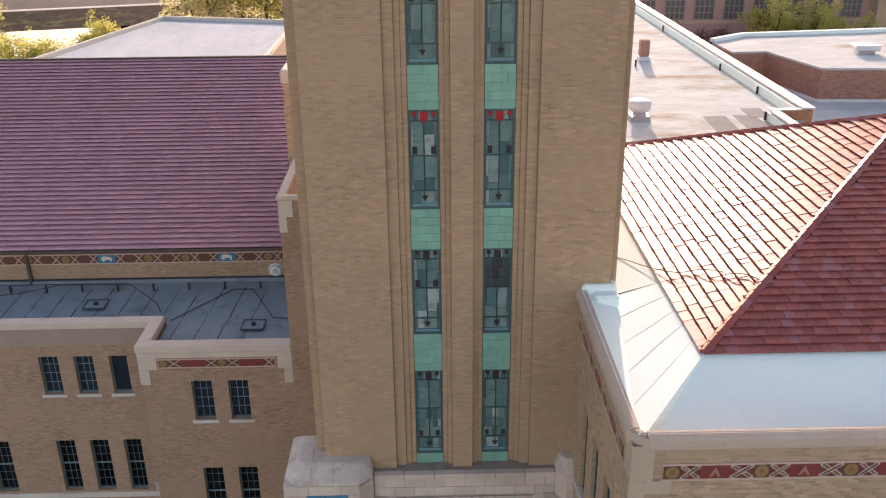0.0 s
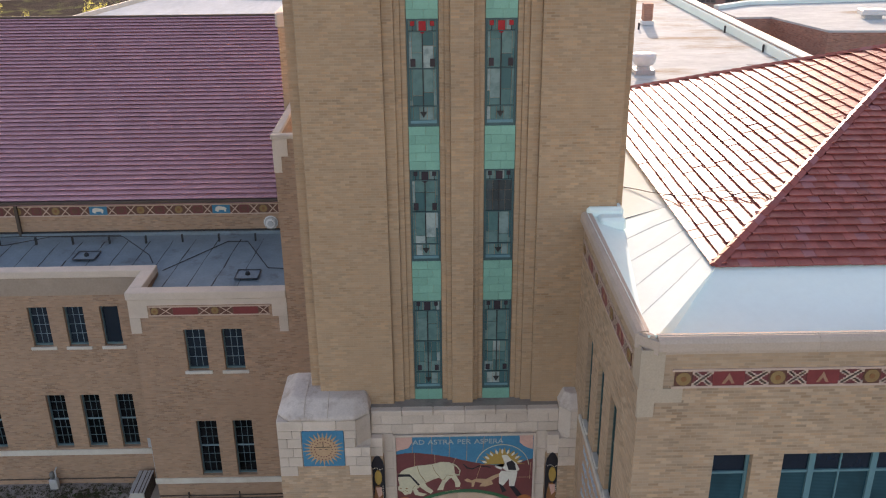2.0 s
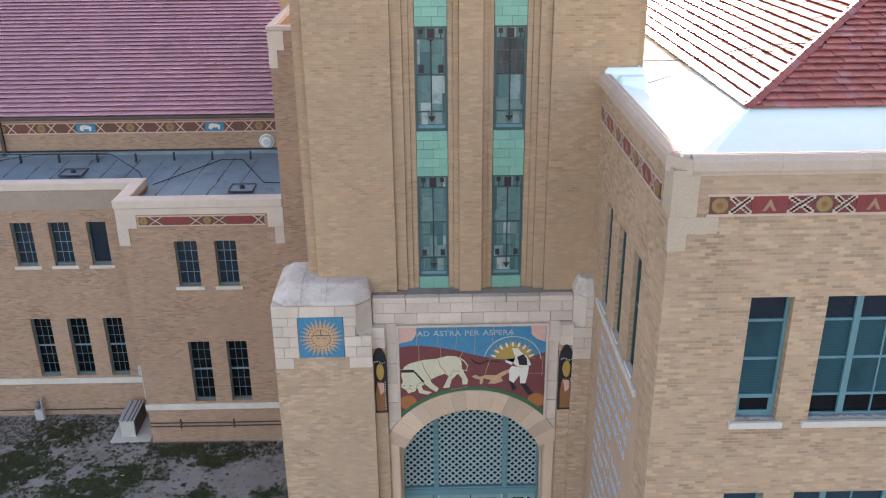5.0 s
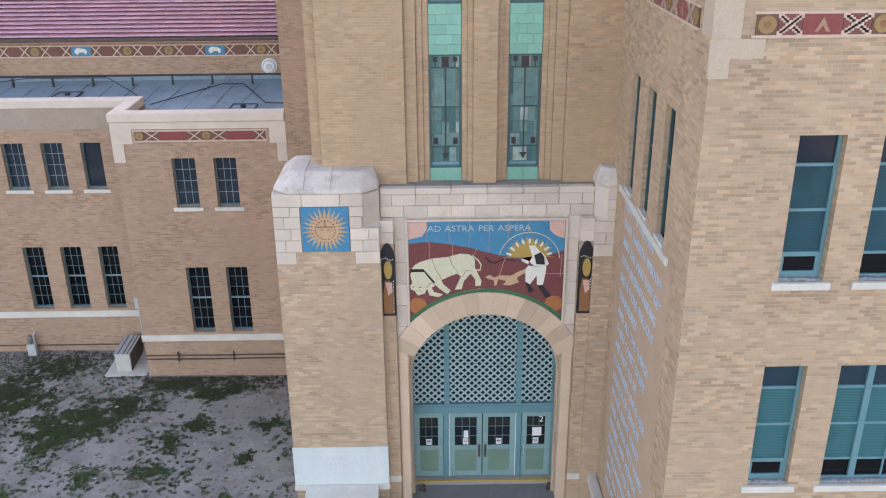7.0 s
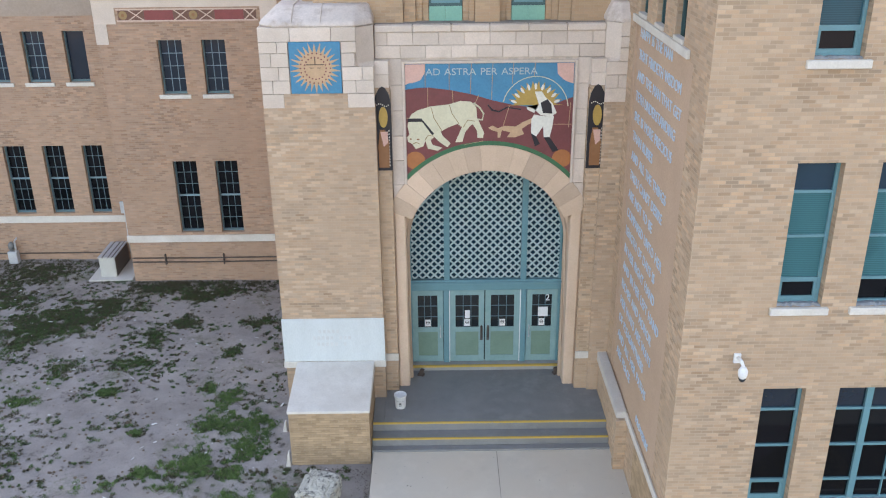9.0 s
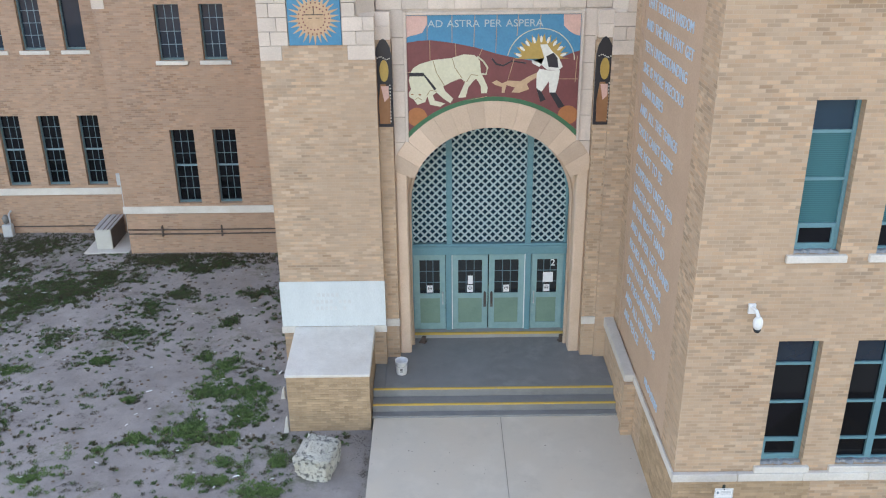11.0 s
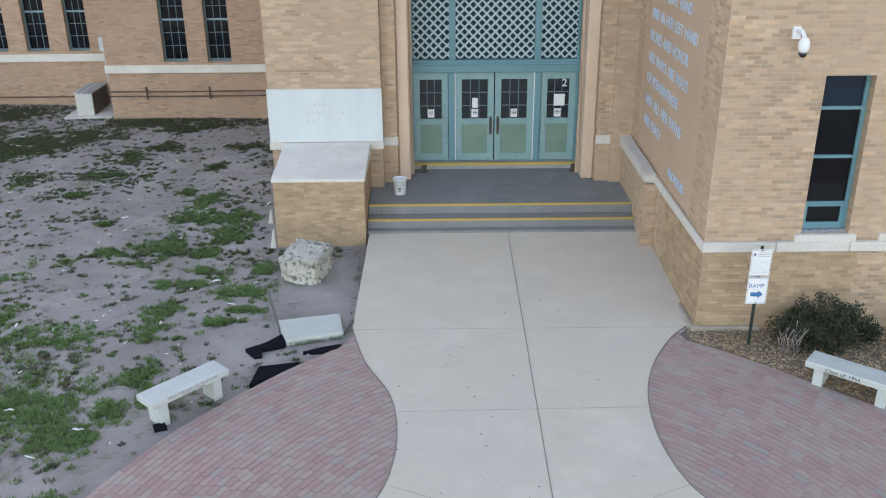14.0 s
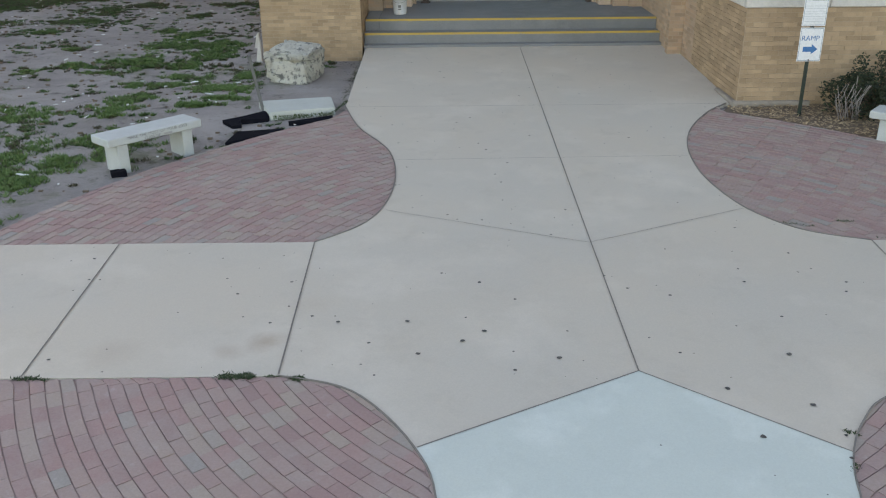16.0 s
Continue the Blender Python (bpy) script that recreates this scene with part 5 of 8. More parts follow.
def brick_face(parent, axis, at, a0, a1, z0, z1, length=0.213, course=0.0667, limit=300, proud=0.006):
    rnd = random.Random(int(at * 10))
    n, made = int(round((z1 - z0) / course)), 0
    h = (z1 - z0) / n
    for r in range(n):
        u = a0 - (length / 2 if r % 2 else 0)
        while u < a1 - 0.02 and made < limit:
            lo, hi = max(u, a0), min(u + length, a1)
            w = round(hi - lo - 0.007, 3)
            if w > 0.03:
                p = at + rnd.uniform(-0.002, 0.002)
                c = ((lo + hi) / 2, p, z0 + h * (r + 0.5)) if axis == "y" else (p, (lo + hi) / 2, z0 + h * (r + 0.5))
                s = (w, 2 * proud, round(h - 0.007, 4)) if axis == "y" else (2 * proud, w, round(h - 0.007, 4))
                piece("brick", s, BRICK_PIECE, parent, c)
                made += 1
            u += length


def build_pedestal():
    p = thing("stair_pedestal", "square buff brick pedestal with a sloped concrete cap beside the steps", "pedestal")
    part("core", boxes((-4.79, -2.90, -3.39, -1.50, -0.5, 1.22)), MORTAR, p)
    cap = solid([(-4.82, -3.43, 1.18), (-4.82, -3.43, 1.25), (-4.82, -1.495, 1.49), (-4.82, -1.495, 1.18)], (1.95, 0, 0))
    bmesh.ops.bevel(cap, geom=list(cap.edges), offset=0.012, segments=1, affect="EDGES")
    part("cap", cap, BELT, p, "pale sloped concrete cap")
    brick_face(p, "y", -3.39, -4.79, -2.90, -0.33, 1.18, limit=240)
    brick_face(p, "x", -2.90, -3.38, -1.52, -0.08, 1.18, limit=200)
    brick_face(p, "x", -4.79, -3.38, -1.52, -0.33, 1.18, limit=240)


build_pedestal()
structure("trim_cornerstone", boxes((-5.13, -2.585, FY - 0.035, FY - 0.002, 1.50, 2.70), bevel=0.006), CORNER_STONE, "smooth pale grey cornerstone panel with faint carved lines", "cornerstone")
structure("trim_pier_belt", boxes((-5.15, -4.81, FY - 0.05, FY - 0.002, 1.32, 1.497), (-2.89, -2.57, FY - 0.05, FY - 0.002, 1.32, 1.497), (-5.15, -5.102, FY, 2.0, 1.32, 1.497), bevel=0.01), BELT, "limestone band under the cornerstone", "trim")


def build_cheek():
    c = thing("cheek_wall", "low buff brick cheek wall with a stone cap beside the steps", "wall", "", "structure")
    part("body", boxes((2.87, 3.055, -3.80, -1.25, -0.4, 1.26), (2.66, 3.055, -1.248, -1.0, -0.1, 1.28)), BRICK, c)
    cap = solid([(2.82, -3.9, 1.26), (2.82, -3.9, 1.44), (2.82, -1.2, 1.52), (2.82, -1.2, 1.26)], (0.24, 0, 0))
    bmesh.ops.bevel(cap, geom=list(cap.edges), offset=0.02, segments=2, affect="EDGES")
    part("cap", cap, BELT, c, "pale stone cap")
    part("post", boxes((2.80, 3.055, -3.99, -3.805, -0.4, 1.25)), BRICK, c)


build_cheek()


# ---- doors and lattice ----
def build_doors():
    screen = thing("door_screen", "teal painted entrance screen with lattice lunette over four doors", "door frame", "", "structure")
    y = 0.0
    rows = [(-2.0, -1.93, y, y + 0.14, 0.545, 3.0), (1.93, 2.0, y, y + 0.14, 0.545, 3.0), (-1.10, -0.95, y - 0.02, y + 0.14, 0.545, 2.72), (0.95, 1.10, y - 0.02, y + 0.14, 0.545, 2.72)]
    for r in rows:
        part("post", boxes(r, bevel=0.012), TEAL, screen)
    part("transom", boxes((-2.0, 2.0, y - 0.04, y + 0.14, 2.72, 3.02), (-2.0, 2.0, y - 0.07, y + 0.14, 2.90, 2.97), bevel=0.012), TEAL, screen)
    for sx in (-1, 1):
        h = ARC_Z + math.sqrt(ARC_R ** 2 - 1.02 ** 2)
        part("mullion", boxes((sx * 1.0 - 0.075, sx * 1.0 + 0.075, y - 0.02, y + 0.12, 3.02, h)), TEAL, screen)
    bm = bmesh.new()
    ring = [(-1.96, 3.02)] + arc(1.96, 180, 0, 36) + [(1.96, 3.02)]
    tube(bm, [(x, y + 0.05, z) for x, z in ring], 0.05, 6)
    part("arch_frame", bm, TEAL, screen)
    glass = [(-1.99, 3.02)] + arc(1.99, 180, 0, 36) + [(1.99, 3.02)]
    part("lunette_glass", front(glass, y + 0.16, 0.03), GLASS_BLUE, screen)
    step, half = 0.205, 0.021
    for a, b in ((-1.93, -1.075), (-0.925, 0.925), (1.075, 1.93)):
        bm = bmesh.new()
        for sgn in (-1, 1):
            for k in range(-60, 60):
                pts = []
                for i in range(161):
                    x = a + (b - a) * i / 160
                    z = 3.04 + k * step + sgn * x
                    if z > 3.04 and x * x + max(0, z - ARC_Z) ** 2 < 1.93 ** 2:
                        pts.append((x, z))
                if len(pts) < 2:
                    continue
                (x0, z0), (x1, z1) = pts[0], pts[-1]
                nx, nz = -sgn * half / math.sqrt(2), half / math.sqrt(2)
                yy = y + (0.035 if sgn > 0 else 0.048)
                prism(bm, [(x0 + nx, yy, z0 + nz), (x1 + nx, yy, z1 + nz), (x1 - nx, yy, z1 - nz), (x0 - nx, yy, z0 - nz)], (0, 0.02, 0))
        part("lattice", bm, LATTICE, screen, "pale teal diagonal lattice")


build_doors()
# added solid block; the hall's darkness is only its colour
structure("wall_hall_inside", boxes((-2.6, 2.6, 0.22, 6.8, 0.0, 8.9)), GLASS, "solid block behind the doors, the unlit hall painted as dark colour")


PIPE_DULL = mat("dull_bronze", (0.14, 0.13, 0.12), (0.10, 0.095, 0.09), 0.5, 5, 40, 0.1, metal=0.5)


def door(name, a, b, hinge, pale):
    """Half-glazed door: stiles, rails, six-light window, lower panel, handle and notice."""
    d = thing(name, "closed half-glazed teal door with sage green lower panel", "door", "entrance doors", "structure")
    y, z0, z1 = 0.03, 0.555, 2.71
    mt = TEAL_PALE if pale else TEAL
    s = 0.15
    part("door_frame", boxes((a, a + s, y, y + 0.06, z0, z1), (b - s, b, y, y + 0.06, z0, z1), (a + s, b - s, y, y + 0.06, z0, z0 + 0.18), (a + s, b - s, y, y + 0.06, z1 - 0.16, z1), (a + s, b - s, y, y + 0.06, 1.46, 1.60), bevel=0.004), mt, d)
    part("panel", boxes((a + s, b - s, y + 0.02, y + 0.05, z0 + 0.18, 1.46)), DOOR_GREEN, d)
    part("pane", boxes((a + s, b - s, y + 0.025, y + 0.035, 1.60, z1 - 0.16)), GLASS, d)
    for k in (1, 2):
        x = a + s + (b - a - 2 * s) * k / 3
        part("muntin", boxes((x - 0.008, x + 0.008, y + 0.012, y + 0.024, 1.60, z1 - 0.16)), MUNTIN_DARK, d)
        z = 1.60 + (z1 - 0.16 - 1.60) * k / 3
        part("muntin", boxes((a + s, b - s, y + 0.012, y + 0.024, z - 0.008, z + 0.008)), MUNTIN_DARK, d)
    hx = b - 0.075 if hinge < 0 else a + 0.075
    bm = bmesh.new()
    tube(bm, [(hx, y, 1.30), (hx, y - 0.06, 1.32), (hx, y - 0.06, 1.62), (hx, y, 1.64)], 0.018, 6)
    side = abs(a + b) > 2
    part("handle", bm, GALV if side else PIPE, d, "bright steel pull handle" if side else "dark steel pull handle")
    if not side:
        part("lock_plate", boxes((hx - 0.035, hx + 0.035, y - 0.008, y - 0.001, 1.20, 1.62), bevel=0.003), PIPE_DULL, d)
    cx = (a + b) / 2
    part("notice", boxes((cx - 0.075, cx + 0.075, y + 0.006, y + 0.011, 1.63, 1.83)), WHITE, d, "small white no-smoking notice")
    bm = bmesh.new()
    for k in range(16):
        t0, t1 = k * math.tau / 16, (k + 1) * math.tau / 16
        bm.faces.new([bm.verts.new((cx + r * math.cos(t), y + 0.0045, 1.745 + r * math.sin(t))) for r, t in ((0.04, t0), (0.052, t0), (0.052, t1), (0.04, t1))])
    box(bm, cx - 0.045, cx + 0.045, y + 0.0035, y + 0.0055, 1.735, 1.755)
    part("notice_mark", bm, BLACK, d)
    return d


door("door_1", -1.93, -1.11, -1, True)
d2 = door("door_2", -0.93, -0.012, -1, True)
door("door_3", 0.012, 0.93, 1, True)
d4 = door("door_4", 1.11, 1.93, 1, True)
part("sign", boxes((-0.53, -0.40, 0.034, 0.040, 1.86, 2.10)), WHITE, d2, "white paper notice")
part("sign", boxes((1.42, 1.68, 0.034, 0.040, 1.90, 2.18)), WHITE, d4, "white paper notice")
part("sign_bar", boxes(*[(1.45, 1.65, 0.031, 0.0345, 1.94 + 0.05 * k, 1.955 + 0.05 * k) for k in range(5)]), STEEL, d4)
structure("trim_door_edge", boxes((-0.955, -0.931, -0.005, 0.05, 0.56, 2.71), (0.931, 0.955, -0.005, 0.05, 0.56, 2.71)), WHITE, "white weather strip beside the double doors", "trim")


def word_mesh(text, size, depth, spacing, material):
    me = WORDS[text].copy()
    for v in me.vertices:
        v.co = (v.co.x * size * spacing, v.co.y * size, v.co.z * depth)
    me.materials.clear()
    me.materials.append(material)
    return me


def islands(me):
    """The separate letters of a word mesh, from left to right."""
    bm = bmesh.new()
    bm.from_mesh(me)
    left, out = set(bm.verts), []
    while left:
        todo, group = [left.pop()], set()
        while todo:
            v = todo.pop()
            group.add(v)
            for e in v.link_edges:
                w = e.other_vert(v)
                if w in left:
                    left.discard(w)
                    todo.append(w)
        order = {v: k for k, v in enumerate(group)}
        faces = {f for v in group for f in v.link_faces}
        out.append(([tuple(v.co) for v in order], [[order[v] for v in f.verts] for f in faces]))
    bm.free()
    return sorted(out, key=lambda q: min(p[0] for p in q[0]))


def lettering(name, text, size, at, turn, material, parent, depth=0.012, spacing=1.0, most=None):
    """A line of raised letters, each a part of its own; squeezed to a greatest width where given."""
    made, x = [], 0.0
    for w in text.split():
        me = word_mesh(w, size, depth, spacing, material)
        made.append((me, x))
        x += max(v.co.x for v in me.vertices) + 0.42 * size
    squeeze = min(1.0, most / (x - 0.42 * size)) if most else 1.0
    for me, off in made:
        for verts, faces in islands(me):
            lm = bpy.data.meshes.new(name)
            lm.from_pydata([((px + off) * squeeze, py, pz) for px, py, pz in verts], [], faces)
            lm.materials.append(material)
            ob = new(name, lm)
            ob.parent = parent
            ob.matrix_world = Matrix.Translation(at) @ turn
    return ob


UPRIGHT = Matrix.Rotation(math.pi / 2, 4, "X")
lettering("number", "2", 0.26, (1.60, 0.05, 2.36), UPRIGHT, WHITE, d4, 0.002)
# the bar figure sits on the glass, in front of its bars
d4.children[-1].location.y = 0.03

# ---- roof tiles of the wing ----
def build_wing_tiles():
    roof = thing("roof_wing", "hipped roof of glossy red clay tiles in straight courses", "roof", "", "structure")
    ang = math.atan(PITCH)
    ym = (EY0 + EY1) / 2
    rise = APEX / math.cos(ang)
    for side in ("west", "south"):
        if side == "west":
            o, al, u = Vector((EX, EY0, EZ)), Vector((0, 1, 0)), Vector((math.cos(ang), 0, math.sin(ang)))
            tw, th, span, material = 0.25, 0.29, EY1 - EY0, TILE_RED
            clip = lambda s, t: (s * (APEX / (ym - EY0)) >= 0 and t * math.cos(ang) <= s * APEX / (ym - EY0) + 0.02 and t * math.cos(ang) <= (span - s) * APEX / (ym - EY0) + 0.02)
        else:
            o, al, u = Vector((EX, EY0, EZ)), Vector((1, 0, 0)), Vector((0, math.cos(math.atan(PITCH * APEX / (ym - EY0))), math.sin(math.atan(PITCH * APEX / (ym - EY0)))))
            tw, th, span, material = 0.27, 0.25, 14.0, TILE_RED
            clip = lambda s, t: t * u.y <= s * (ym - EY0) / APEX + 0.02 and t * u.y < ym - EY0
        nrm = al.cross(u)
        if nrm.z < 0:
            nrm = -nrm
        rnd = random.Random(7)
        rest = bmesh.new()
        single = 0
        nt_, ns = int(rise * 1.15 / th) + 2, int(span / tw) + 2
        for r in range(nt_):
            for c in range(ns):
                s = c * tw + (tw / 2 if r % 2 else 0)
                t = r * th
                if s + tw > span or not clip(s + tw / 2, t + th / 2):
                    continue
                j = rnd.uniform(-0.006, 0.008)
                tip = rnd.uniform(-0.008, 0.008)
                lo = 0.085 + j
                q = [(s + 0.004, t - 0.03 + tip, lo), (s + tw - 0.004, t - 0.03 - tip, lo), (s + tw - 0.004, t + th, lo - 0.048), (s + 0.004, t + th, lo - 0.048)]
                sets = [(q, 0.03)]
                near = t < 1.8 and single < 300 and (s < 6.5 if side == "south" else s < 8)
                bm = bmesh.new() if near else rest
                for quad, thick in sets:
                    top = [bm.verts.new(o + al * a + u * b + nrm * h) for a, b, h in quad]
                    low = [bm.verts.new(o + al * a + u * b + nrm * (h - thick)) for a, b, h in quad]
                    bm.faces.new(top)
                    for k in range(4):
                        bm.faces.new((low[k], low[(k + 1) % 4], top[(k + 1) % 4], top[k]))
                if near:
                    bmesh.ops.recalc_face_normals(bm, faces=bm.faces)
                    part("tile", bm, material, roof)
                    single += 1
        part("tile_field", rest, material, roof)["kind"] = "stuff"
    # hip caps
    for y_end in (EY0, EY1):
        p, q = Vector((EX, y_end, EZ + 0.05)), Vector((EX + APEX, ym, EZ + PITCH * APEX + 0.05))
        n = 34
        for i in range(n):
            a, b = p.lerp(q, i / n), p.lerp(q, (i + 1.12) / n)
            d = (b - a).normalized()
            side = d.cross(Vector((0, 0, 1))).normalized() * 0.13
            top = Vector((0, 0, 0.075))
            bm = bmesh.new()
            l0, t0, r0 = a - side, a + top + Vector((0, 0, 0.02)), a + side
            l1, t1, r1 = b - side, b + top, b + side
            vs = [bm.verts.new(w) for w in (l0, t0, r0, l1, t1, r1)]
            for f in ((0, 1, 4, 3), (1, 2, 5, 4), (0, 2, 1), (3, 4, 5)):
                bm.faces.new([vs[k] for k in f])
            part("hip_cap", bm, TILE_RED, roof)


build_wing_tiles()


# ---- decorative glazed terracotta ----
BLUE = mat("glazed_blue", (0.04, 0.235, 0.39), (0.032, 0.20, 0.335), 0.3, 3, 20, 0.08)
MAROON = mat("glazed_maroon", (0.20, 0.055, 0.055), (0.16, 0.045, 0.045), 0.35, 3, 20, 0.08)
CREAM = mat("glazed_cream", (0.62, 0.58, 0.42), (0.56, 0.52, 0.37), 0.4, 4, 20, 0.08)
IVORY = mat("glazed_ivory", (0.74, 0.72, 0.64), (0.68, 0.65, 0.57), 0.4, 4, 20, 0.05)
PINK = mat("glazed_pink", (0.66, 0.40, 0.33), (0.60, 0.36, 0.30), 0.4, 4, 20, 0.08)
GOLD = mat("glazed_ochre", (0.47, 0.30, 0.075), (0.40, 0.25, 0.06), 0.4, 4, 20, 0.08)
GOLD_DULL = mat("glazed_dull_gold", (0.33, 0.21, 0.09), (0.27, 0.165, 0.07), 0.6, 4, 20, 0.08)
TANGLAZE = mat("glazed_tan", (0.55, 0.36, 0.22), (0.48, 0.31, 0.18), 0.4, 4, 20, 0.08)
ORANGE = mat("glazed_orange", (0.42, 0.15, 0.05), (0.36, 0.13, 0.045), 0.4, 4, 20, 0.08)
LEAF = mat("glazed_green", (0.035, 0.15, 0.07), (0.03, 0.12, 0.055), 0.4, 4, 20, 0.08)
GLAZE_BLACK = mat("glazed_black", (0.02, 0.018, 0.025), (0.015, 0.014, 0.018), 0.35, 4, 20, 0.05)
ORANGE_BROWN = mat("glazed_brown", (0.30, 0.135, 0.055), (0.24, 0.10, 0.04), 0.45, 5, 20, 0.1)
ORANGE_PALE = mat("glazed_terracotta", (0.42, 0.23, 0.15), (0.36, 0.19, 0.12), 0.5, 4, 20, 0.08)
LETTER_PALE = mat("glazed_pale_blue", (0.42, 0.50, 0.50), (0.36, 0.44, 0.45), 0.4, 4, 20, 0.05)
RED_PANEL = mat("glazed_red", (0.26, 0.05, 0.05), (0.21, 0.04, 0.04), 0.4, 4, 20, 0.08)


def ellipse(cx, cz, rx, rz, n=24, tilt=0.0):
    c, s = math.cos(tilt), math.sin(tilt)
    return [(cx + rx * math.cos(k * math.tau / n) * c - rz * math.sin(k * math.tau / n) * s, cz + rx * math.cos(k * math.tau / n) * s + rz * math.sin(k * math.tau / n) * c) for k in range(n)]


def star(cx, cz, r0, r1, n, a0=0.0, a1=360.0):
    pts = []
    for k in range(2 * n + 1 if a1 - a0 < 360 else 2 * n):
        a, r = radians(a0 + (a1 - a0) * k / (2 * n)), r1 if k % 2 == 0 else r0
        pts.append((cx + r * math.cos(a), cz + r * math.sin(a)))
    return pts


def build_mural():
    mu = thing("mural", "glazed terracotta mural of a cream ox on maroon hills", "mural")
    y = PY - 0.03

    def spot(a, b):
        return ((a - 505) / 184.0, 8.86 - (b - 45) / 169.0)

    def lay(name, pts, level, material, label="", raw=False):
        q = pts if raw else [spot(*p) for p in pts]
        bm = bmesh.new()
        vs = [bm.verts.new((x, y - 0.004 * level, z)) for x, z in q]
        es = [bm.edges.new((vs[i], vs[(i + 1) % len(vs)])) for i in range(len(vs))]
        bmesh.ops.triangle_fill(bm, edges=es, use_beauty=True)
        ext = bmesh.ops.extrude_face_region(bm, geom=list(bm.faces))
        for w in ext["geom"]:
            if isinstance(w, bmesh.types.BMVert):
                w.co.y += 0.004 * level + 0.012
        bmesh.ops.recalc_face_normals(bm, faces=bm.faces)
        return part(name, bm, material, mu, label)

    # the field is bounded below by the arch
    low = [(x, z) for x, z in arc(EXT_R - 0.02, 40.5, 139.5, 24) if abs(x) <= 1.95]
    rim = [spot(150, 45), spot(860, 45)]
    lay("sky", rim + [(1.93, 6.05)] + low + [(-1.93, 6.05)], 0, BLUE, raw=True)
    hill = [spot(*p) for p in ((150, 145), (200, 138), (250, 137), (340, 148), (430, 165), (520, 190), (600, 207), (700, 222), (770, 213), (820, 192), (860, 180))]
    lay("hill", hill + [(1.93, 6.05)] + low + [(-1.93, 6.05)], 1, MAROON, raw=True)
    lay("cloud", [(150, 47), (235, 47), (232, 80), (215, 108), (190, 116), (165, 120), (150, 126)], 2, PINK)
    lay("cloud", [(787, 47), (858, 47), (858, 126), (835, 120), (812, 108), (790, 88)], 2, PINK)
    cx, cz = spot(700, 226)
    lay("sunburst", star(cx, cz, 0.48, 0.66, 13, 8, 172), 2, GOLD, raw=True)
    for k in range(9):
        a = radians(20 + 140 * k / 8)
        px, pz = cx + 0.53 * math.cos(a), cz + 0.53 * math.sin(a)
        part("sun_gem", front(ellipse(px, pz, 0.075, 0.03, 10, a), y - 0.013, 0.012), IVORY, mu)
    bm = bmesh.new()
    tube(bm, [(cx + 0.76 * math.cos(radians(a)), y - 0.01, cz + 0.76 * math.sin(radians(a))) for a in range(5, 176, 9)], 0.012, 5)
    part("halo_line", bm, CREAM, mu)
    band = [(x, z) for x, z in arc(EXT_R + 0.10, 43, 137, 24)] + [(x, z) for x, z in arc(EXT_R - 0.02, 137, 43, 24)]
    lay("grass_strip", band, 3, LEAF, raw=True)
    for a, b in (((186, 430)), ((822, 428))):
        ex, ez = spot(a, b)
        lay("pumpkin", [(max(-1.93, min(1.93, x)), z) for x, z in ellipse(ex, ez, 0.23, 0.22, 18)], 2, ORANGE, raw=True)
    ox = [(-1.8, 7.7), (-1.66, 7.79), (-1.35, 7.88), (-0.94, 7.92), (-0.67, 8.0), (-0.42, 7.98), (-0.3, 7.85), (-0.28, 7.6), (-0.18, 7.39), (-0.12, 7.25), (-0.14, 7.12), (-0.27, 7.12), (-0.28, 7.29), (-0.38, 7.45), (-0.44, 7.41), (-0.56, 7.26), (-0.62, 7.03), (-0.79, 7.02), (-0.71, 7.2), (-0.63, 7.39), (-0.74, 7.46), (-0.95, 7.38), (-1.13, 7.28), (-1.08, 7.17), (-0.9, 7.0), (-0.97, 6.9), (-1.12, 7.0), (-1.28, 7.15), (-1.37, 7.08), (-1.32, 6.96), (-1.09, 6.89), (-1.2, 6.82), (-1.43, 6.87), (-1.49, 7.06), (-1.54, 6.93), (-1.72, 6.87), (-1.8, 6.99), (-1.9, 7.05), (-1.91, 7.15), (-1.86, 7.22), (-1.9, 7.42), (-1.87, 7.58)]
    lay("ox", ox, 4, CREAM, "cream glazed ox with lowered head", raw=True)
    for a, b, c in ((-1.66, 7.1, 0.035), (-1.83, 7.11, 0.028)):
        part("ox_mark", front(ellipse(a, b, c, c * 0.55, 10), y - 0.018, 0.01), ORANGE_BROWN, mu)
    for line in (((-1.35, 7.87), (-1.28, 7.6), (-1.1, 7.3)), ((-0.92, 7.91), (-0.86, 7.7), (-0.7, 7.46)), ((-1.78, 6.99), (-1.7, 7.03), (-1.62, 6.98)), ((-1.5, 7.08), (-1.42, 7.2), (-1.28, 7.17)), ((-0.6, 7.38), (-0.5, 7.55), (-0.34, 7.52))):
        part("ox_line", tube(bmesh.new(), [(px, y - 0.016, pz) for px, pz in line], 0.007, 4), GOLD_DULL, mu)
    bm = bmesh.new()
    tube(bm, [(px, y - 0.016, pz) for px, pz in ((-0.36, 7.95), (-0.22, 7.84), (-0.13, 7.7), (-0.16, 7.55), (-0.26, 7.56))], 0.022, 5)
    part("tail", bm, CREAM, mu)
    lay("yoke", [(-1.89, 7.60), (-1.56, 7.60), (-1.56, 7.52), (-1.89, 7.52)], 6, GLAZE_BLACK, raw=True)
    lay("trace", [(-1.58, 7.55), (-1.54, 7.56), (-1.28, 7.23), (-1.33, 7.20)], 6, GLAZE_BLACK, raw=True)
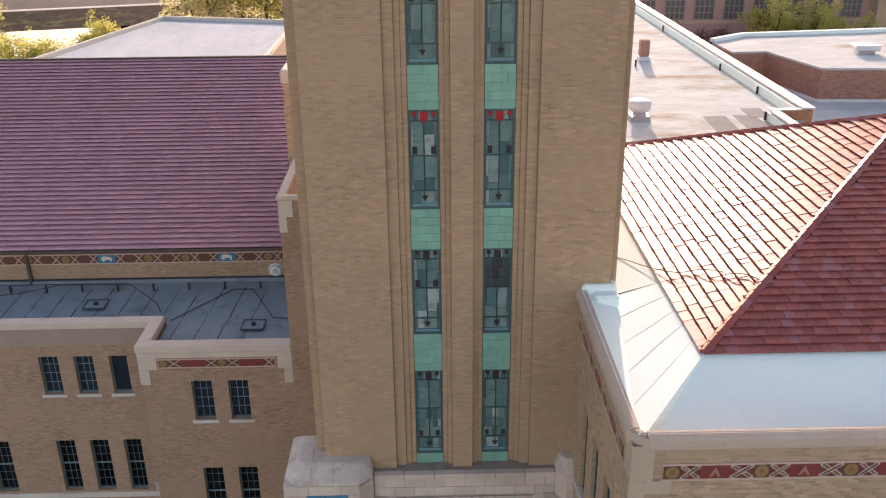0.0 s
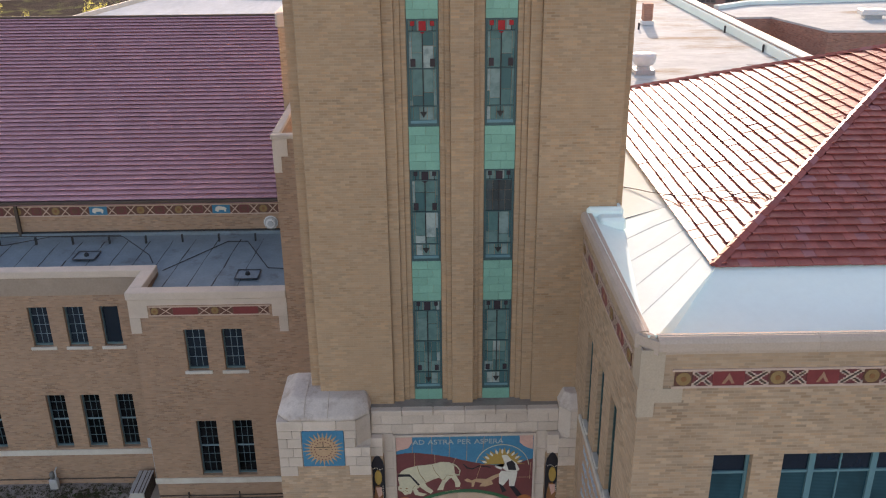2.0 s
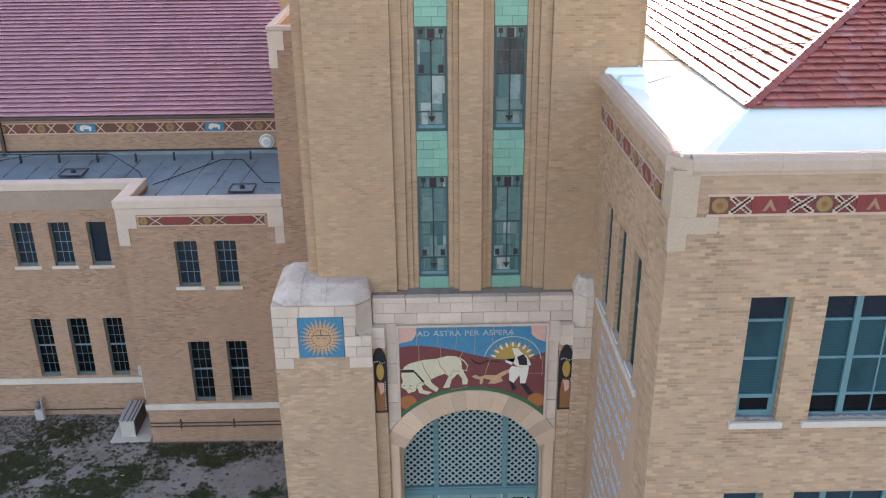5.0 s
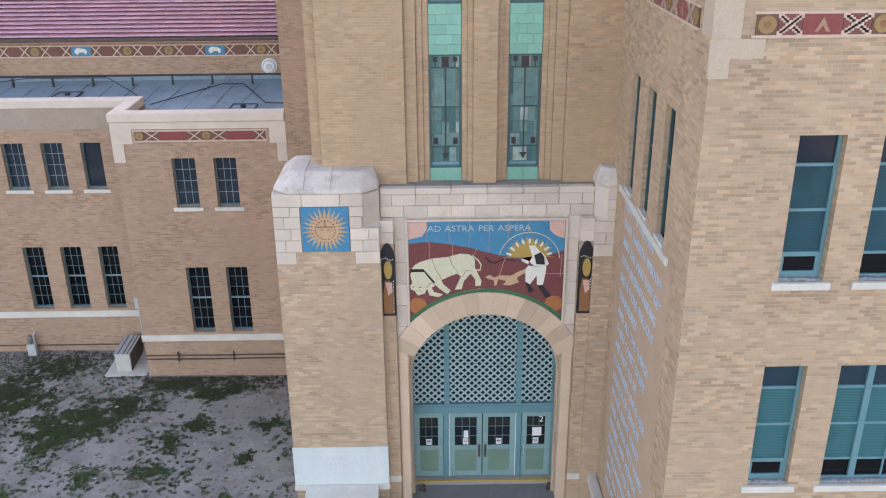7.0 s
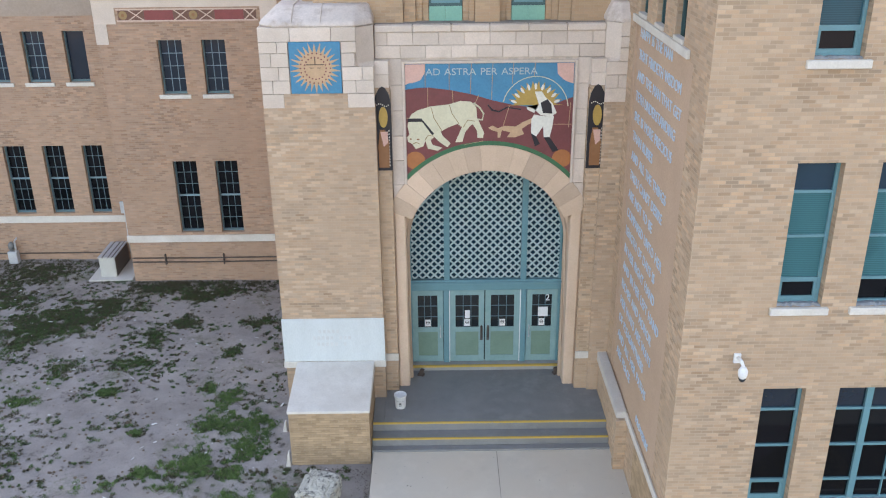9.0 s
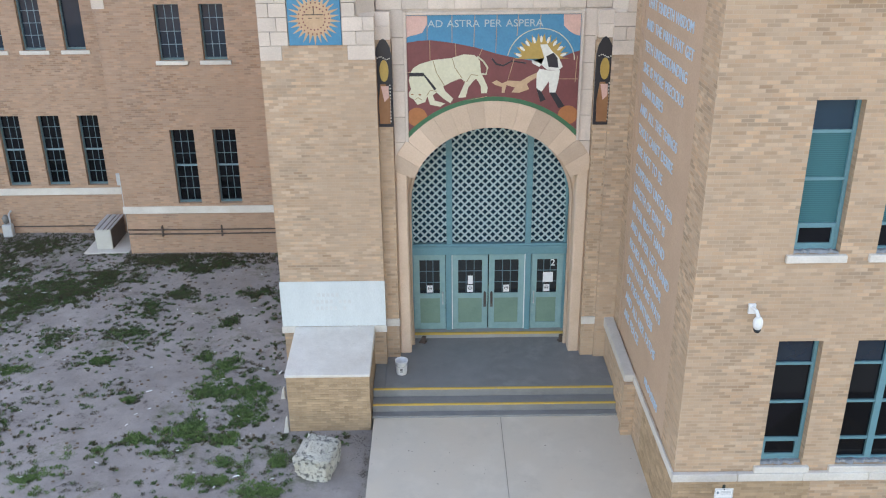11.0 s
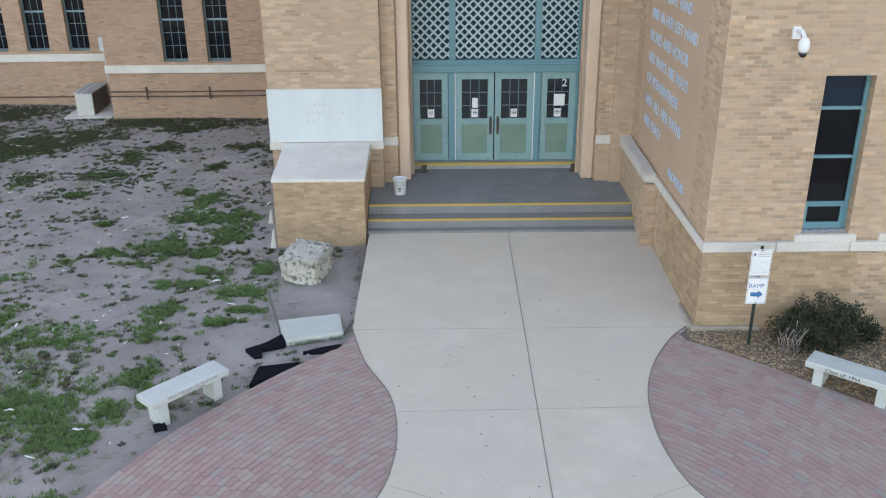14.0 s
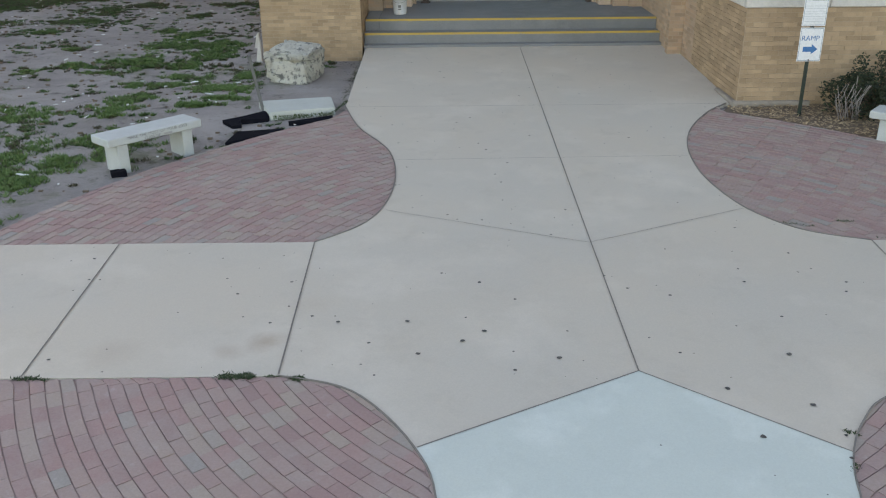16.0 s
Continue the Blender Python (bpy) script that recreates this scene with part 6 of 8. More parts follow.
    lay("plough", [(-0.02, 7.36), (0.08, 7.41), (0.2, 7.34), (0.36, 7.4), (0.62, 7.38), (0.78, 7.48), (1.0, 7.58), (1.12, 7.58), (1.1, 7.52), (0.9, 7.42), (0.76, 7.32), (0.82, 7.2), (0.6, 7.12), (0.42, 7.13), (0.5, 7.24), (0.3, 7.3), (0.26, 7.12), (0.2, 7.12), (0.2, 7.26), (0.06, 7.3)], 3, TANGLAZE, "tan plough", raw=True)
    lay("whip", [(500, 205), (520, 225), (545, 232), (580, 215), (640, 224), (640, 229), (582, 220), (546, 238), (515, 231), (496, 208)], 3, GLAZE_BLACK)
    # the ploughman's place is kept as plain shapes
    lay("plain_shape", [(0.98, 7.55), (1.04, 7.66), (1.24, 7.62), (1.5, 7.62), (1.47, 7.36), (1.42, 7.12), (1.28, 7.12), (1.26, 7.38), (1.1, 7.14), (0.98, 7.22)], 4, IVORY, "plain ivory shape beside the plough", raw=True)
    lay("plain_shape", [(1.04, 8.2), (1.2, 8.2), (1.3, 8.06), (1.46, 7.92), (1.56, 7.7), (1.46, 7.62), (1.2, 7.64), (1.02, 7.8), (0.86, 7.86), (0.88, 7.78), (1.04, 7.7), (1.14, 7.9)], 5, IVORY, raw=True)
    lay("plain_shape", [(1.18, 7.94), (1.34, 8.02), (1.43, 7.9), (1.46, 7.68), (1.24, 7.7)], 7, GLAZE_BLACK, raw=True)
    lay("plain_shape", [(0.98, 7.22), (1.1, 7.14), (1.2, 6.96), (1.08, 6.9)], 5, GLAZE_BLACK, raw=True)
    lay("plain_shape", [(1.28, 7.12), (1.42, 7.12), (1.64, 6.8), (1.5, 6.76)], 5, GLAZE_BLACK, raw=True)
    for a0, b0, a1, b1 in ((244, 137, 244, 232), (348, 148, 352, 215), (460, 168, 440, 210), (590, 212, 560, 310), (234, 50, 234, 136), (335, 46, 335, 146), (428, 46, 424, 163), (518, 46, 514, 186), (605, 46, 600, 125), (695, 46, 693, 95), (150, 256, 180, 258), (770, 287, 858, 288), (400, 366, 480, 352), (850, 200, 846, 300), (270, 235, 300, 330), (352, 222, 385, 296)):
        (x0, z0), (x1, z1) = spot(a0, b0), spot(a1, b1)
        part("joint_line", tube(bmesh.new(), [(x0, y - 0.009, z0), (x1, y - 0.009, z1)], 0.007, 4), TANGLAZE, mu)
    part("frame", boxes((-2.0, -1.935, y - 0.05, y + 0.012, 6.0, 8.93), (1.935, 2.0, y - 0.05, y + 0.012, 6.0, 8.93), (-1.935, 1.935, y - 0.05, y + 0.012, 8.865, 8.93), bevel=0.01), STONE, mu)
    lettering("letter", "AD ASTRA PER ASPERA", 0.22, (-1.46, y - 0.012, 8.60), UPRIGHT, LETTER_PALE, mu, 0.006, 1.1)


build_mural()


def build_niche(sx):
    p = thing("niche_panel", "tall dark arched terracotta panel with plain brown and ochre shapes", "panel", "niche panels")
    cx, y = sx * 2.45, -1.17
    out = [(cx - 0.19, 6.42), (cx + 0.19, 6.42), (cx + 0.19, 8.0), (cx + 0.155, 8.2), (cx + 0.07, 8.36), (cx, 8.40), (cx - 0.07, 8.36), (cx - 0.155, 8.2), (cx - 0.19, 8.0)]
    part("backing", front(out, y - 0.03, 0.035), GLAZE_BLACK, p)
    part("plain_shape", front(ellipse(cx + 0.01, 7.70, 0.10, 0.24), y - 0.07, 0.05), GOLD, p)
    part("plain_shape", front([(cx - 0.12, 6.50), (cx + 0.12, 6.50), (cx + 0.13, 7.1), (cx + 0.04, 7.4), (cx - 0.08, 7.4), (cx - 0.13, 7.0)], y - 0.06, 0.04), ORANGE_BROWN, p)
    part("plain_shape", front([(cx - 0.07, 7.36), (cx + 0.10, 7.36), (cx + 0.10, 7.1), (cx, 7.0)], y - 0.068, 0.02), PINK, p)
    bm = bmesh.new()
    for k in range(7):
        x = cx - 0.13 + 0.26 * k / 6
        lathe_dot = ellipse(x, 7.98 + 0.03 * math.sin(k), 0.012, 0.014, 8)
        prism(bm, [(a, y - 0.045, b) for a, b in lathe_dot], (0, 0.02, 0))
    for k in range(12):
        prism(bm, [(a, y - 0.045, b) for a, b in ellipse(cx + sx * 0.0 + 0.13, 6.55 + 0.075 * k, 0.012, 0.02, 6)], (0, 0.02, 0))
    part("beads", bm, IVORY, p)


build_niche(-1)
build_niche(1)


def build_sun_plaque():
    s = thing("sun_plaque", "square blue glazed plaque with a gold rayed sun", "plaque")
    y = FY
    part("field", boxes((-4.44, -3.31, y - 0.03, y + 0.02, 8.33, 9.47), bevel=0.008), BLUE, s)
    cx, cz = -3.875, 8.90
    for k in range(26):
        a = (k + 0.5) * math.tau / 26
        r = 0.53 + 0.03 * (k % 2)
        q = [(cx + r0 * math.cos(a) - w * math.sin(a), cz + r0 * math.sin(a) + w * math.cos(a)) for r0, w in ((0.34, -0.036), (r, -0.004), (r, 0.004), (0.34, 0.036))]
        part("ray", front(q, y - 0.045, 0.02), TANGLAZE, s)
    part("disc", front(ellipse(cx, cz, 0.36, 0.36, 32), y - 0.055, 0.02), TANGLAZE, s)
    for r, n, material in ((0.33, 22, MAROON), (0.24, 20, MAROON)):
        bm = bmesh.new()
        for k in range(n):
            a = k * math.tau / n
            prism(bm, [(px, y - 0.060, pz) for px, pz in ellipse(cx + r * math.cos(a), cz + r * math.sin(a), 0.019, 0.019, 6)], (0, 0.012, 0))
        part("dot_ring", bm, material, s)
    part("face_line", boxes((cx - 0.2, cx + 0.2, y - 0.062, y - 0.05, cz + 0.07, cz + 0.09), (cx - 0.011, cx + 0.011, y - 0.061, y - 0.05, cz + 0.09, cz + 0.22), (cx - 0.12, cx - 0.04, y - 0.062, y - 0.05, cz + 0.0, cz + 0.015), (cx + 0.04, cx + 0.12, y - 0.062, y - 0.05, cz + 0.0, cz + 0.015)), PIPE, s)


build_sun_plaque()
for r in range(4):
    structure("trim_niche_head_%d" % (r + 1), boxes((-2.62 if r < 2 else 2.29, -2.29 if r < 2 else 2.62, -1.165, -1.0, 8.37 + 0.3 * (r % 2), 8.665 + 0.3 * (r % 2)), bevel=0.006), STONE, "limestone block over the niche panel", "trim")


def cross_piece(bm, u0, u1, z0, z1, place, stepped):
    """One X motif: saw-edged for the wing friezes, plain for the hall frieze."""
    w = 0.10 * (z1 - z0) / 0.32
    cu, cz = (u0 + u1) / 2, (z0 + z1) / 2
    n = 4 if stepped else 1
    for sg in (-1, 1):
        for k in range(-n, n + 1) if stepped else (0,):
            if stepped:
                f = k / (n + 0.5)
                a, b = cu + f * (u1 - u0) * 0.46, cz + sg * f * (z1 - z0) * 0.46
                hw, hh = (u1 - u0) * 0.112, (z1 - z0) * 0.112
                q = [(a - hw, b - hh), (a + hw, b - hh), (a + hw, b + hh), (a - hw, b + hh)]
            else:
                d = 0.055
                q = [(u0, (z0 if sg > 0 else z1)), (u0 + d, (z0 if sg > 0 else z1)), (u1, (z1 if sg > 0 else z0)), (u1 - d, (z1 if sg > 0 else z0))]
            prism(bm, [place(a, b, -0.03 - 0.0005 * (sg + 1)) for a, b in q], place(0, 0, 0.02, True))


def frieze(name, label, seq, start, end, z0, z1, axis, at, sgn=1, stepped=True, gold=None):
    """A band of glazed tiles on a wall: discs, crosses, red panels with a chevron, plaques."""
    fr = thing(name, label, "frieze", "", "structure")
    gold = gold or GOLD_DULL
    face = -1

    def place(u, z, d, vec=False):
        if axis == "y":
            return (0, d, 0) if vec else (u, at + d, z)
        return (d, 0, 0) if vec else (at + d, u, z)

    lo, hi = min(start, end), max(start, end)
    mk = lambda u0, u1, za, zb, d0, d1: boxes((u0, u1, at + d0, at + d1, za, zb)) if axis == "y" else boxes((at + d0, at + d1, u0, u1, za, zb))
    part("border", mk(lo - 0.05, hi + 0.05, z1, z1 + 0.045, -0.035, -0.001), PINKSTONE, fr)
    part("border", mk(lo - 0.05, hi + 0.05, z0 - 0.045, z0, -0.035, -0.001), PINKSTONE, fr)
    u, k = start, 0
    while (u < end - 0.02 if sgn > 0 else u > end + 0.02):
        kind, w = seq[k % len(seq)]
        v = u + sgn * w
        v = min(v, end) if sgn > 0 else max(v, end)
        a, b = min(u, v), max(u, v)
        if b - a > 0.5 * w:
            if kind == "disc":
                part("tile", mk(a + 0.003, b - 0.003, z0, z1, -0.02, -0.001), BROWN_TILE, fr)
                r = min(b - a, z1 - z0) * 0.44
                part("disc", prism(bmesh.new(), [place(p, q, -0.035) for p, q in ellipse((a + b) / 2, (z0 + z1) / 2, r, r, 18)], place(0, 0, 0.02, True)), gold, fr)
                part("boss", prism(bmesh.new(), [place(p, q, -0.042) for p, q in ellipse((a + b) / 2, (z0 + z1) / 2, r * 0.4, r * 0.4, 10)], place(0, 0, 0.012, True)), ORANGE_BROWN, fr)
            elif kind == "cross":
                part("tile", mk(a + 0.003, b - 0.003, z0, z1, -0.02, -0.001), MAROON if stepped else BROWN_TILE, fr)
                bm = bmesh.new()
                cross_piece(bm, a, b, z0, z1, place, stepped)
                part("cross", bm, PINKSTONE, fr)
            elif kind == "red":
                part("tile", mk(a + 0.003, b - 0.003, z0, z1, -0.022, -0.001), RED_PANEL if w > 0.5 else MAROON, fr)
                c, h = (a + b) / 2, z1 - z0
                if stepped:
                    part("chevron", prism(bmesh.new(), [place(p, q, -0.034) for p, q in ((c - 0.12, z0 + 0.15 * h), (c - 0.06, z0 + 0.15 * h), (c, z0 + 0.45 * h), (c + 0.06, z0 + 0.15 * h), (c + 0.12, z0 + 0.15 * h), (c, z0 + 0.85 * h))], place(0, 0, 0.014, True)), ORANGE_PALE, fr)
                elif w < 0.5:
                    part("ring", prism(bmesh.new(), [place(p, q, -0.03) for p, q in ellipse(c, (z0 + z1) / 2, 0.36 * h, 0.36 * h, 8)], place(0, 0, 0.012, True)), BROWN_TILE, fr)
            elif kind == "plaque":
                part("tile", mk(a + 0.003, b - 0.003, z0 - 0.02, z1 + 0.02, -0.025, -0.001), BLUE, fr)
                c, h = (a + b) / 2, z1 - z0
                part("relief", prism(bmesh.new(), [place(c + p * 0.27, z0 + h * q, -0.045) for p, q in ((-0.9, 0.35), (-0.8, 0.7), (-0.4, 0.85), (0.1, 0.8), (0.6, 0.72), (0.85, 0.55), (0.7, 0.2), (0.5, 0.2), (0.45, 0.4), (-0.3, 0.4), (-0.4, 0.2), (-0.6, 0.2))], place(0, 0, 0.022, True)), IVORY, fr)
        u, k = v, k + 1
    return fr


BAND_TAN = mat("greyish_tan_plaster", (0.39, 0.305, 0.245), (0.335, 0.26, 0.205), 0.9, 0.8, 12, 0.2, dirt=(0.28, 0.21, 0.165), dirt_at=(0.52, 0.75), dirt_scale=1.4)
PINKSTONE = mat("pinkish_terracotta", (0.60, 0.44, 0.36), (0.54, 0.39, 0.31), 0.6, 4, 20, 0.1)
BROWN_TILE = mat("glazed_dark_brown", (0.17, 0.075, 0.05), (0.13, 0.055, 0.04), 0.4, 4, 20, 0.08)
WING_SEQ = [("disc", 0.34), ("cross", 0.38), ("red", 0.62), ("cross", 0.45)]
frieze("trim_frieze_wing", "band of red, cream and gold glazed tiles under the wing parapet", WING_SEQ, 3.71, 20.0, 14.33, 14.65, "y", WY)
frieze("trim_frieze_side", "band of red, cream and gold glazed tiles on the wing side wall", WING_SEQ, -6.55, -0.9, 14.33, 14.65, "x", WX)
frieze("trim_frieze_bay", "band of maroon, cream and gold glazed tiles on the bay", [("disc", 0.31), ("cross", 0.5), ("red", 0.9), ("cross", 0.46)], -11.02, -6.76, 8.74, 9.04, "y", BY, stepped=False)
HALL_SEQ = [("plaque", 0.74)] + [(k, 0.3945) for k in ("cross", "red", "cross", "disc", "cross", "red", "cross", "disc", "cross", "red", "cross")]
frieze("trim_frieze_hall", "long band of brown and gold tiles with blue plaques under the eaves", HALL_SEQ, -30.25, -6.65, 10.40, 10.77, "y", 13.0, stepped=False)
structure("trim_far_field", boxes((-40, -11.82, FARY - 0.014, FARY - 0.002, 8.62, 9.35)), BAND_TAN, "smooth tan stone band under the wing coping", "trim")
# stone ears and field round the bay frieze
structure("trim_bay_field", boxes((-11.8, -6.1, BY - 0.015, BY - 0.002, 9.12, 9.35), (-11.8, -11.12, BY - 0.014, BY - 0.003, 8.62, 9.12), (-11.8, -11.42, BY - 0.03, BY - 0.004, 8.0, 8.62), (-6.64, -6.1, BY - 0.014, BY - 0.003, 8.62, 9.12), (-6.42, -6.1, BY - 0.03, BY - 0.004, 8.0, 8.62)), STONE, "pinkish stone field with drop ears round the bay frieze", "trim")


def build_inscription():
    ins = thing("inscription_panel", "tan terracotta wall panel with raised pale blue lettering", "inscription")
    part("field", boxes((WX + 0.025, WX + 0.2, -6.33, -1.74, 1.42, 9.86)), INSCR, ins)
    for y0, y1, x in ((-6.33, -6.17, 0.004), (-6.16, -6.09, 0.014), (-1.90, -1.74, 0.004), (-1.98, -1.91, 0.014)):
        part("border", boxes((WX + x, WX + 0.024, y0 + 0.002, y1 - 0.002, 1.422, 9.858), bevel=0.004), INSCR, ins)
    turn = Matrix(((0, 0, -1, 0), (-1, 0, 0, 0), (0, 1, 0, 0), (0, 0, 0, 1)))
    for k, text in enumerate(VERSE):
        lettering("letter", text, 0.30, (WX + 0.024, -2.22, 9.62 - 0.443 * k), turn, LETTER_BLUE, ins, 0.010, 1.0, 3.6)
    ob = lettering("letter", "PROVERBS", 0.25, (WX + 0.024, -4.55, 1.64), turn, LETTER_BLUE, ins, 0.012, 1.0)


INSCR = mat("rosy_tan_terracotta", (0.51, 0.35, 0.245), (0.45, 0.305, 0.21), 0.75, 1.0, 25, 0.15)
LETTER_BLUE = mat("pale_blue_glaze", (0.42, 0.55, 0.66), (0.36, 0.48, 0.60), 0.4, 4, 20, 0.05)
build_inscription()


# ---- things on the lawn and walk ----
PIPE_GREY = mat("weathered_metal", (0.22, 0.22, 0.21), (0.16, 0.16, 0.155), 0.6, 5, 40, 0.1, metal=0.5)


def bench(name, label, at, letters=None):
    b = thing(name, label, "bench", "memorial benches", at=at)
    w, d = 1.33, 0.42
    seat = boxes((-w / 2, w / 2, -d / 2, d / 2, 0.37, 0.475), bevel=0.012)
    part("seat", seat, BENCH, b)
    for sx in (-1, 1):
        leg = boxes((sx * 0.46 - 0.075, sx * 0.46 + 0.075, -0.165, 0.165, -0.08, 0.37), bevel=0.01)
        part("leg", leg, BENCH, b)
    if letters:
        lettering("letter", letters, 0.085, at @ Vector((-0.36, -d / 2 - 0.001, 0.395)), at.to_3x3().to_4x4() @ UPRIGHT, BLACK, b, 0.001, 1.05)
    else:
        for text, x, z, s in (("MAKE THE MOST OF YOUR LIVES", -0.40, 0.428, 0.055), ("CLASS OF", -0.17, 0.383, 0.05)):
            lettering("letter", text, s, at @ Vector((x, -d / 2 - 0.001, z)), at.to_3x3().to_4x4() @ UPRIGHT, PIPE_GREY, b, 0.001, 1.0)
        bm = boxes((0.10, 0.22, -d / 2 - 0.002, -d / 2 + 0.002, 0.387, 0.412))
        part("inscription", bm, STEEL, b)
    return b


bench("bench", "pale grey granite bench with worn carved lines on the lawn edge", pose(-5.15, -9.475, -0.34, 0, 0, 47.5))
bench("bench", "pale grey granite bench carved Class of 1956 beside the mulch bed", pose(4.92, -9.32, -0.33, 0, 0, -40), "Class of 1956")


def build_rock():
    bm = bmesh.new()
    bmesh.ops.create_icosphere(bm, subdivisions=6, radius=1.0)
    for v in bm.verts:
        p = v.co.copy()
        q = Vector([math.copysign(abs(c) ** 0.40, c) for c in p])
        s = 1.03 + 0.15 * noise.noise(p * 1.5) + 0.08 * noise.noise(p * 3.5)
        # eaten into pits and ridges on the top and the broken end, smoother on the front
        rough = max(0.0, min(1.0, 1.6 * p.z + 0.5)) * (1.0 if p.x > -0.65 else 0.25) + max(0.0, p.x - 0.5)
        s -= rough * (0.30 * max(0.0, noise.noise(p * 5.0 + Vector((3, 1, 2)))) + 0.14 * abs(noise.noise(p * 10.0)))
        v.co = Vector((q.x * 0.415 * s, q.y * 0.47 * s, q.z * 0.29 * s))
    ob = part("boulder", bm, ROCK, smooth=True)
    ob.matrix_world = pose(-3.95, -4.80, -0.01, 8, 5, -14)
    tagged(ob, "pitted white limestone boulder on bare dirt beside the walk", "boulder")


# the dirt colour here paints pit shade as dark noise spots
ROCK = mat("pitted_limestone", (0.68, 0.65, 0.56), (0.54, 0.51, 0.43), 0.95, 3.0, 18, 1.0, depth=0.06, dirt=(0.17, 0.165, 0.15), dirt_at=(0.52, 0.60), dirt_scale=9.0)
build_rock()


def build_slab():
    s = solid([(-4.22, -7.0, -0.32), (-3.12, -6.75, -0.32), (-2.98, -7.45, -0.32), (-3.92, -7.72, -0.32)], (0, 0, 0.17))
    bmesh.ops.bevel(s, geom=list(s.edges), offset=0.015, segments=2, affect="EDGES")
    ob = part("concrete_slab", s, BENCH_OLD)
    ob.matrix_world = pose(0, 0, 0.0, 0, 0, 0)
    tagged(ob, "tilted mossy concrete slab lying on the dirt", "slab")
    rnd = random.Random(8)
    bm = bmesh.new()
    for _ in range(500):
        t = rnd.random()
        p = Vector((-3.86, -7.735, -0.31)).lerp(Vector((-3.02, -7.49, -0.31)), t) + Vector((rnd.gauss(0, 0.01), rnd.gauss(0, 0.012), rnd.uniform(0, 0.10)))
        w = Vector((rnd.uniform(-1, 1), rnd.uniform(-1, 1), rnd.uniform(-0.3, 1))) * 0.02
        bm.faces.new([bm.verts.new(q) for q in (p, p + Vector((0.012, 0.004, 0)), p + w + Vector((0, -0.01, 0.015)))])
    part("moss", bm, MOSS, ob, "green moss along its broken edge")
    bm = bmesh.new()
    tube(bm, [(-4.21, -7.43, 0.63), (-4.15, -7.37, 0.2), (-4.07, -7.3, -0.38)], 0.024, 6)
    tagged(part("stake", bm, PIPE_GREY), "thin upright grey metal stake beside the slab", "stake")
    scraps = (((-4.58, -7.9), (-4.39, -8.13), (-4.26, -8.1), (-4.30, -7.93), (-3.93, -7.78), (-3.95, -7.5), (-4.05, -7.42), (-4.28, -7.74)), ((-4.3, -8.99), (-4.25, -8.45), (-3.95, -8.38), (-3.62, -8.33), (-3.8, -8.6)), ((-3.6, -8.02), (-3.3, -7.86), (-2.98, -7.83), (-3.05, -8.0)), ((-5.52, -9.98), (-5.36, -9.93), (-5.29, -10.04), (-5.46, -10.1)))
    for k, pts in enumerate(scraps):
        bm = bmesh.new()
        n = len(pts)
        top = [bm.verts.new((x, y, lawn_z(x, y) + 0.05 + 0.06 * noise.noise(Vector((x * 3, y * 3, k))))) for x, y in pts]
        low = [bm.verts.new((x, y, lawn_z(x, y) - 0.03)) for x, y in pts]
        bm.faces.new(top)
        for i in range(n):
            bm.faces.new((low[i], low[(i + 1) % n], top[(i + 1) % n], top[i]))
        bmesh.ops.recalc_face_normals(bm, faces=bm.faces)
        tagged(part("landscape_fabric", bm, FABRIC), "torn black landscape fabric lying on the dirt", "fabric", "fabric scraps")


MOSS = mat("moss", (0.05, 0.085, 0.02), (0.09, 0.12, 0.04), 0.9, 20, 60, 0.0, spec=0.1)
FABRIC = mat("black_fabric", (0.012, 0.012, 0.016), (0.008, 0.008, 0.011), 0.95, 10, 60, 0.2, spec=0.05)
BENCH_OLD = mat("mossy_concrete", (0.52, 0.53, 0.48), (0.45, 0.46, 0.41), 0.9, 2.0, 40, 0.2, dirt=(0.12, 0.15, 0.05), dirt_at=(0.6, 0.75), dirt_scale=1.8)
build_slab()


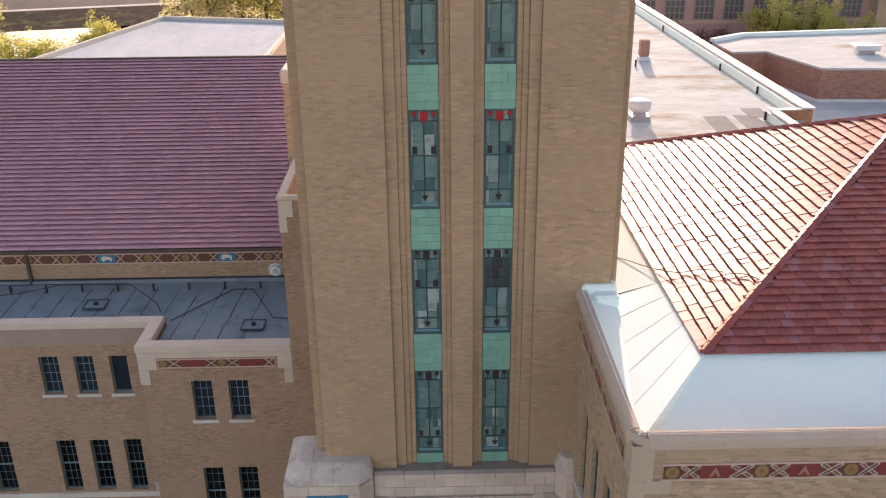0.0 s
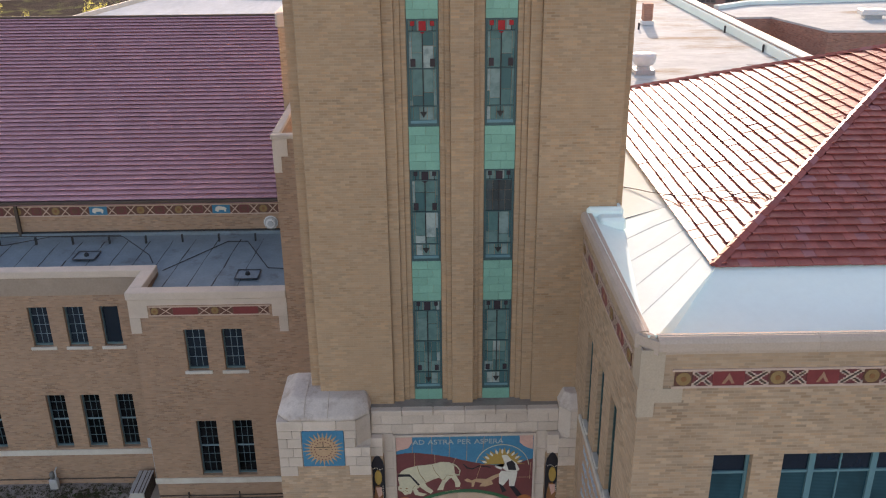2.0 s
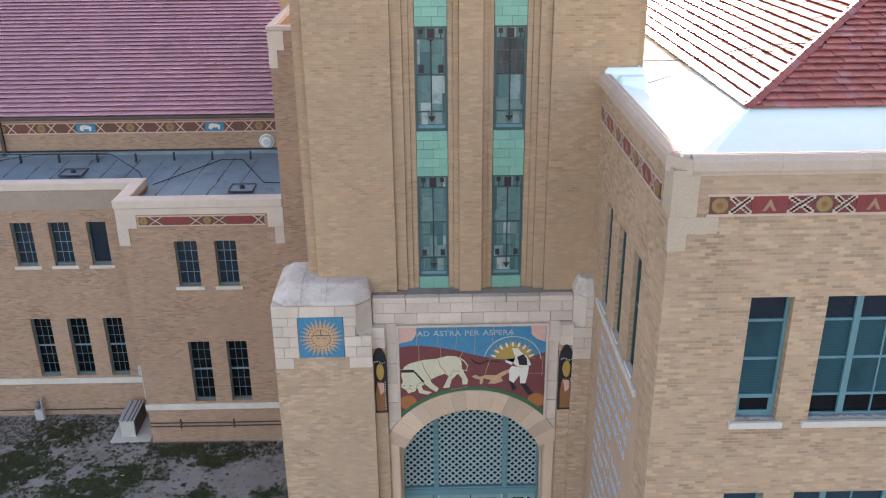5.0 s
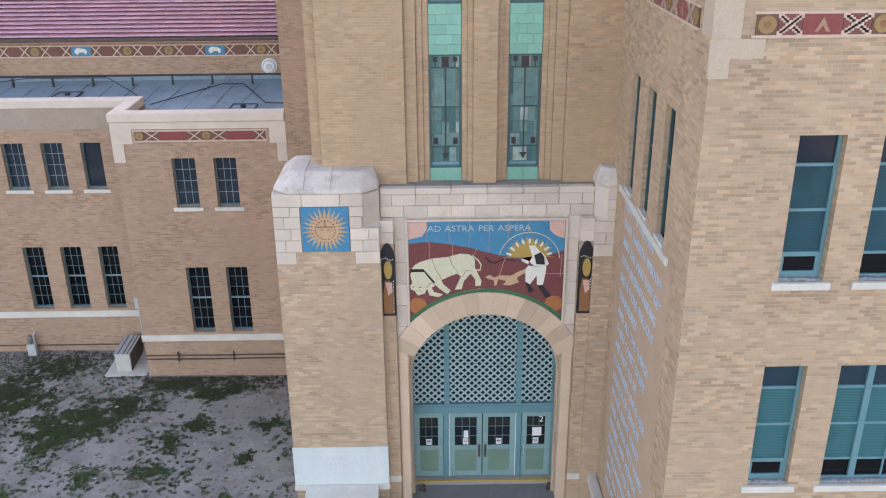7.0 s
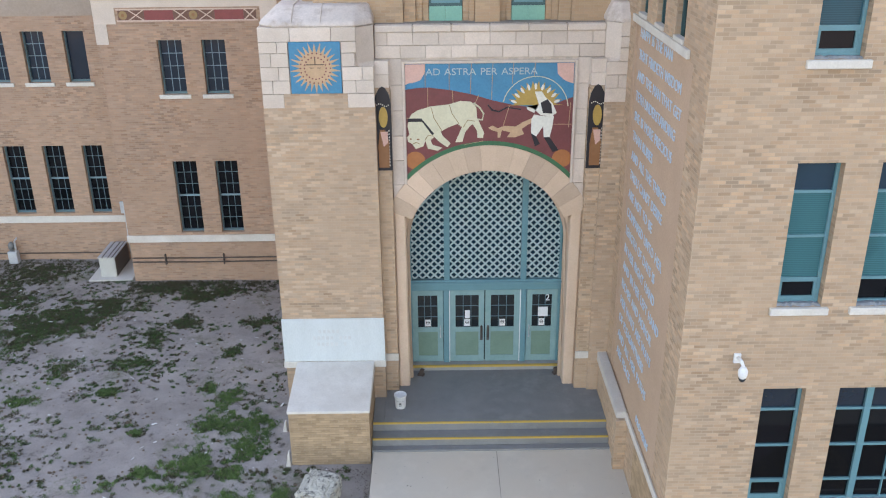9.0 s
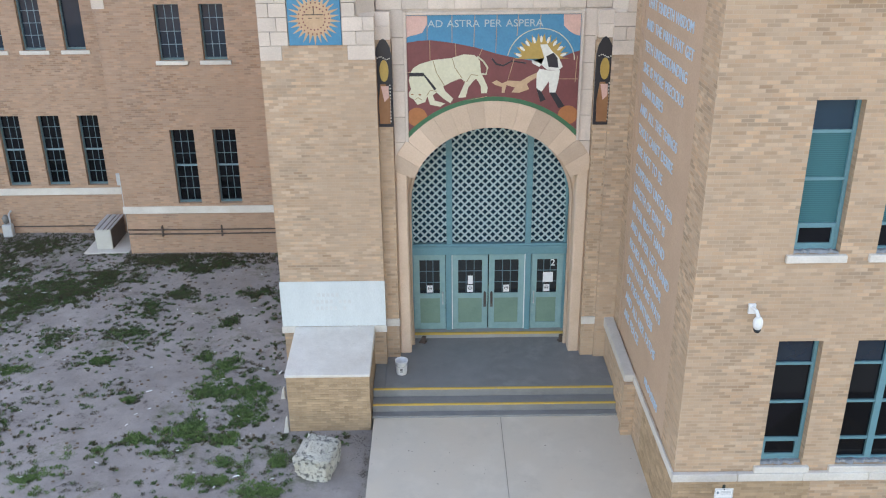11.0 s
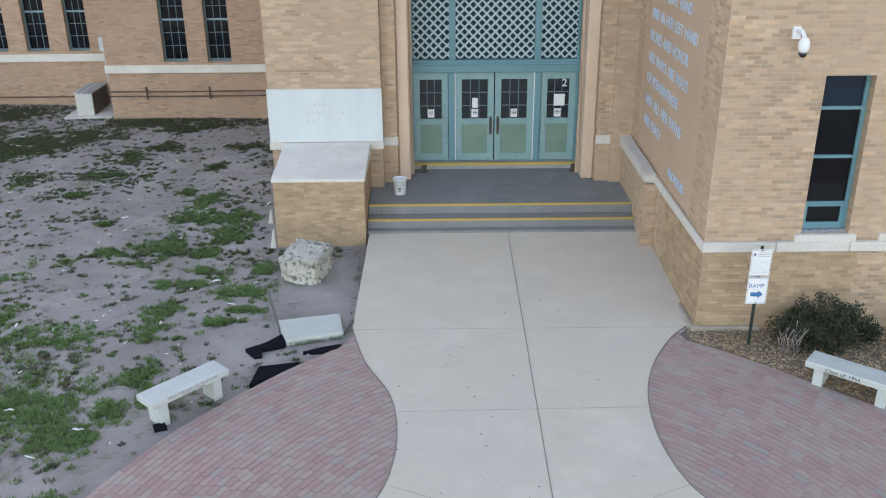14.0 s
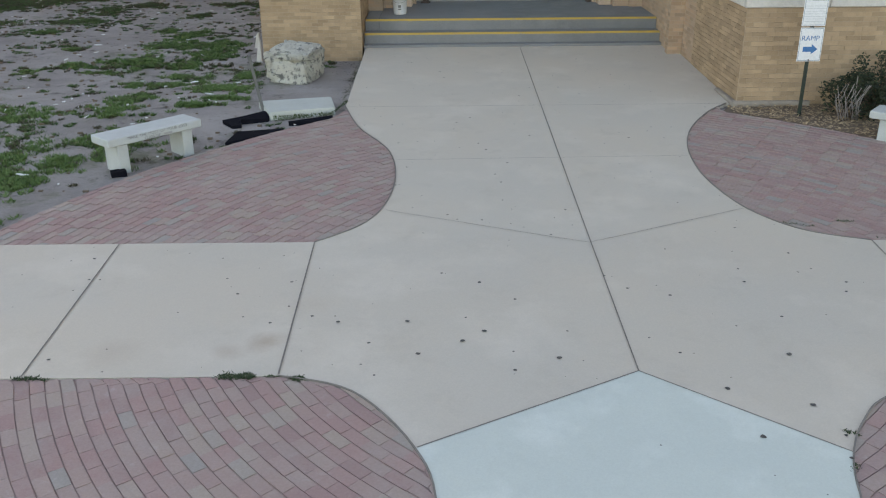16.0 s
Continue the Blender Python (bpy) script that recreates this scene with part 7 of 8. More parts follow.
def build_sign():
    s = thing("ramp_sign", "two white metal signs pointing to a ramp on a dark post", "sign")
    y = -7.97
    bm = bmesh.new()
    tube(bm, [(3.80, y + 0.03, -0.3), (3.80, y + 0.03, 1.58)], 0.028, 6)
    part("post", bm, POST_GREEN, s, "dark green steel post")
    upper = part("upper_sign", boxes((3.635, 3.965, y - 0.004, y + 0.002, 1.07, 1.54), bevel=0.001), WHITE, s)
    lower = part("lower_sign", boxes((3.635, 3.965, y - 0.004, y + 0.002, 0.58, 1.05), bevel=0.001), WHITE, s)
    lettering("letter", "RAMP", 0.098, (3.662, y - 0.005, 0.87), UPRIGHT, SIGN_BLUE, lower, 0.001, 1.0)
    part("arrow", front([(3.70, 0.715), (3.82, 0.715), (3.82, 0.68), (3.905, 0.75), (3.82, 0.82), (3.82, 0.785), (3.70, 0.785)], y - 0.007, 0.003), SIGN_BLUE, lower)
    for z0, sign in ((1.07, upper), (0.58, lower)):
        part("border", boxes((3.645, 3.955, y - 0.0055, y - 0.0042, z0 + 0.012, z0 + 0.017), (3.645, 3.955, y - 0.0055, y - 0.0042, z0 + 0.453, z0 + 0.458), (3.645, 3.65, y - 0.0055, y - 0.0042, z0 + 0.017, z0 + 0.453), (3.95, 3.955, y - 0.0055, y - 0.0042, z0 + 0.017, z0 + 0.453)), SIGN_GREY, sign)
    part("text_bar", boxes(*[(3.66, 3.94, y - 0.0062, y - 0.0042, 1.34 - 0.035 * k, 1.344 - 0.035 * k) for k in range(7)]), GALV, upper)
    part("text_bar", boxes(*[(3.74, 3.93, y - 0.0065, y - 0.004, 1.475 - 0.03 * k, 1.483 - 0.03 * k) for k in range(3)]), STEEL, upper)
    part("symbol", front(ellipse(3.69, 1.45, 0.022, 0.03, 12), y - 0.0065, 0.003), SIGN_GREY, upper)
    for z in (1.52, 1.06, 0.60):
        part("bolt", front(ellipse(3.80, z, 0.012, 0.012, 8), y - 0.010, 0.006), BLACK, s)


POST_GREEN = mat("dark_green_steel", (0.015, 0.03, 0.02), (0.012, 0.022, 0.016), 0.5, 4, 30, 0.05)
SIGN_BLUE = mat("sign_blue", (0.03, 0.16, 0.36), (0.03, 0.14, 0.32), 0.5, 4, 30, 0.02)
SIGN_GREY = mat("sign_grey_blue", (0.16, 0.22, 0.27), (0.13, 0.19, 0.24), 0.5, 4, 30, 0.02)
build_sign()


def build_bucket():
    b = thing("bucket", "white plastic bucket standing on the porch floor", "bucket", at=pose(-2.22, -1.95, 0.40))
    bm = lathe(bmesh.new(), (0, 0, 0), [(0.125, 0.0), (0.13, 0.02), (0.15, 0.33), (0.16, 0.335), (0.16, 0.37), (0.145, 0.37), (0.14, 0.30), (0.118, 0.03)], 22)
    part("body", bm, WHITE, b, smooth=True)
    bm = bmesh.new()
    tube(bm, [(0.155 * math.cos(a), -0.02 - 0.13 * math.sin(a), 0.33 - 0.10 * math.sin(a)) for a in (0.0, 0.5, 1.0, 1.57, 2.1, 2.6, 3.14)], 0.004, 5)
    part("handle", bm, STEEL, b)
    part("label_mark", boxes((-0.035, 0.035, -0.144, -0.138, 0.10, 0.12), (-0.03, 0.03, -0.144, -0.138, 0.14, 0.19)), PIPE_GREY, b)


build_bucket()
for sx in (-1, 1):
    st = thing("door_stop", "small dark iron door stop on the porch floor", "door stop", "door stops", at=pose(sx * 1.82 + (0.1 if sx < 0 else 0.08), -0.42, 0.40, 0, 0, 20 * sx))
    part("base", boxes((-0.09, 0.09, -0.07, 0.07, 0.0, 0.04), bevel=0.01), PIPE, st)
    part("horn", solid([(-0.05, -0.05, 0.04), (0.05, -0.05, 0.04), (0.05, 0.05, 0.04), (-0.05, 0.05, 0.04)], (0.02, 0.03, 0.12)), PIPE, st)


def build_camera_dome():
    c = thing("security_camera", "white dome security camera on a wall arm", "camera")
    bm = bmesh.new()
    box(bm, 4.03, 4.15, WY - 0.05, WY + 0.01, 4.72, 4.90)
    part("plate", bm, WHITE, c)
    bm = bmesh.new()
    tube(bm, [(4.09, WY - 0.03, 4.84), (4.10, WY - 0.22, 4.86), (4.12, WY - 0.30, 4.78)], 0.032, 8)
    part("arm", bm, WHITE, c)
    part("housing", lathe(bmesh.new(), (4.12, WY - 0.30, 4.50), [(0.045, 0.06), (0.07, 0.09), (0.082, 0.14), (0.082, 0.22), (0.05, 0.28)], 16), WHITE, c, smooth=True)
    part("dome", lathe(bmesh.new(), (4.12, WY - 0.30, 4.46), [(0.02, 0.03), (0.045, 0.045), (0.06, 0.075), (0.064, 0.10)], 16), GLASS, c, smooth=True)


build_camera_dome()


def build_cabinet():
    c = thing("utility_cabinet", "pale metal cooling unit with dark side grille on a concrete pad", "cabinet", at=pose(-12.79, 8.05, -0.18, 0, 0, 1))
    part("body", boxes((-0.28, 0.27, -0.72, 0.72, 0.073, 0.79), bevel=0.015), CAB, c)
    part("pad", boxes((-0.64, 0.88, -1.0, 0.86, -0.12, 0.075), bevel=0.01), BELT, c)
    for x0, x1 in ((-0.30, -0.17), (-0.12, 0.03), (0.08, 0.17), (0.22, 0.29)):
        part("slat", boxes((x0, x1, -0.74, 0.72, 0.80, 0.825)), GALV, c)
    # solid dark strips that paint the shade between the slats
    for x0, x1 in ((-0.17, -0.12), (0.03, 0.08), (0.17, 0.22)):
        part("gap", boxes((x0, x1, -0.72, 0.72, 0.792, 0.806)), PIPE, c)
    part("cap", boxes((-0.46, -0.285, 0.0, 0.4, 0.25, 0.6), bevel=0.02), CAB, c)
    part("grille", boxes((0.272, 0.282, -0.68, 0.70, 0.09, 0.76)), PIPE, c)
    for k in range(9):
        part("grille_bar", boxes((0.283, 0.289, -0.68, 0.70, 0.10 + 0.075 * k, 0.115 + 0.075 * k)), PIPE_GREY, c)


CAB = mat("cream_metal", (0.52, 0.51, 0.46), (0.45, 0.44, 0.40), 0.5, 3, 30, 0.05)
build_cabinet()


def build_meters():
    m = thing("gas_meter", "grey gas meter with pipes against the brick wall", "meter", at=pose(-16.7, 8.75, -0.2))
    part("body", boxes((-0.17, 0.17, -0.11, 0.11, 0.0, 0.52), bevel=0.02), GALV, m)
    part("regulator", lathe(bmesh.new(), (-0.02, 0, 0.55), [(0.06, 0.0), (0.11, 0.08), (0.11, 0.22), (0.05, 0.32)], 14), PIPE_GREY, m, smooth=True)
    bm = bmesh.new()
    tube(bm, [(0.12, 0, 0.5), (0.12, 0, 0.9), (0.12, 0.2, 0.95)], 0.035, 6)
    part("pipe", bm, GALV, m)
    e = thing("meter_box", "small grey electric box fixed to the brick corner", "meter box")
    part("body", boxes((-12.62, -12.42, FARY - 0.13, FARY - 0.062, 1.68, 2.12), bevel=0.01), GALV, e)
    bm = bmesh.new()
    tube(bm, [(-12.5, FARY - 0.09, 1.7), (-12.5, FARY - 0.09, -0.2)], 0.02, 6)
    part("conduit", bm, GALV, e)
    for z in (0.60, 0.75):
        bm = bmesh.new()
        tube(bm, [(-11.75, BY - 0.06, z), (-9.4, BY - 0.06, z - 0.015), (-6.2, BY - 0.06, z)], 0.022, 6)
        tagged(part("wall_pipe", bm, PIPE), "thin rusty pipe running along the brick wall", "pipe", "wall pipes")
    for x in (-10.6, -8.6):
        tagged(part("pipe_bracket", boxes((x - 0.02, x + 0.02, BY - 0.09, BY - 0.001, 0.5, 0.88)), PIPE), "dark upright bracket holding the wall pipes", "bracket", "pipe brackets")
    bm = bmesh.new()
    tube(bm, [(-40, FARY - 0.06, 0.12), (-12.0, FARY - 0.06, 0.14)], 0.022, 6)
    tagged(part("wall_pipe", bm, PIPE), "thin rusty pipe running along the brick wall", "pipe", "wall pipes")


build_meters()


# ---- roof furniture ----
def build_roof_things():
    # seams, cables and drains on the grey felt roof
    for k in range(24):
        x = -29.3 + 0.935 * k
        y0 = 9.46 if x < -11.4 else 7.5
        bm = bmesh.new()
        rnd = random.Random(k)
        pts = [Vector((x + 0.28 * (i / 6 - 1) * (12.4 - y0) / 1.4 * 0.5 + rnd.uniform(-0.02, 0.02), y0 + (12.4 - y0) * i / 6, 0)) for i in range(7)]
        for p, q in zip(pts, pts[1:]):
            w = rnd.uniform(0.008, 0.03)
            zz = lambda v: (9.05 + 0.45 * (v.y - (9.43 if x < -11.4 else 7.42)) / (3.57 if x < -11.4 else 5.58)) + 0.006
            bm.faces.new([bm.verts.new((v.x + s, v.y, zz(v))) for v, s in ((p, -w), (p, w), (q, w), (q, -w))])
        structure("trim_roof_seam_%d" % (k + 1), bm, TAR, "black tar seam on the grey felt roof", "seam")
    zb = lambda x, y: 9.05 + 0.45 * (y - (9.43 if x < -11.4 else 7.42)) / (3.57 if x < -11.4 else 5.58)
    structure("trim_roof_flashing", boxes((-40, -6.1, 12.86, 12.998, 9.42, 9.62), bevel=0.02), ROOF_GREY, "felt upstand along the hall wall", "flashing")
    structure("trim_roof_tar", boxes((-40, -6.1, 12.95, 12.999, 9.62, 9.68)), TAR, "black tar line along the hall wall", "flashing")
    for x, y in ((-14.7, 11.2), (-7.9, 9.3)):
        d = thing("roof_drain", "square roof drain sump with a dark strainer", "drain", "roof drains", at=pose(x, y, zb(x, y)))
        part("sump", boxes((-0.42, 0.42, -0.36, 0.36, 0.03, 0.05)), ROOF_GREY, d)
        part("rim", boxes((-0.45, 0.45, -0.40, -0.36, 0.03, 0.07), (-0.45, 0.45, 0.36, 0.40, 0.06, 0.10), (-0.45, -0.42, -0.36, 0.36, 0.03, 0.09), (0.42, 0.45, -0.36, 0.36, 0.03, 0.09)), SEAM, d)
        part("strainer", lathe(bmesh.new(), (0, 0, 0.05), [(0.10, 0.0), (0.09, 0.08), (0.04, 0.13)], 12), TAR, d)
    for k in range(10):
        x = -21.6 + 1.5 * k
        tagged(part("pipe_support", boxes((x - 0.03, x + 0.03, 12.2, 12.30, zb(x, 12.2), zb(x, 12.2) + 0.33)), TAR), "small black support post on the felt roof", "support", "roof pipe supports")
    for pts in (((-22, 11.6, 0.05), (-18, 11.7, 0.3), (-16.5, 12.25, 0.33), (-13.5, 12.2, 0.33), (-12.2, 11.2, 0.05), (-11.9, 10.6, 0.05)), ((-22, 12.25, 0.35), (-16.5, 12.25, 0.36), (-13.6, 12.25, 0.36)), ((-11.25, 9.7, 0.06), (-9.2, 12.1, 0.06), (-8.4, 12.1, 0.05), (-7.2, 9.8, 0.05), (-6.2, 9.7, 0.05))):
        bm = bmesh.new()
        tube(bm, [(x, y, zb(x, y) + h) for x, y, h in pts], 0.018, 6)
        tagged(part("roof_cable", bm, TAR), "black cable lying across the felt roof", "cable", "roof cables")
    f = thing("exhaust_fan", "round white exhaust hood on the hall wall", "vent")
    for k, (r, d) in enumerate(((0.30, 0.03), (0.26, 0.10), (0.20, 0.16), (0.12, 0.22))):
        bm = bmesh.new()
        prism(bm, [(-7.55 + px, 13.0 - d, 9.95 + pz) for px, pz in ellipse(0, 0, r, r, 20)], (0, 0.06, 0))
        part("ring", bm, WHITE if k % 2 == 0 else GALV, f)
    tagged(part("downspout", boxes((-18.05, -17.93, 12.86, 12.98, 9.5, 11.0)), PIPE), "dark brown downspout on the hall wall", "downspout")
    v = thing("roof_ventilator", "white mushroom roof ventilator on a curb", "vent", at=pose(9.0, 18.9, 14.75))
    part("curb", boxes((-0.46, 0.46, -0.42, 0.42, 0.0, 0.22), bevel=0.02), GALV, v)
    part("neck", lathe(bmesh.new(), (0, 0, 0.22), [(0.34, 0.0), (0.30, 0.1), (0.32, 0.2)], 18), GALV, v)
    part("hood", lathe(bmesh.new(), (0, 0, 0.38), [(0.30, 0.0), (0.44, 0.05), (0.52, 0.2), (0.55, 0.36), (0.56, 0.46), (0.48, 0.52), (0.34, 0.56), (0.08, 0.58)], 20), WHITE, v, smooth=True)
    c = thing("flue", "small red brick chimney flue on the flat roof", "chimney", at=pose(12.4, 33.0, 14.75))
    part("stack", boxes((-0.28, 0.28, -0.28, 0.28, 0.2, 1.25), bevel=0.02), RED_BRICK, c)
    part("flashing", boxes((-0.36, 0.36, -0.36, 0.36, 0.0, 0.25), bevel=0.02), WHITE, c)
    for x, y in ((11.5, 31.1), (16.2, 43.5), (16.1, 29.6), (16.2, 23.6), (14.78, 18.4)):
        bm = bmesh.new()
        tube(bm, [(x, y, 14.74), (x, y, 15.15)], 0.06, 8)
        tagged(part("vent_pipe", bm, TAR), "short dark vent pipe on the flat roof", "pipe", "vent pipes")
    bm = bmesh.new()
    rz2 = lambda x: EZ + PITCH * (x - EX) + 0.13
    slack = [(4.5, 1.95, 0.0), (4.86, 1.22, 0.0), (5.04, 0.8, 0.0), (5.36, 0.15, 0.02), (5.68, -0.41, 0.05), (5.9, -0.45, 0.0), (6.14, -0.59, 0.03), (6.47, -1.0, 0.05), (6.62, -1.14, 0.0), (6.55, -1.3, 0.0), (6.79, -1.46, 0.04), (7.05, -1.7, 0.0), (7.16, -2.1, 0.02), (7.09, -2.38, 0.0)]
    tube(bm, [(x, y, rz2(x) - 0.02 + h) for x, y, h in slack], 0.012, 5)
    tagged(part("roof_cable", bm, PIPE), "dark cable sagging over the clay tiles", "cable", "roof cables")


SEAM = mat("felt_seam", (0.10, 0.115, 0.13), (0.07, 0.08, 0.095), 0.7, 4, 30, 0.2)
TAR = mat("roof_tar", (0.03, 0.032, 0.035), (0.02, 0.022, 0.025), 0.6, 4, 30, 0.2)
build_roof_things()

CARVED = mat("carved_marble", (0.585, 0.60, 0.59), (0.515, 0.53, 0.52), 0.7, 2, 20, 0.1)
bm = bmesh.new()
for k, (w, z) in enumerate(((0.75, 2.30), (1.05, 2.12), (0.85, 1.94))):
    n = int(w / 0.11)
    for i in range(n):
        if i % 6 != 5:
            box(bm, -3.85 - w / 2 + 0.11 * i, -3.85 - w / 2 + 0.11 * i + 0.07, FY - 0.0375, FY - 0.034, z, z + 0.10)
structure("trim_cornerstone_carving", bm, CARVED, "faint carved lines on the cornerstone", "carving")


# ---- plants ----
EARTH = mat("mulch_earth", (0.22, 0.16, 0.11), (0.15, 0.108, 0.078), 0.95, 3.0, 60, 0.5)


def leaf_mat(name, c1, c2, gloss=0.6, through_light=0.0):
    m, nt, bsdf = shader(name)
    g = nt.nodes.new("ShaderNodeNewGeometry")
    col = mixed(nt, c1, c2, g.outputs["Random Per Island"])
    nt.links.new(col, bsdf.inputs["Base Color"])
    bsdf.inputs["Roughness"].default_value = gloss
    if through_light:
        t = nt.nodes.new("ShaderNodeBsdfTranslucent")
        nt.links.new(col, t.inputs["Color"])
        mx = node(nt, "ShaderNodeMixShader", Fac=through_light)
        nt.links.new(bsdf.outputs["BSDF"], mx.inputs[1])
        nt.links.new(t.outputs["BSDF"], mx.inputs[2])
        nt.links.new(mx.outputs[0], [q for q in nt.nodes if q.type == "OUTPUT_MATERIAL"][0].inputs["Surface"])
    return m


GRASS = leaf_mat("grass_blade", (0.026, 0.062, 0.016), (0.095, 0.155, 0.042), 0.8)
GRASS_FRESH = leaf_mat("fresh_blade", (0.055, 0.115, 0.028), (0.155, 0.235, 0.065), 0.8)
GRASS_DRY = leaf_mat("withered_blade", (0.042, 0.04, 0.022), (0.115, 0.098, 0.052), 0.9)
LEAF_YELLOW = leaf_mat("yellow_green_leaf", (0.44, 0.43, 0.11), (0.68, 0.63, 0.23), 0.7, 0.65)
LEAF_OLIVE = leaf_mat("olive_leaf", (0.56, 0.51, 0.27), (0.76, 0.70, 0.43), 0.7, 0.7)
LEAF_DARK = leaf_mat("dark_shrub_leaf", (0.009, 0.016, 0.007), (0.045, 0.06, 0.024), 0.75)
TWIG_GREY = mat("grey_twig", (0.33, 0.30, 0.28), (0.25, 0.225, 0.21), 0.9, 5, 30, 0.1)
LEAF_PLUM = leaf_mat("plum_leaf", (0.14, 0.06, 0.055), (0.22, 0.10, 0.08), 0.6, 0.4)
BARK = mat("bark", (0.12, 0.09, 0.065), (0.08, 0.06, 0.045), 0.95, 4.0, 30, 0.6, depth=0.03)


def leaves(centres, per, spread, size, seed, flat=1.0):
    """Many small leaf blades scattered round the centres."""
    rnd = random.Random(seed)
    bm = bmesh.new()
    for c in centres:
        for _ in range(per):
            d = Vector((rnd.gauss(0, 1), rnd.gauss(0, 1), rnd.gauss(0, flat)))
            p = Vector(c) + d.normalized() * spread * rnd.random() ** 0.4
            u = Vector((rnd.uniform(-1, 1), rnd.uniform(-1, 1), rnd.uniform(-0.6, 0.6))).normalized()
            w = u.cross(Vector((rnd.uniform(-1, 1), rnd.uniform(-1, 1), rnd.uniform(-1, 1)))).normalized()
            s = size * rnd.uniform(0.6, 1.4)
            bm.faces.new([bm.verts.new(p + q) for q in (-u * s, w * s * 0.45, u * s, -w * s * 0.45)])
    return bm


def tree(label, at, height, radius, material, seed, group="trees", per=26, low=0.3):
    t = thing("tree", label, "tree", group, at=pose(*at))
    rnd = random.Random(seed)
    trunk = bmesh.new()
    tips = []
    lean = Vector((rnd.uniform(-0.1, 0.1), rnd.uniform(-0.1, 0.1), 0))
    for k in range(6):
        z = height * 0.28 * k / 5
        tips.append(lean * z + Vector((0, 0, z)))
    for k in range(5):
        r0, r1 = 0.035 * height * (1 - k / 7), 0.035 * height * (1 - (k + 1) / 7)
        tube(trunk, [tips[k], tips[k + 1]], (r0 + r1) / 2, 7)
    centres = []
    for k in range(13):
        a = k * 2.4 + rnd.uniform(-0.4, 0.4)
        reach, lift = radius * rnd.uniform(0.45, 0.95), height * rnd.uniform(low, 0.95)
        end = Vector((reach * math.cos(a), reach * math.sin(a), lift))
        mid = tips[-1].lerp(end, 0.5) + Vector((0, 0, 0.04 * height))
        tube(trunk, [tips[-2], mid, end], 0.010 * height, 5)
        for _ in range(9):
            centres.append(tips[-1].lerp(end, rnd.uniform(0.5, 1.1)) + Vector((rnd.gauss(0, 1), rnd.gauss(0, 1), rnd.gauss(0, 0.8))) * radius * 0.24)
    part("trunk", trunk, BARK, t)
    part("crown", leaves(centres, per, radius * 0.27, radius * 0.065, seed), material, t)
    return t


# (x, y, half-width, half-depth) of the patches where grass has held
LAWN_FAR = [(-12.8, 4.3, 1.1, 1.1), (-11.8, 5.2, 0.9, 0.7), (-10.7, 6.4, 0.8, 0.4), (-9.3, 5.8, 0.7, 0.6), (-8.4, 6.1, 0.6, 0.4), (-15.6, 7.7, 1.1, 0.8), (-14.0, 3.5, 0.8, 1.3), (-6.9, 3.9, 0.5, 0.3), (-9.3, 3.9, 0.4, 0.4), (-7.4, 2.0, 0.3, 0.3), (-10.2, 3.0, 0.5, 0.5), (-12.1, 1.1, 0.6, 0.6), (-10.4, -0.1, 0.3, 0.2), (-12.6, -0.4, 0.4, 0.4), (-10.2, 1.4, 0.6, 0.4), (-17.0, 5.5, 2.4, 1.6), (-18.0, 2.0, 2.0, 1.2), (-14.8, 0.0, 1.1, 0.6), (-16.5, -3.0, 1.2, 0.7)]
LAWN_MID = [(-7.0, -0.3, 0.4, 0.8), (-7.5, 0.1, 0.3, 0.3), (-6.6, -1.6, 0.7, 0.7), (-7.2, -1.7, 0.4, 0.4), (-5.9, -1.7, 0.4, 0.5), (-6.1, -2.7, 0.7, 0.4), (-7.2, -3.2, 0.8, 0.6), (-6.2, -3.8, 0.3, 0.3), (-7.7, -4.2, 0.3, 0.2), (-8.3, -3.7, 0.25, 0.2), (-9.0, -2.0, 0.15, 0.12), (-6.1, -4.5, 0.25, 0.2), (-5.5, -4.7, 0.25, 0.4), (-4.95, -4.5, 0.2, 0.3), (-6.1, -5.2, 0.25, 0.2), (-6.8, -5.2, 0.25, 0.2), (-5.1, -5.6, 0.6, 0.4), (-10.1, -5.1, 0.5, 0.4), (-9.4, -4.1, 0.5, 0.2)]
LAWN_NEAR = [(-6.3, -6.5, 0.4, 0.35), (-6.1, -7.3, 0.5, 0.3), (-8.0, -7.5, 0.9, 0.7), (-9.4, -6.6, 0.5, 0.5), (-5.2, -6.9, 0.35, 0.12), (-4.9, -6.4, 0.3, 0.12), (-6.2, -9.2, 0.8, 0.6), (-7.1, -10.0, 0.8, 1.0), (-6.45, -11.8, 0.35, 0.4), (-6.0, -8.6, 0.35, 0.4), (-7.8, -9.2, 0.6, 0.7), (-9.6, -8.6, 0.9, 0.9), (-6.4, -10.3, 0.3, 0.3)]


def lawn_top(x, y):
    return lawn_z(x, y) + 0.05 * noise.noise(Vector((x * 0.35, y * 0.35, 0)))


def bare(x, y):
    """Where no lawn lies: the buildings' feet, the pedestal and the paving."""
    return (x > -11.9 and y > 6.9) or (x > -5.2 and y > -3.5) or inside((x, y), left_poly) or y < -12.1 or (-4.3 < x and -8.0 < y < -4.0) or x > -2.95


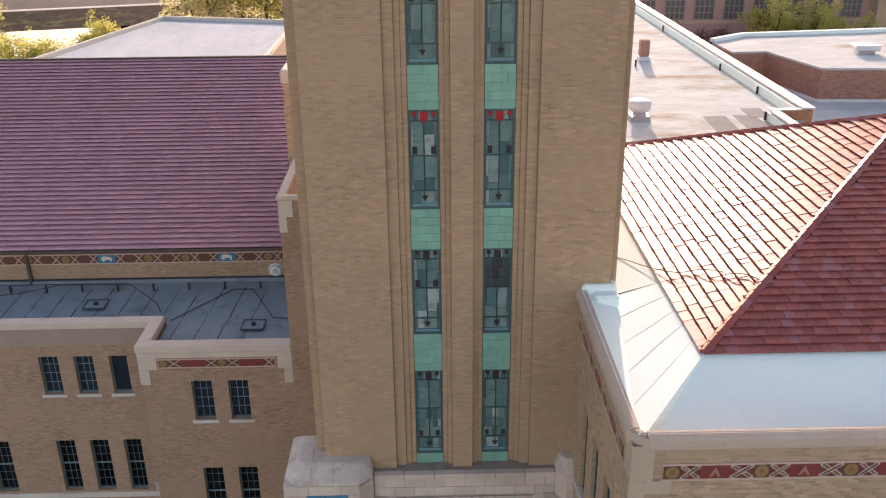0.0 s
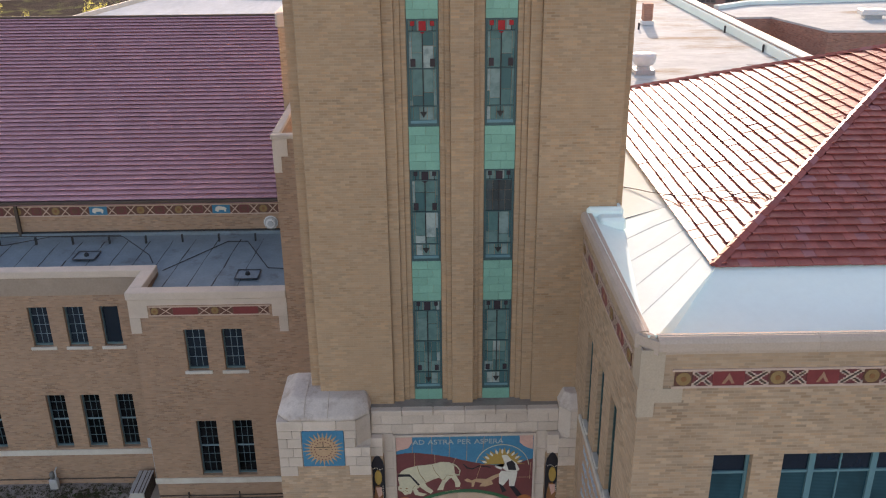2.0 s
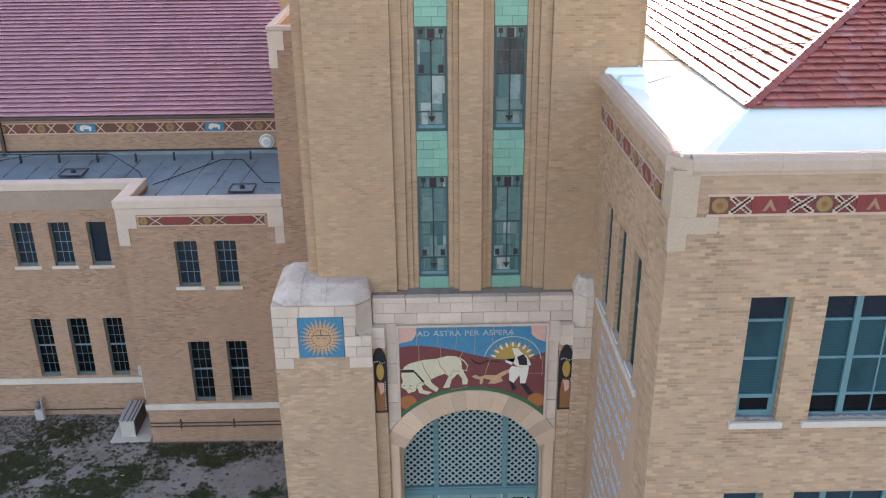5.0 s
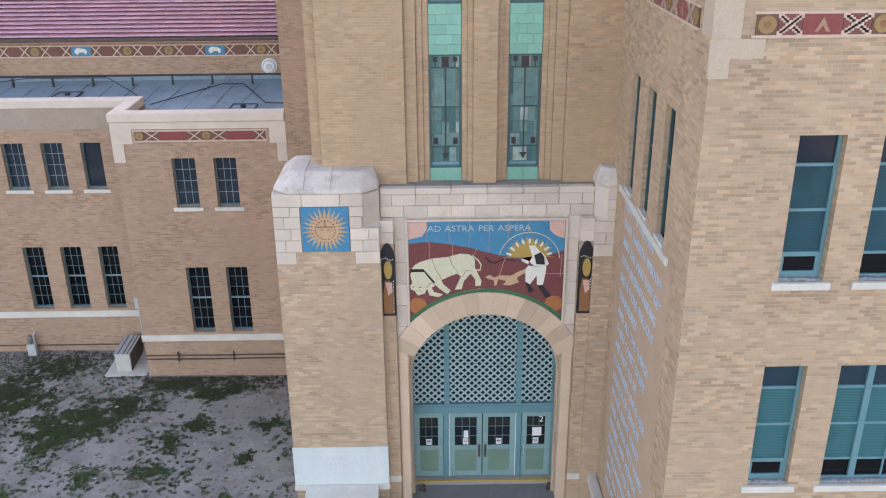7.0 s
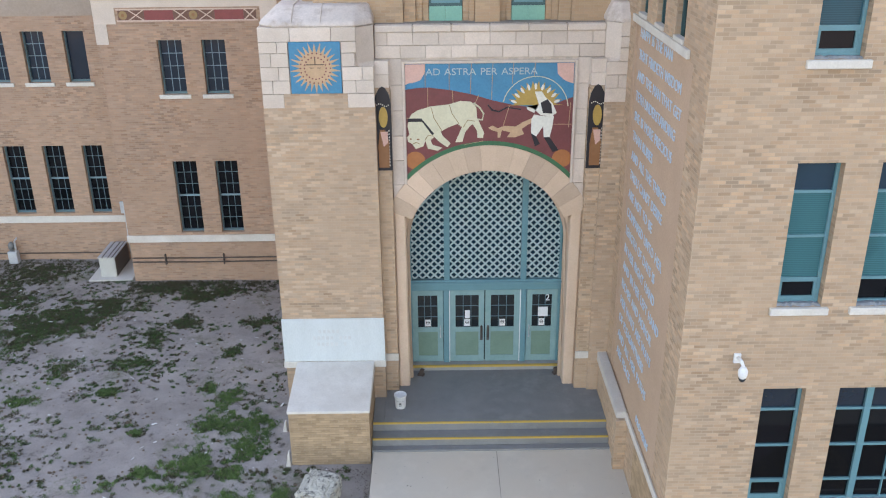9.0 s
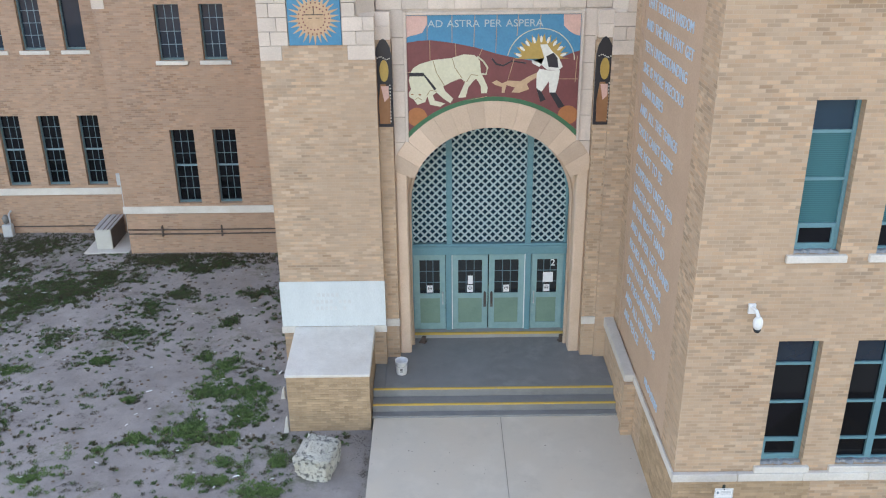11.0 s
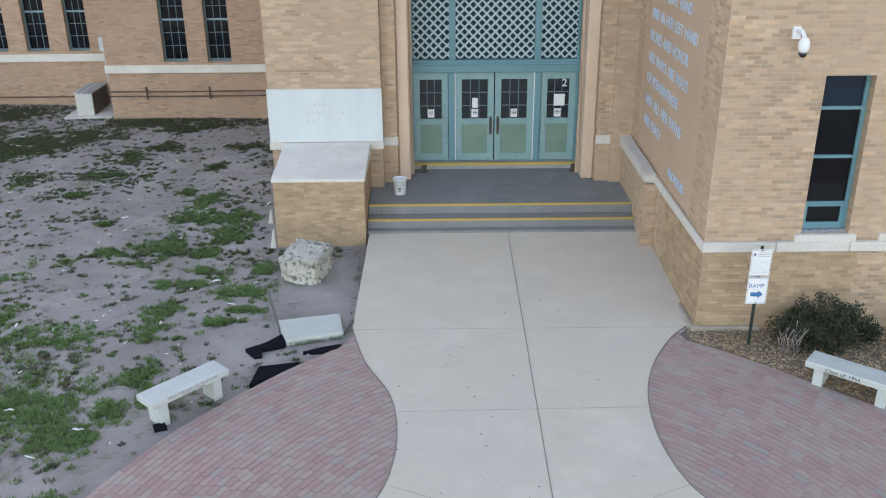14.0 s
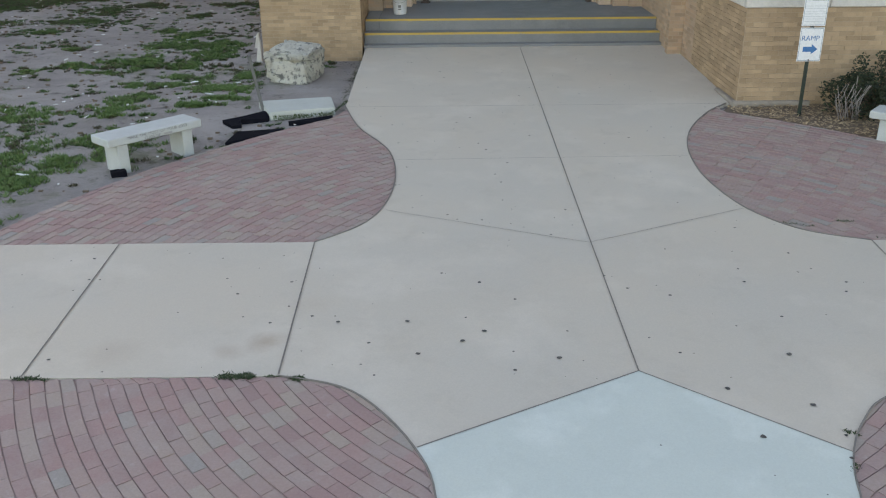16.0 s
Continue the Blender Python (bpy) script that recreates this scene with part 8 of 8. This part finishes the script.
def tuft(bm, rnd, x, y, r, blades, tall):
    z = lawn_top(x, y) - 0.01
    for _ in range(blades):
        a, q = rnd.uniform(0, math.tau), r * rnd.random() ** 0.5
        px, py = x + q * math.cos(a), y + q * math.sin(a)
        h, w, b = tall * rnd.uniform(0.5, 1.3), rnd.uniform(0.008, 0.016), rnd.uniform(0, math.tau)
        tip = Vector((px + 0.05 * math.cos(b), py + 0.05 * math.sin(b), z + h))
        bm.faces.new([bm.verts.new(v) for v in ((px - w * math.sin(b), py + w * math.cos(b), z), (px + w * math.sin(b), py - w * math.cos(b), z), tip)])


def build_lawn():
    rnd = random.Random(11)
    bm, fresh, dry = bmesh.new(), bmesh.new(), bmesh.new()
    for px, py, rx, ry in LAWN_FAR + LAWN_MID + LAWN_NEAR:
        for _ in range(int(50 + (900 if py > 2.4 else 460) * rx * ry)):
            x, y = rnd.gauss(px, rx * 0.5), rnd.gauss(py, ry * 0.5)
            if bare(x, y) or noise.fractal(Vector((x * 1.6, y * 1.6, 5.0)), 0.7, 2.0, 5) + rnd.uniform(-0.25, 0.25) < -0.16:
                continue
            withered = y > 0.5 and rnd.random() < 0.25 + 0.07 * y or rnd.random() < 0.06
            tuft(dry if withered else fresh if rnd.random() < 0.35 - 0.14 * y else bm, rnd, x, y, rnd.uniform(0.03, 0.11), 34, 0.045)
    # lone clumps strewn between the patches
    n = 0
    while n < 2900:
        x, y = rnd.uniform(-22, -3.0), rnd.uniform(-12, 8.6)
        if bare(x, y) or noise.fractal(Vector((x * 0.45, y * 0.45, 2.0)), 0.7, 2.0, 4) < rnd.uniform(-0.25, 0.35):
            continue
        n += 1
        r = rnd.uniform(0.025, 0.08)
        for _ in range(rnd.choice((1, 1, 2, 3))):
            tuft(dry if rnd.random() < 0.45 else bm, rnd, x + rnd.gauss(0, 0.07), y + rnd.gauss(0, 0.05), r, 34, 0.04)
    # withered strip along the foot of the two-storey wing
    for _ in range(1500):
        x = rnd.uniform(-24, -5.2)
        y = (6.9 if x > -11.9 else 8.9) - abs(rnd.gauss(0, 0.45 if x > -11.9 else 0.9))
        if not bare(x, y):
            tuft(dry, rnd, x, y, rnd.uniform(0.04, 0.12), 22, 0.05)
    tagged(part("grass", bm, GRASS), "thin tufts of green grass on bare dirt", "grass", kind="stuff")
    tagged(part("fresh_grass", fresh, GRASS_FRESH), "bright fresh green grass in patches on the dirt", "grass", kind="stuff")
    tagged(part("dry_grass", dry, GRASS_DRY), "withered olive-brown grass on bare dirt", "grass", kind="stuff")
    bm = bmesh.new()
    for _ in range(330):
        x, y = rnd.uniform(-18, -3.2), rnd.uniform(-11, 6.5)
        if bare(x, y):
            continue
        z, a, s = lawn_top(x, y) + 0.035, rnd.uniform(0, 3.14), rnd.choice((0.012, 0.015, 0.02, 0.02, 0.03, 0.04, 0.05, 0.08))
        u, v = Vector((math.cos(a), math.sin(a), rnd.uniform(-0.2, 0.2))) * s, Vector((-math.sin(a), math.cos(a), rnd.uniform(-0.3, 0.5))) * max(0.008, s * rnd.uniform(0.12, 0.3))
        c, bend = Vector((x, y, z)), rnd.uniform(-1.5, 1.5)
        prism(bm, [c - u - v * 0.6, c + v * (bend - 0.8), c + u - v * 0.5, c + u * 0.8 + v * 0.6, c + v * (bend + 0.7), c - u * 0.7 + v * 0.5], (0, 0, -0.012))
    tagged(part("litter", bm, WHITE), "scattered white paper scraps and bone-white chips on the dirt", "litter", kind="stuff")
    bm = bmesh.new()
    for _ in range(1500):
        x, y = rnd.uniform(-16, -3.0), rnd.uniform(-12, 6.5)
        if bare(x, y):
            continue
        s = rnd.uniform(0.008, 0.035)
        z = lawn_top(x, y)
        box(bm, x - s, x + s, y - s * 0.7, y + s * 0.7, z - 0.01, z + s * 0.7)
    tagged(part("pebbles", bm, EARTH), "small dark clods and pebbles on the dirt", "pebbles", kind="stuff")


build_lawn()


def build_mulch():
    rnd = random.Random(3)
    edge = [(2.75, -7.72), (3.5, -8.25), (4.3, -8.95), (5.2, -9.75), (6.3, -10.6), (8.2, -12.2), (14, -12.2), (14, -7.36), (2.98, -7.36)]
    outline_slab("ground_mulch", edge, 0.0, EARTH, "dark mulched planting bed along the wing", "ground")
    bm = bmesh.new()
    for _ in range(16000):
        x, y = rnd.uniform(2.9, 8.5), rnd.uniform(-11.5, -7.4)
        if not inside((x, y), edge):
            continue
        c = Vector((x, y, walk_z(y) + rnd.uniform(0.0, 0.045)))
        a, s = rnd.uniform(0, math.tau), rnd.uniform(0.010, 0.03)
        u, v = Vector((math.cos(a), math.sin(a), rnd.uniform(-0.3, 0.3))) * s, Vector((-math.sin(a), math.cos(a), rnd.uniform(-0.3, 0.3))) * rnd.uniform(0.006, 0.014)
        bm.faces.new([bm.verts.new(p) for p in (c - u - v, c + u - v, c + u + v, c - u + v)])
    tagged(part("wood_chips", bm, CHIP_PALE), "loose tan wood chips on the planting bed", "mulch", kind="stuff")
    for cx, cy, w, seed in ((5.0, -7.95, 0.86, 5), (7.3, -8.2, 0.9, 6)):
        b = thing("shrub", "low dark green evergreen shrub in the mulch bed", "shrub", "shrubs", at=pose(cx, cy, -0.28))
        centres = []
        r2 = random.Random(seed)
        twigs = bmesh.new()
        for _ in range(110):
            a = r2.uniform(0, math.tau)
            q = r2.random() ** 0.6
            p = Vector((w * q * math.cos(a), 0.42 * q * math.sin(a), 0.9 * (1 - 0.5 * q * q) * r2.uniform(0.35, 1.05)))
            centres.append(p)
            tube(twigs, [(p.x * 0.2, p.y * 0.2, 0.0), tuple(p * 0.6 + Vector((0, 0, 0.05))), tuple(p * 1.08)], 0.006, 4)
        part("branchwork", twigs, BARK, b)
        part("foliage", leaves(centres, 85, 0.13, 0.026, seed), LEAF_DARK, b)
        for _ in range(26):
            dead = bmesh.new()
            a, h = r2.uniform(0, math.tau), r2.uniform(0.25, 0.75)
            x = -w * r2.uniform(0.6, 1.02)
            tube(dead, [(x * 0.8, -0.2, 0.02), (x, -0.36 + 0.08 * math.sin(a), h * 0.6), (x + 0.1 * math.cos(a), -0.42 + 0.1 * math.sin(a), h)], 0.005, 4)
            part("twig", dead, TWIG_GREY, b, "bare grey dead twig")


CHIP_PALE = leaf_mat("tan_wood_chip", (0.26, 0.175, 0.10), (0.58, 0.43, 0.26), 0.9)
build_mulch()


GUM = mat("gum_spot", (0.07, 0.065, 0.06), (0.11, 0.10, 0.09), 0.9, 9, 60, 0.1)


DEAD_LEAF = leaf_mat("dead_leaf", (0.035, 0.028, 0.022), (0.15, 0.12, 0.09), 0.9)
WEED = leaf_mat("dark_weed_leaf", (0.018, 0.035, 0.012), (0.06, 0.085, 0.03), 0.8)


def build_spots():
    rnd = random.Random(21)
    bm = bmesh.new()
    n = 0
    while n < 330:
        x, y = rnd.uniform(-6.5, 5.5), rnd.uniform(-17.0, -3.4)
        if not (inside((x, y), north) or inside((x, y), south)):
            continue
        n += 1
        r = rnd.choice((0.005, 0.006, 0.008, 0.010, 0.012, 0.016))
        z = walk_z(y) + 0.0205
        bm.faces.new([bm.verts.new((x + r * rnd.uniform(0.7, 1.2) * math.cos(k * math.tau / 7), y + r * rnd.uniform(0.7, 1.1) * math.sin(k * math.tau / 7), z)) for k in range(7)])
    for x, y in ((-1.68, -13.96), (-1.05, -13.22), (-1.23, -14.3), (-1.05, -14.14), (-1.58, -14.5), (-0.49, -14.58), (-2.26, -13.96), (0.67, -15.04), (1.2, -15.26), (0.73, -15.63), (1.29, -14.56)):
        z = walk_z(y) + 0.021
        bm.faces.new([bm.verts.new((x + 0.022 * rnd.uniform(0.7, 1.2) * math.cos(k * math.tau / 9), y + 0.022 * rnd.uniform(0.7, 1.1) * math.sin(k * math.tau / 9), z)) for k in range(9)])
    tagged(part("gum_spots", bm, GUM), "small dark gum spots trodden into the concrete", "stains", kind="stuff")
    bm = bmesh.new()
    for x0, y0, x1, y1, m, wide in ((-4.60, -14.81, -4.42, -14.81, 150, 0.012), (-4.42, -14.81, -4.34, -14.84, 40, 0.01), (-3.06, -14.80, -2.80, -14.81, 420, 0.022), (-2.72, -14.81, -2.62, -14.81, 30, 0.008), (-2.53, -14.83, -2.42, -14.85, 140, 0.016), (-2.9, -7.2, -2.85, -4.2, 160, 0.03), (-3.0, -7.6, -2.85, -7.0, 260, 0.05), (2.2, -11.83, 2.5, -11.93, 50, 0.012), (2.8, -11.8, 2.95, -11.83, 60, 0.012), (3.0, -12.25, 4.2, -12.3, 40, 0.02), (1.28, -15.55, 1.38, -15.62, 40, 0.01), (1.16, -16.0, 1.22, -15.92, 40, 0.01)):
        for _ in range(m):
            t = rnd.random()
            c = Vector((x0 + (x1 - x0) * t + rnd.gauss(0, 0.012), y0 + (y1 - y0) * t + rnd.gauss(0, wide), 0))
            c.z = walk_z(c.y) + 0.012
            a, h = rnd.uniform(0, math.tau), rnd.uniform(0.004, 0.015)
            bm.faces.new([bm.verts.new(v) for v in (c + Vector((0.006, 0, 0)), c - Vector((0.006, 0, 0)), c + Vector((0.025 * math.cos(a), 0.025 * math.sin(a), h)))])
    leaf = bmesh.new()
    for x, y, wx, wy, m in ((-4.5, -3.76, 0.22, 0.07, 90), (-4.0, -3.68, 0.25, 0.07, 110), (-3.5, -3.68, 0.2, 0.08, 70), (-3.08, -3.84, 0.08, 0.12, 60), (-2.95, -4.5, 0.03, 0.25, 90), (-2.97, -5.05, 0.05, 0.08, 90), (-3.15, -4.3, 0.14, 0.14, 30), (-4.6, -4.95, 0.12, 0.2, 60), (-2.95, -6.1, 0.03, 0.4, 60)):
        for _ in range(m):
            c = Vector((rnd.gauss(x, wx), min(rnd.gauss(y, wy), -3.45), 0))
            if c.x > -2.87:
                continue
            c.z = lawn_top(c.x, c.y) + rnd.uniform(0.005, 0.03)
            a, q = rnd.uniform(0, math.tau), rnd.uniform(0.008, 0.022)
            u, v = Vector((math.cos(a), math.sin(a), rnd.uniform(-0.4, 0.4))) * q, Vector((-math.sin(a), math.cos(a), rnd.uniform(-0.4, 0.4))) * q * 0.5
            leaf.faces.new([leaf.verts.new(p) for p in (c - u, c - v, c + u, c + v)])
    tagged(part("leaf_litter", leaf, DEAD_LEAF), "dark dead leaves and soil along the pedestal and the walk", "leaves", kind="stuff")
    tagged(part("weeds", bm, WEED), "small weeds growing along the paving edge", "weeds", kind="stuff")


build_spots()

FOOTING = mat("rough_footing", (0.40, 0.34, 0.275), (0.28, 0.235, 0.19), 0.95, 2.5, 14, 0.7, depth=0.03)
# broken white stones beside the pier, and the concrete foot of the wing corner
for x, y, w, h in ((-5.27, -2.05, 0.16, 0.36), (-4.96, -3.46, 0.15, 0.44)):
    s = front([(x, -0.4), (x + w, -0.4), (x + w * 0.85, -0.3 + h), (x + w * 0.6, -0.32 + h)], y, 0.12)
    bmesh.ops.bevel(s, geom=list(s.edges), offset=0.012, segments=1, affect="EDGES")
    tagged(part("stone_fragment", s, BELT), "broken white stone shard leaning by the brick pier", "stone", "stone fragments")
structure("trim_wing_footing", boxes((PX - 0.15, 4.15, WY - 0.15, WY - 0.072, -0.6, -0.12), (PX - 0.15, PX - 0.062, WY - 0.072, -6.5, -0.6, -0.12), bevel=0.02), FOOTING, "rough concrete footing at the wing corner", "footing")


# ---- distance ----
def build_far():
    outline = [(18.4, 34.6), (20.6, 34.66), (21.94, 29.25), (25.5, 29.0), (42, 27.9), (42, 43.5), (31.5, 41.4), (20.9, 40.2), (18.2, 38.2)]
    b = thing("building", "low red brick block with a white flat roof", "building", "far buildings")
    part("wall", solid([(x, y, 4.0) for x, y in outline], (0, 0, 10.75)), RED_BRICK, b)
    part("roof", solid([(x, y, 14.75) for x, y in outline], (0, 0, 0.12)), ROOF_PALE, b, "pale weathered flat roof")
    bm = bmesh.new()
    for (x0, y0), (x1, y1) in zip(outline[4:], outline[5:]):
        d = Vector((x1 - x0, y1 - y0, 0)).normalized()
        n = Vector((-d.y, d.x, 0)) * 0.2
        prism(bm, [Vector((x0, y0, 14.87)) - n, Vector((x1, y1, 14.87)) - n, Vector((x1, y1, 14.87)) + n, Vector((x0, y0, 14.87)) + n], (0, 0, 0.24))
    part("parapet", bm, MEMBRANE, b)
    bm = bmesh.new()
    for (x0, y0), (x1, y1) in zip(outline[1:4], outline[2:5]):
        d = Vector((x1 - x0, y1 - y0, 0)).normalized()
        n = Vector((d.y, -d.x, 0)) * 0.09
        prism(bm, [Vector((x0, y0, 13.06)), Vector((x1, y1, 13.06)), Vector((x1, y1, 13.06)) + n, Vector((x0, y0, 13.06)) + n], (0, 0, -0.2))
        prism(bm, [Vector((x0, y0, 13.06)), Vector((x1, y1, 13.06)), Vector((x1, y1, 13.06)) - n, Vector((x0, y0, 13.06)) - n], (0, 0, -0.2))
    part("flashing", bm, WHITE, b, "white flashing along the foot of the wall")
    a = thing("air_unit", "white rooftop air handling unit", "air unit", at=pose(26.4, 33.6, 14.87, 0, 0, -8))
    part("curb", boxes((-0.5, 0.5, -0.4, 0.4, 0, 0.22)), GALV, a)
    part("hood", boxes((-0.75, 0.75, -0.6, 0.6, 0.22, 0.55), bevel=0.06), WHITE, a)
    structure("roof_link", boxes((16.96, 60, 10.0, 33.0, 4.0, 12.9)), ROOF_PALE, "pale low flat roof between the brick blocks", "roof")
    # far brick building with a row of windows
    fb = thing("building", "long far brick school block with steel windows", "building", "far buildings")
    y = 100.0
    part("wall", boxes((22, 80, y, y + 12, -1, 15)), HAZY_BRICK, fb)
    part("wall", boxes((58.5, 80, y - 2.5, y, -1, 15)), BRICK, fb)
    part("band", boxes((22, 58.5, y - 0.15, y - 0.01, 6.4, 6.8)), PINKSTONE, fb)
    for k in range(9):
        x = 23.0 + 3.98 * k
        w = part("window", boxes((x, x + 2.6, y - 0.12, y - 0.02, 7.0, 9.5)), GLASS_HAZE, fb)
        part("frame", boxes(*[(x + 2.6 * i / 4 - 0.06, x + 2.6 * i / 4 + 0.06, y - 0.2, y - 0.121, 6.95, 9.55) for i in range(5)], *[(x, x + 2.6, y - 0.19, y - 0.122, 7.0 + 2.5 * i / 3 - 0.06, 7.0 + 2.5 * i / 3 + 0.06) for i in range(4)]), STEEL_FAR, w)
    structure("roof_far_right", boxes((60, 90, 70, 97.4, -1, 6.2)), ROOF_PALE, "low pale roof in the distance", "roof")
    for quad in (((12.1, 19.2), (13.2, 19.3), (13.05, 16.2), (11.95, 15.9)), ((13.58, 19.4), (14.55, 19.2), (14.7, 16.6), (13.47, 16.2)), ((14.35, 20.6), (15.3, 20.6), (15.28, 19.0), (14.31, 18.85))):
        structure("roof_patch", solid([(x, y2, 14.757 + (0.006 if y2 > 18.7 and quad[0][1] > 20 else 0.0)) for x, y2 in quad], (0, 0, -0.03)), PATCH, "grey felt repair patch on the flat roof", "roof")
    # left: white flat roof beyond the hall
    o = [(-26.3, 65.9), (-13.15, 62.2), (-13.0, 45), (-13.0, 40.2), (-31.0, 40.2), (-30.4, 44.2)]
    g = thing("building", "flat white roofed hall block behind the tile roof", "building", "far buildings")
    part("wall", solid([(x, y2, -0.5) for x, y2 in o], (0, 0, 13.2)), BRICK, g)
    part("roof", solid([(x * 1.0, y2, 12.7) for x, y2 in o], (0, 0, 0.1)), ROOF_FAR, g)
    bm = bmesh.new()
    for (x0, y0), (x1, y1) in ((o[5], o[0]), (o[0], o[1]), (o[1], o[2])):
        d = Vector((x1 - x0, y1 - y0, 0)).normalized()
        n = Vector((-d.y, d.x, 0)) * 0.14
        prism(bm, [Vector((x0, y0, 12.8)) - n, Vector((x1, y1, 12.8)) - n, Vector((x1, y1, 12.8)) + n, Vector((x0, y0, 12.8)) + n], (0, 0, 0.34))
    part("coping", bm, BELT, g)
    # river, bank and path
    structure("water", solid([(-76, 118, -0.05), (-56, 118, -0.05), (-56, 153.5, -0.05), (-66, 149, -0.05), (-77, 143, -0.05)], (0, 0, -1.5)), WATER, "still bright pond water in the distance", "water")
    structure("ground_bank", solid([(-140, 125, -0.06), (-20, 157, -0.06), (-20, 174, 1.35), (-140, 141, 1.35)], (0, 0, -0.6)), BANK, "brown brushy river bank", "ground")
    structure("ground_meadow", solid([(-140, 141, 1.35), (-20, 174, 1.35), (-20, 330, 6.0), (-140, 300, 6.0)], (0, 0, -0.6)), MEADOW, "dry meadow beyond the bank", "ground")
    structure("pavement_far_path", solid([(-140, 141.5, 1.44), (-20, 174.5, 1.44), (-20, 176.5, 1.50), (-140, 143.5, 1.50)], (0, 0, -0.05)), BELT, "pale footpath along the far bank", "pavement")
    structure("ground_scrub", boxes((-60, -12, 68, 150, -0.6, -0.05)), BANK, "dark scrubby ground beyond the school", "ground")
    for x, y2, h, r, s, m in ((-66, 112, 5.0, 3.4, 1, LEAF_YELLOW), (-72, 122, 6.5, 3.4, 2, LEAF_YELLOW), (-61, 115, 3.4, 3.0, 3, LEAF_YELLOW), (-56.5, 114, 2.6, 2.6, 10, LEAF_OLIVE), (-53.5, 128, 4.4, 3.0, 4, LEAF_YELLOW), (-57, 131, 3.2, 2.4, 5, LEAF_YELLOW), (-46.5, 150, 10.5, 4.6, 6, LEAF_OLIVE), (-41, 149, 11.5, 5.0, 7, LEAF_OLIVE), (-36, 151, 12, 5.0, 8, LEAF_OLIVE), (-31, 148, 11.5, 5.0, 9, LEAF_YELLOW), (-26, 150, 11.5, 5.0, 11, LEAF_OLIVE), (-21, 148, 10.5, 5.0, 12, LEAF_YELLOW), (-86, 150, 8, 4, 14, LEAF_YELLOW)):
        tree("yellow-green spring tree with thin open crown by the water", (x, y2, -0.3), h, r, m, s, "trees", 20, 0.12)
    for x, y2, h, r, s in ((43.4, 92, 12.4, 3.2, 21), (47.0, 92, 11.2, 3.0, 22), (50.0, 91, 9.6, 2.6, 23), (52.6, 91, 8.8, 2.4, 24)):
        tree("sunlit yellow-green tree before the far brick block", (x, y2, -0.3), h, r, LEAF_YELLOW, s, "school trees", 60)
    for x, s in ((29, 31), (32.5, 32), (36, 33), (39.5, 34)):
        tree("low plum-red shrub against the far brick block", (x, 96.5, 0.0), 6.2, 2.3, LEAF_PLUM, s, "plum shrubs", 20)


PATCH = mat("grey_roof_patch", (0.33, 0.325, 0.32), (0.27, 0.265, 0.26), 0.95, 1.0, 10, 0.1, spec=0.05)
# distance haze is painted into the far block's glass and brick colours
GLASS_HAZE = glass_mat("haze_paled_glass", (0.14, 0.12, 0.12), 0.4)
HAZY_BRICK = mat("haze_paled_brick", (0.57, 0.345, 0.31), (0.49, 0.295, 0.265), 0.9, 0.4, 8, 0.2, spec=0.2)
STEEL_FAR = mat("grey_window_steel", (0.30, 0.26, 0.25), (0.25, 0.22, 0.21), 0.6, 2, 10, 0.0)
ROOF_FAR = mat("silver_flat_roof", (0.49, 0.545, 0.59), (0.37, 0.425, 0.475), 0.95, 0.3, 3, 0.15, stretch=(1, 0.3, 1), spec=0.1)
WATER = mat("pond_water", (0.10, 0.12, 0.12), (0.08, 0.10, 0.10), 0.18, 0.5, 2.0, 0.15, depth=0.05)
BANK = mat("brush_bank", (0.075, 0.055, 0.045), (0.038, 0.029, 0.024), 0.95, 0.6, 2.5, 0.8, depth=0.3, dirt=(0.12, 0.12, 0.05), dirt_at=(0.53, 0.62), dirt_scale=0.22, spec=0.05)
MEADOW = mat("dry_meadow", (0.20, 0.165, 0.15), (0.15, 0.125, 0.115), 0.95, 0.1, 3, 0.4, depth=0.1, spec=0.05)
build_far()

# ---- single bricks of the wing plinth nearest the walk ----
structure("wall_plinth_bed", boxes((PX - 0.058, 5.62, WY - 0.074, WY - 0.071, -0.40, 1.235), (PX - 0.064, PX - 0.061, WY - 0.07, -4.75, -0.40, 1.235)), MORTAR, "mortar bed of the wing plinth")
plinth_front = tagged(new("wall_plinth_face"), "face of single buff bricks on the wing plinth", "wall", kind="structure")
brick_face(plinth_front, "y", WY - 0.074, PX - 0.06, 5.62, -0.33, 1.235, limit=330)
plinth_side = tagged(new("wall_plinth_side"), "side face of single buff bricks on the wing plinth", "wall", kind="structure")
brick_face(plinth_side, "x", PX - 0.064, WY - 0.06, -4.75, -0.33, 1.235, limit=330)
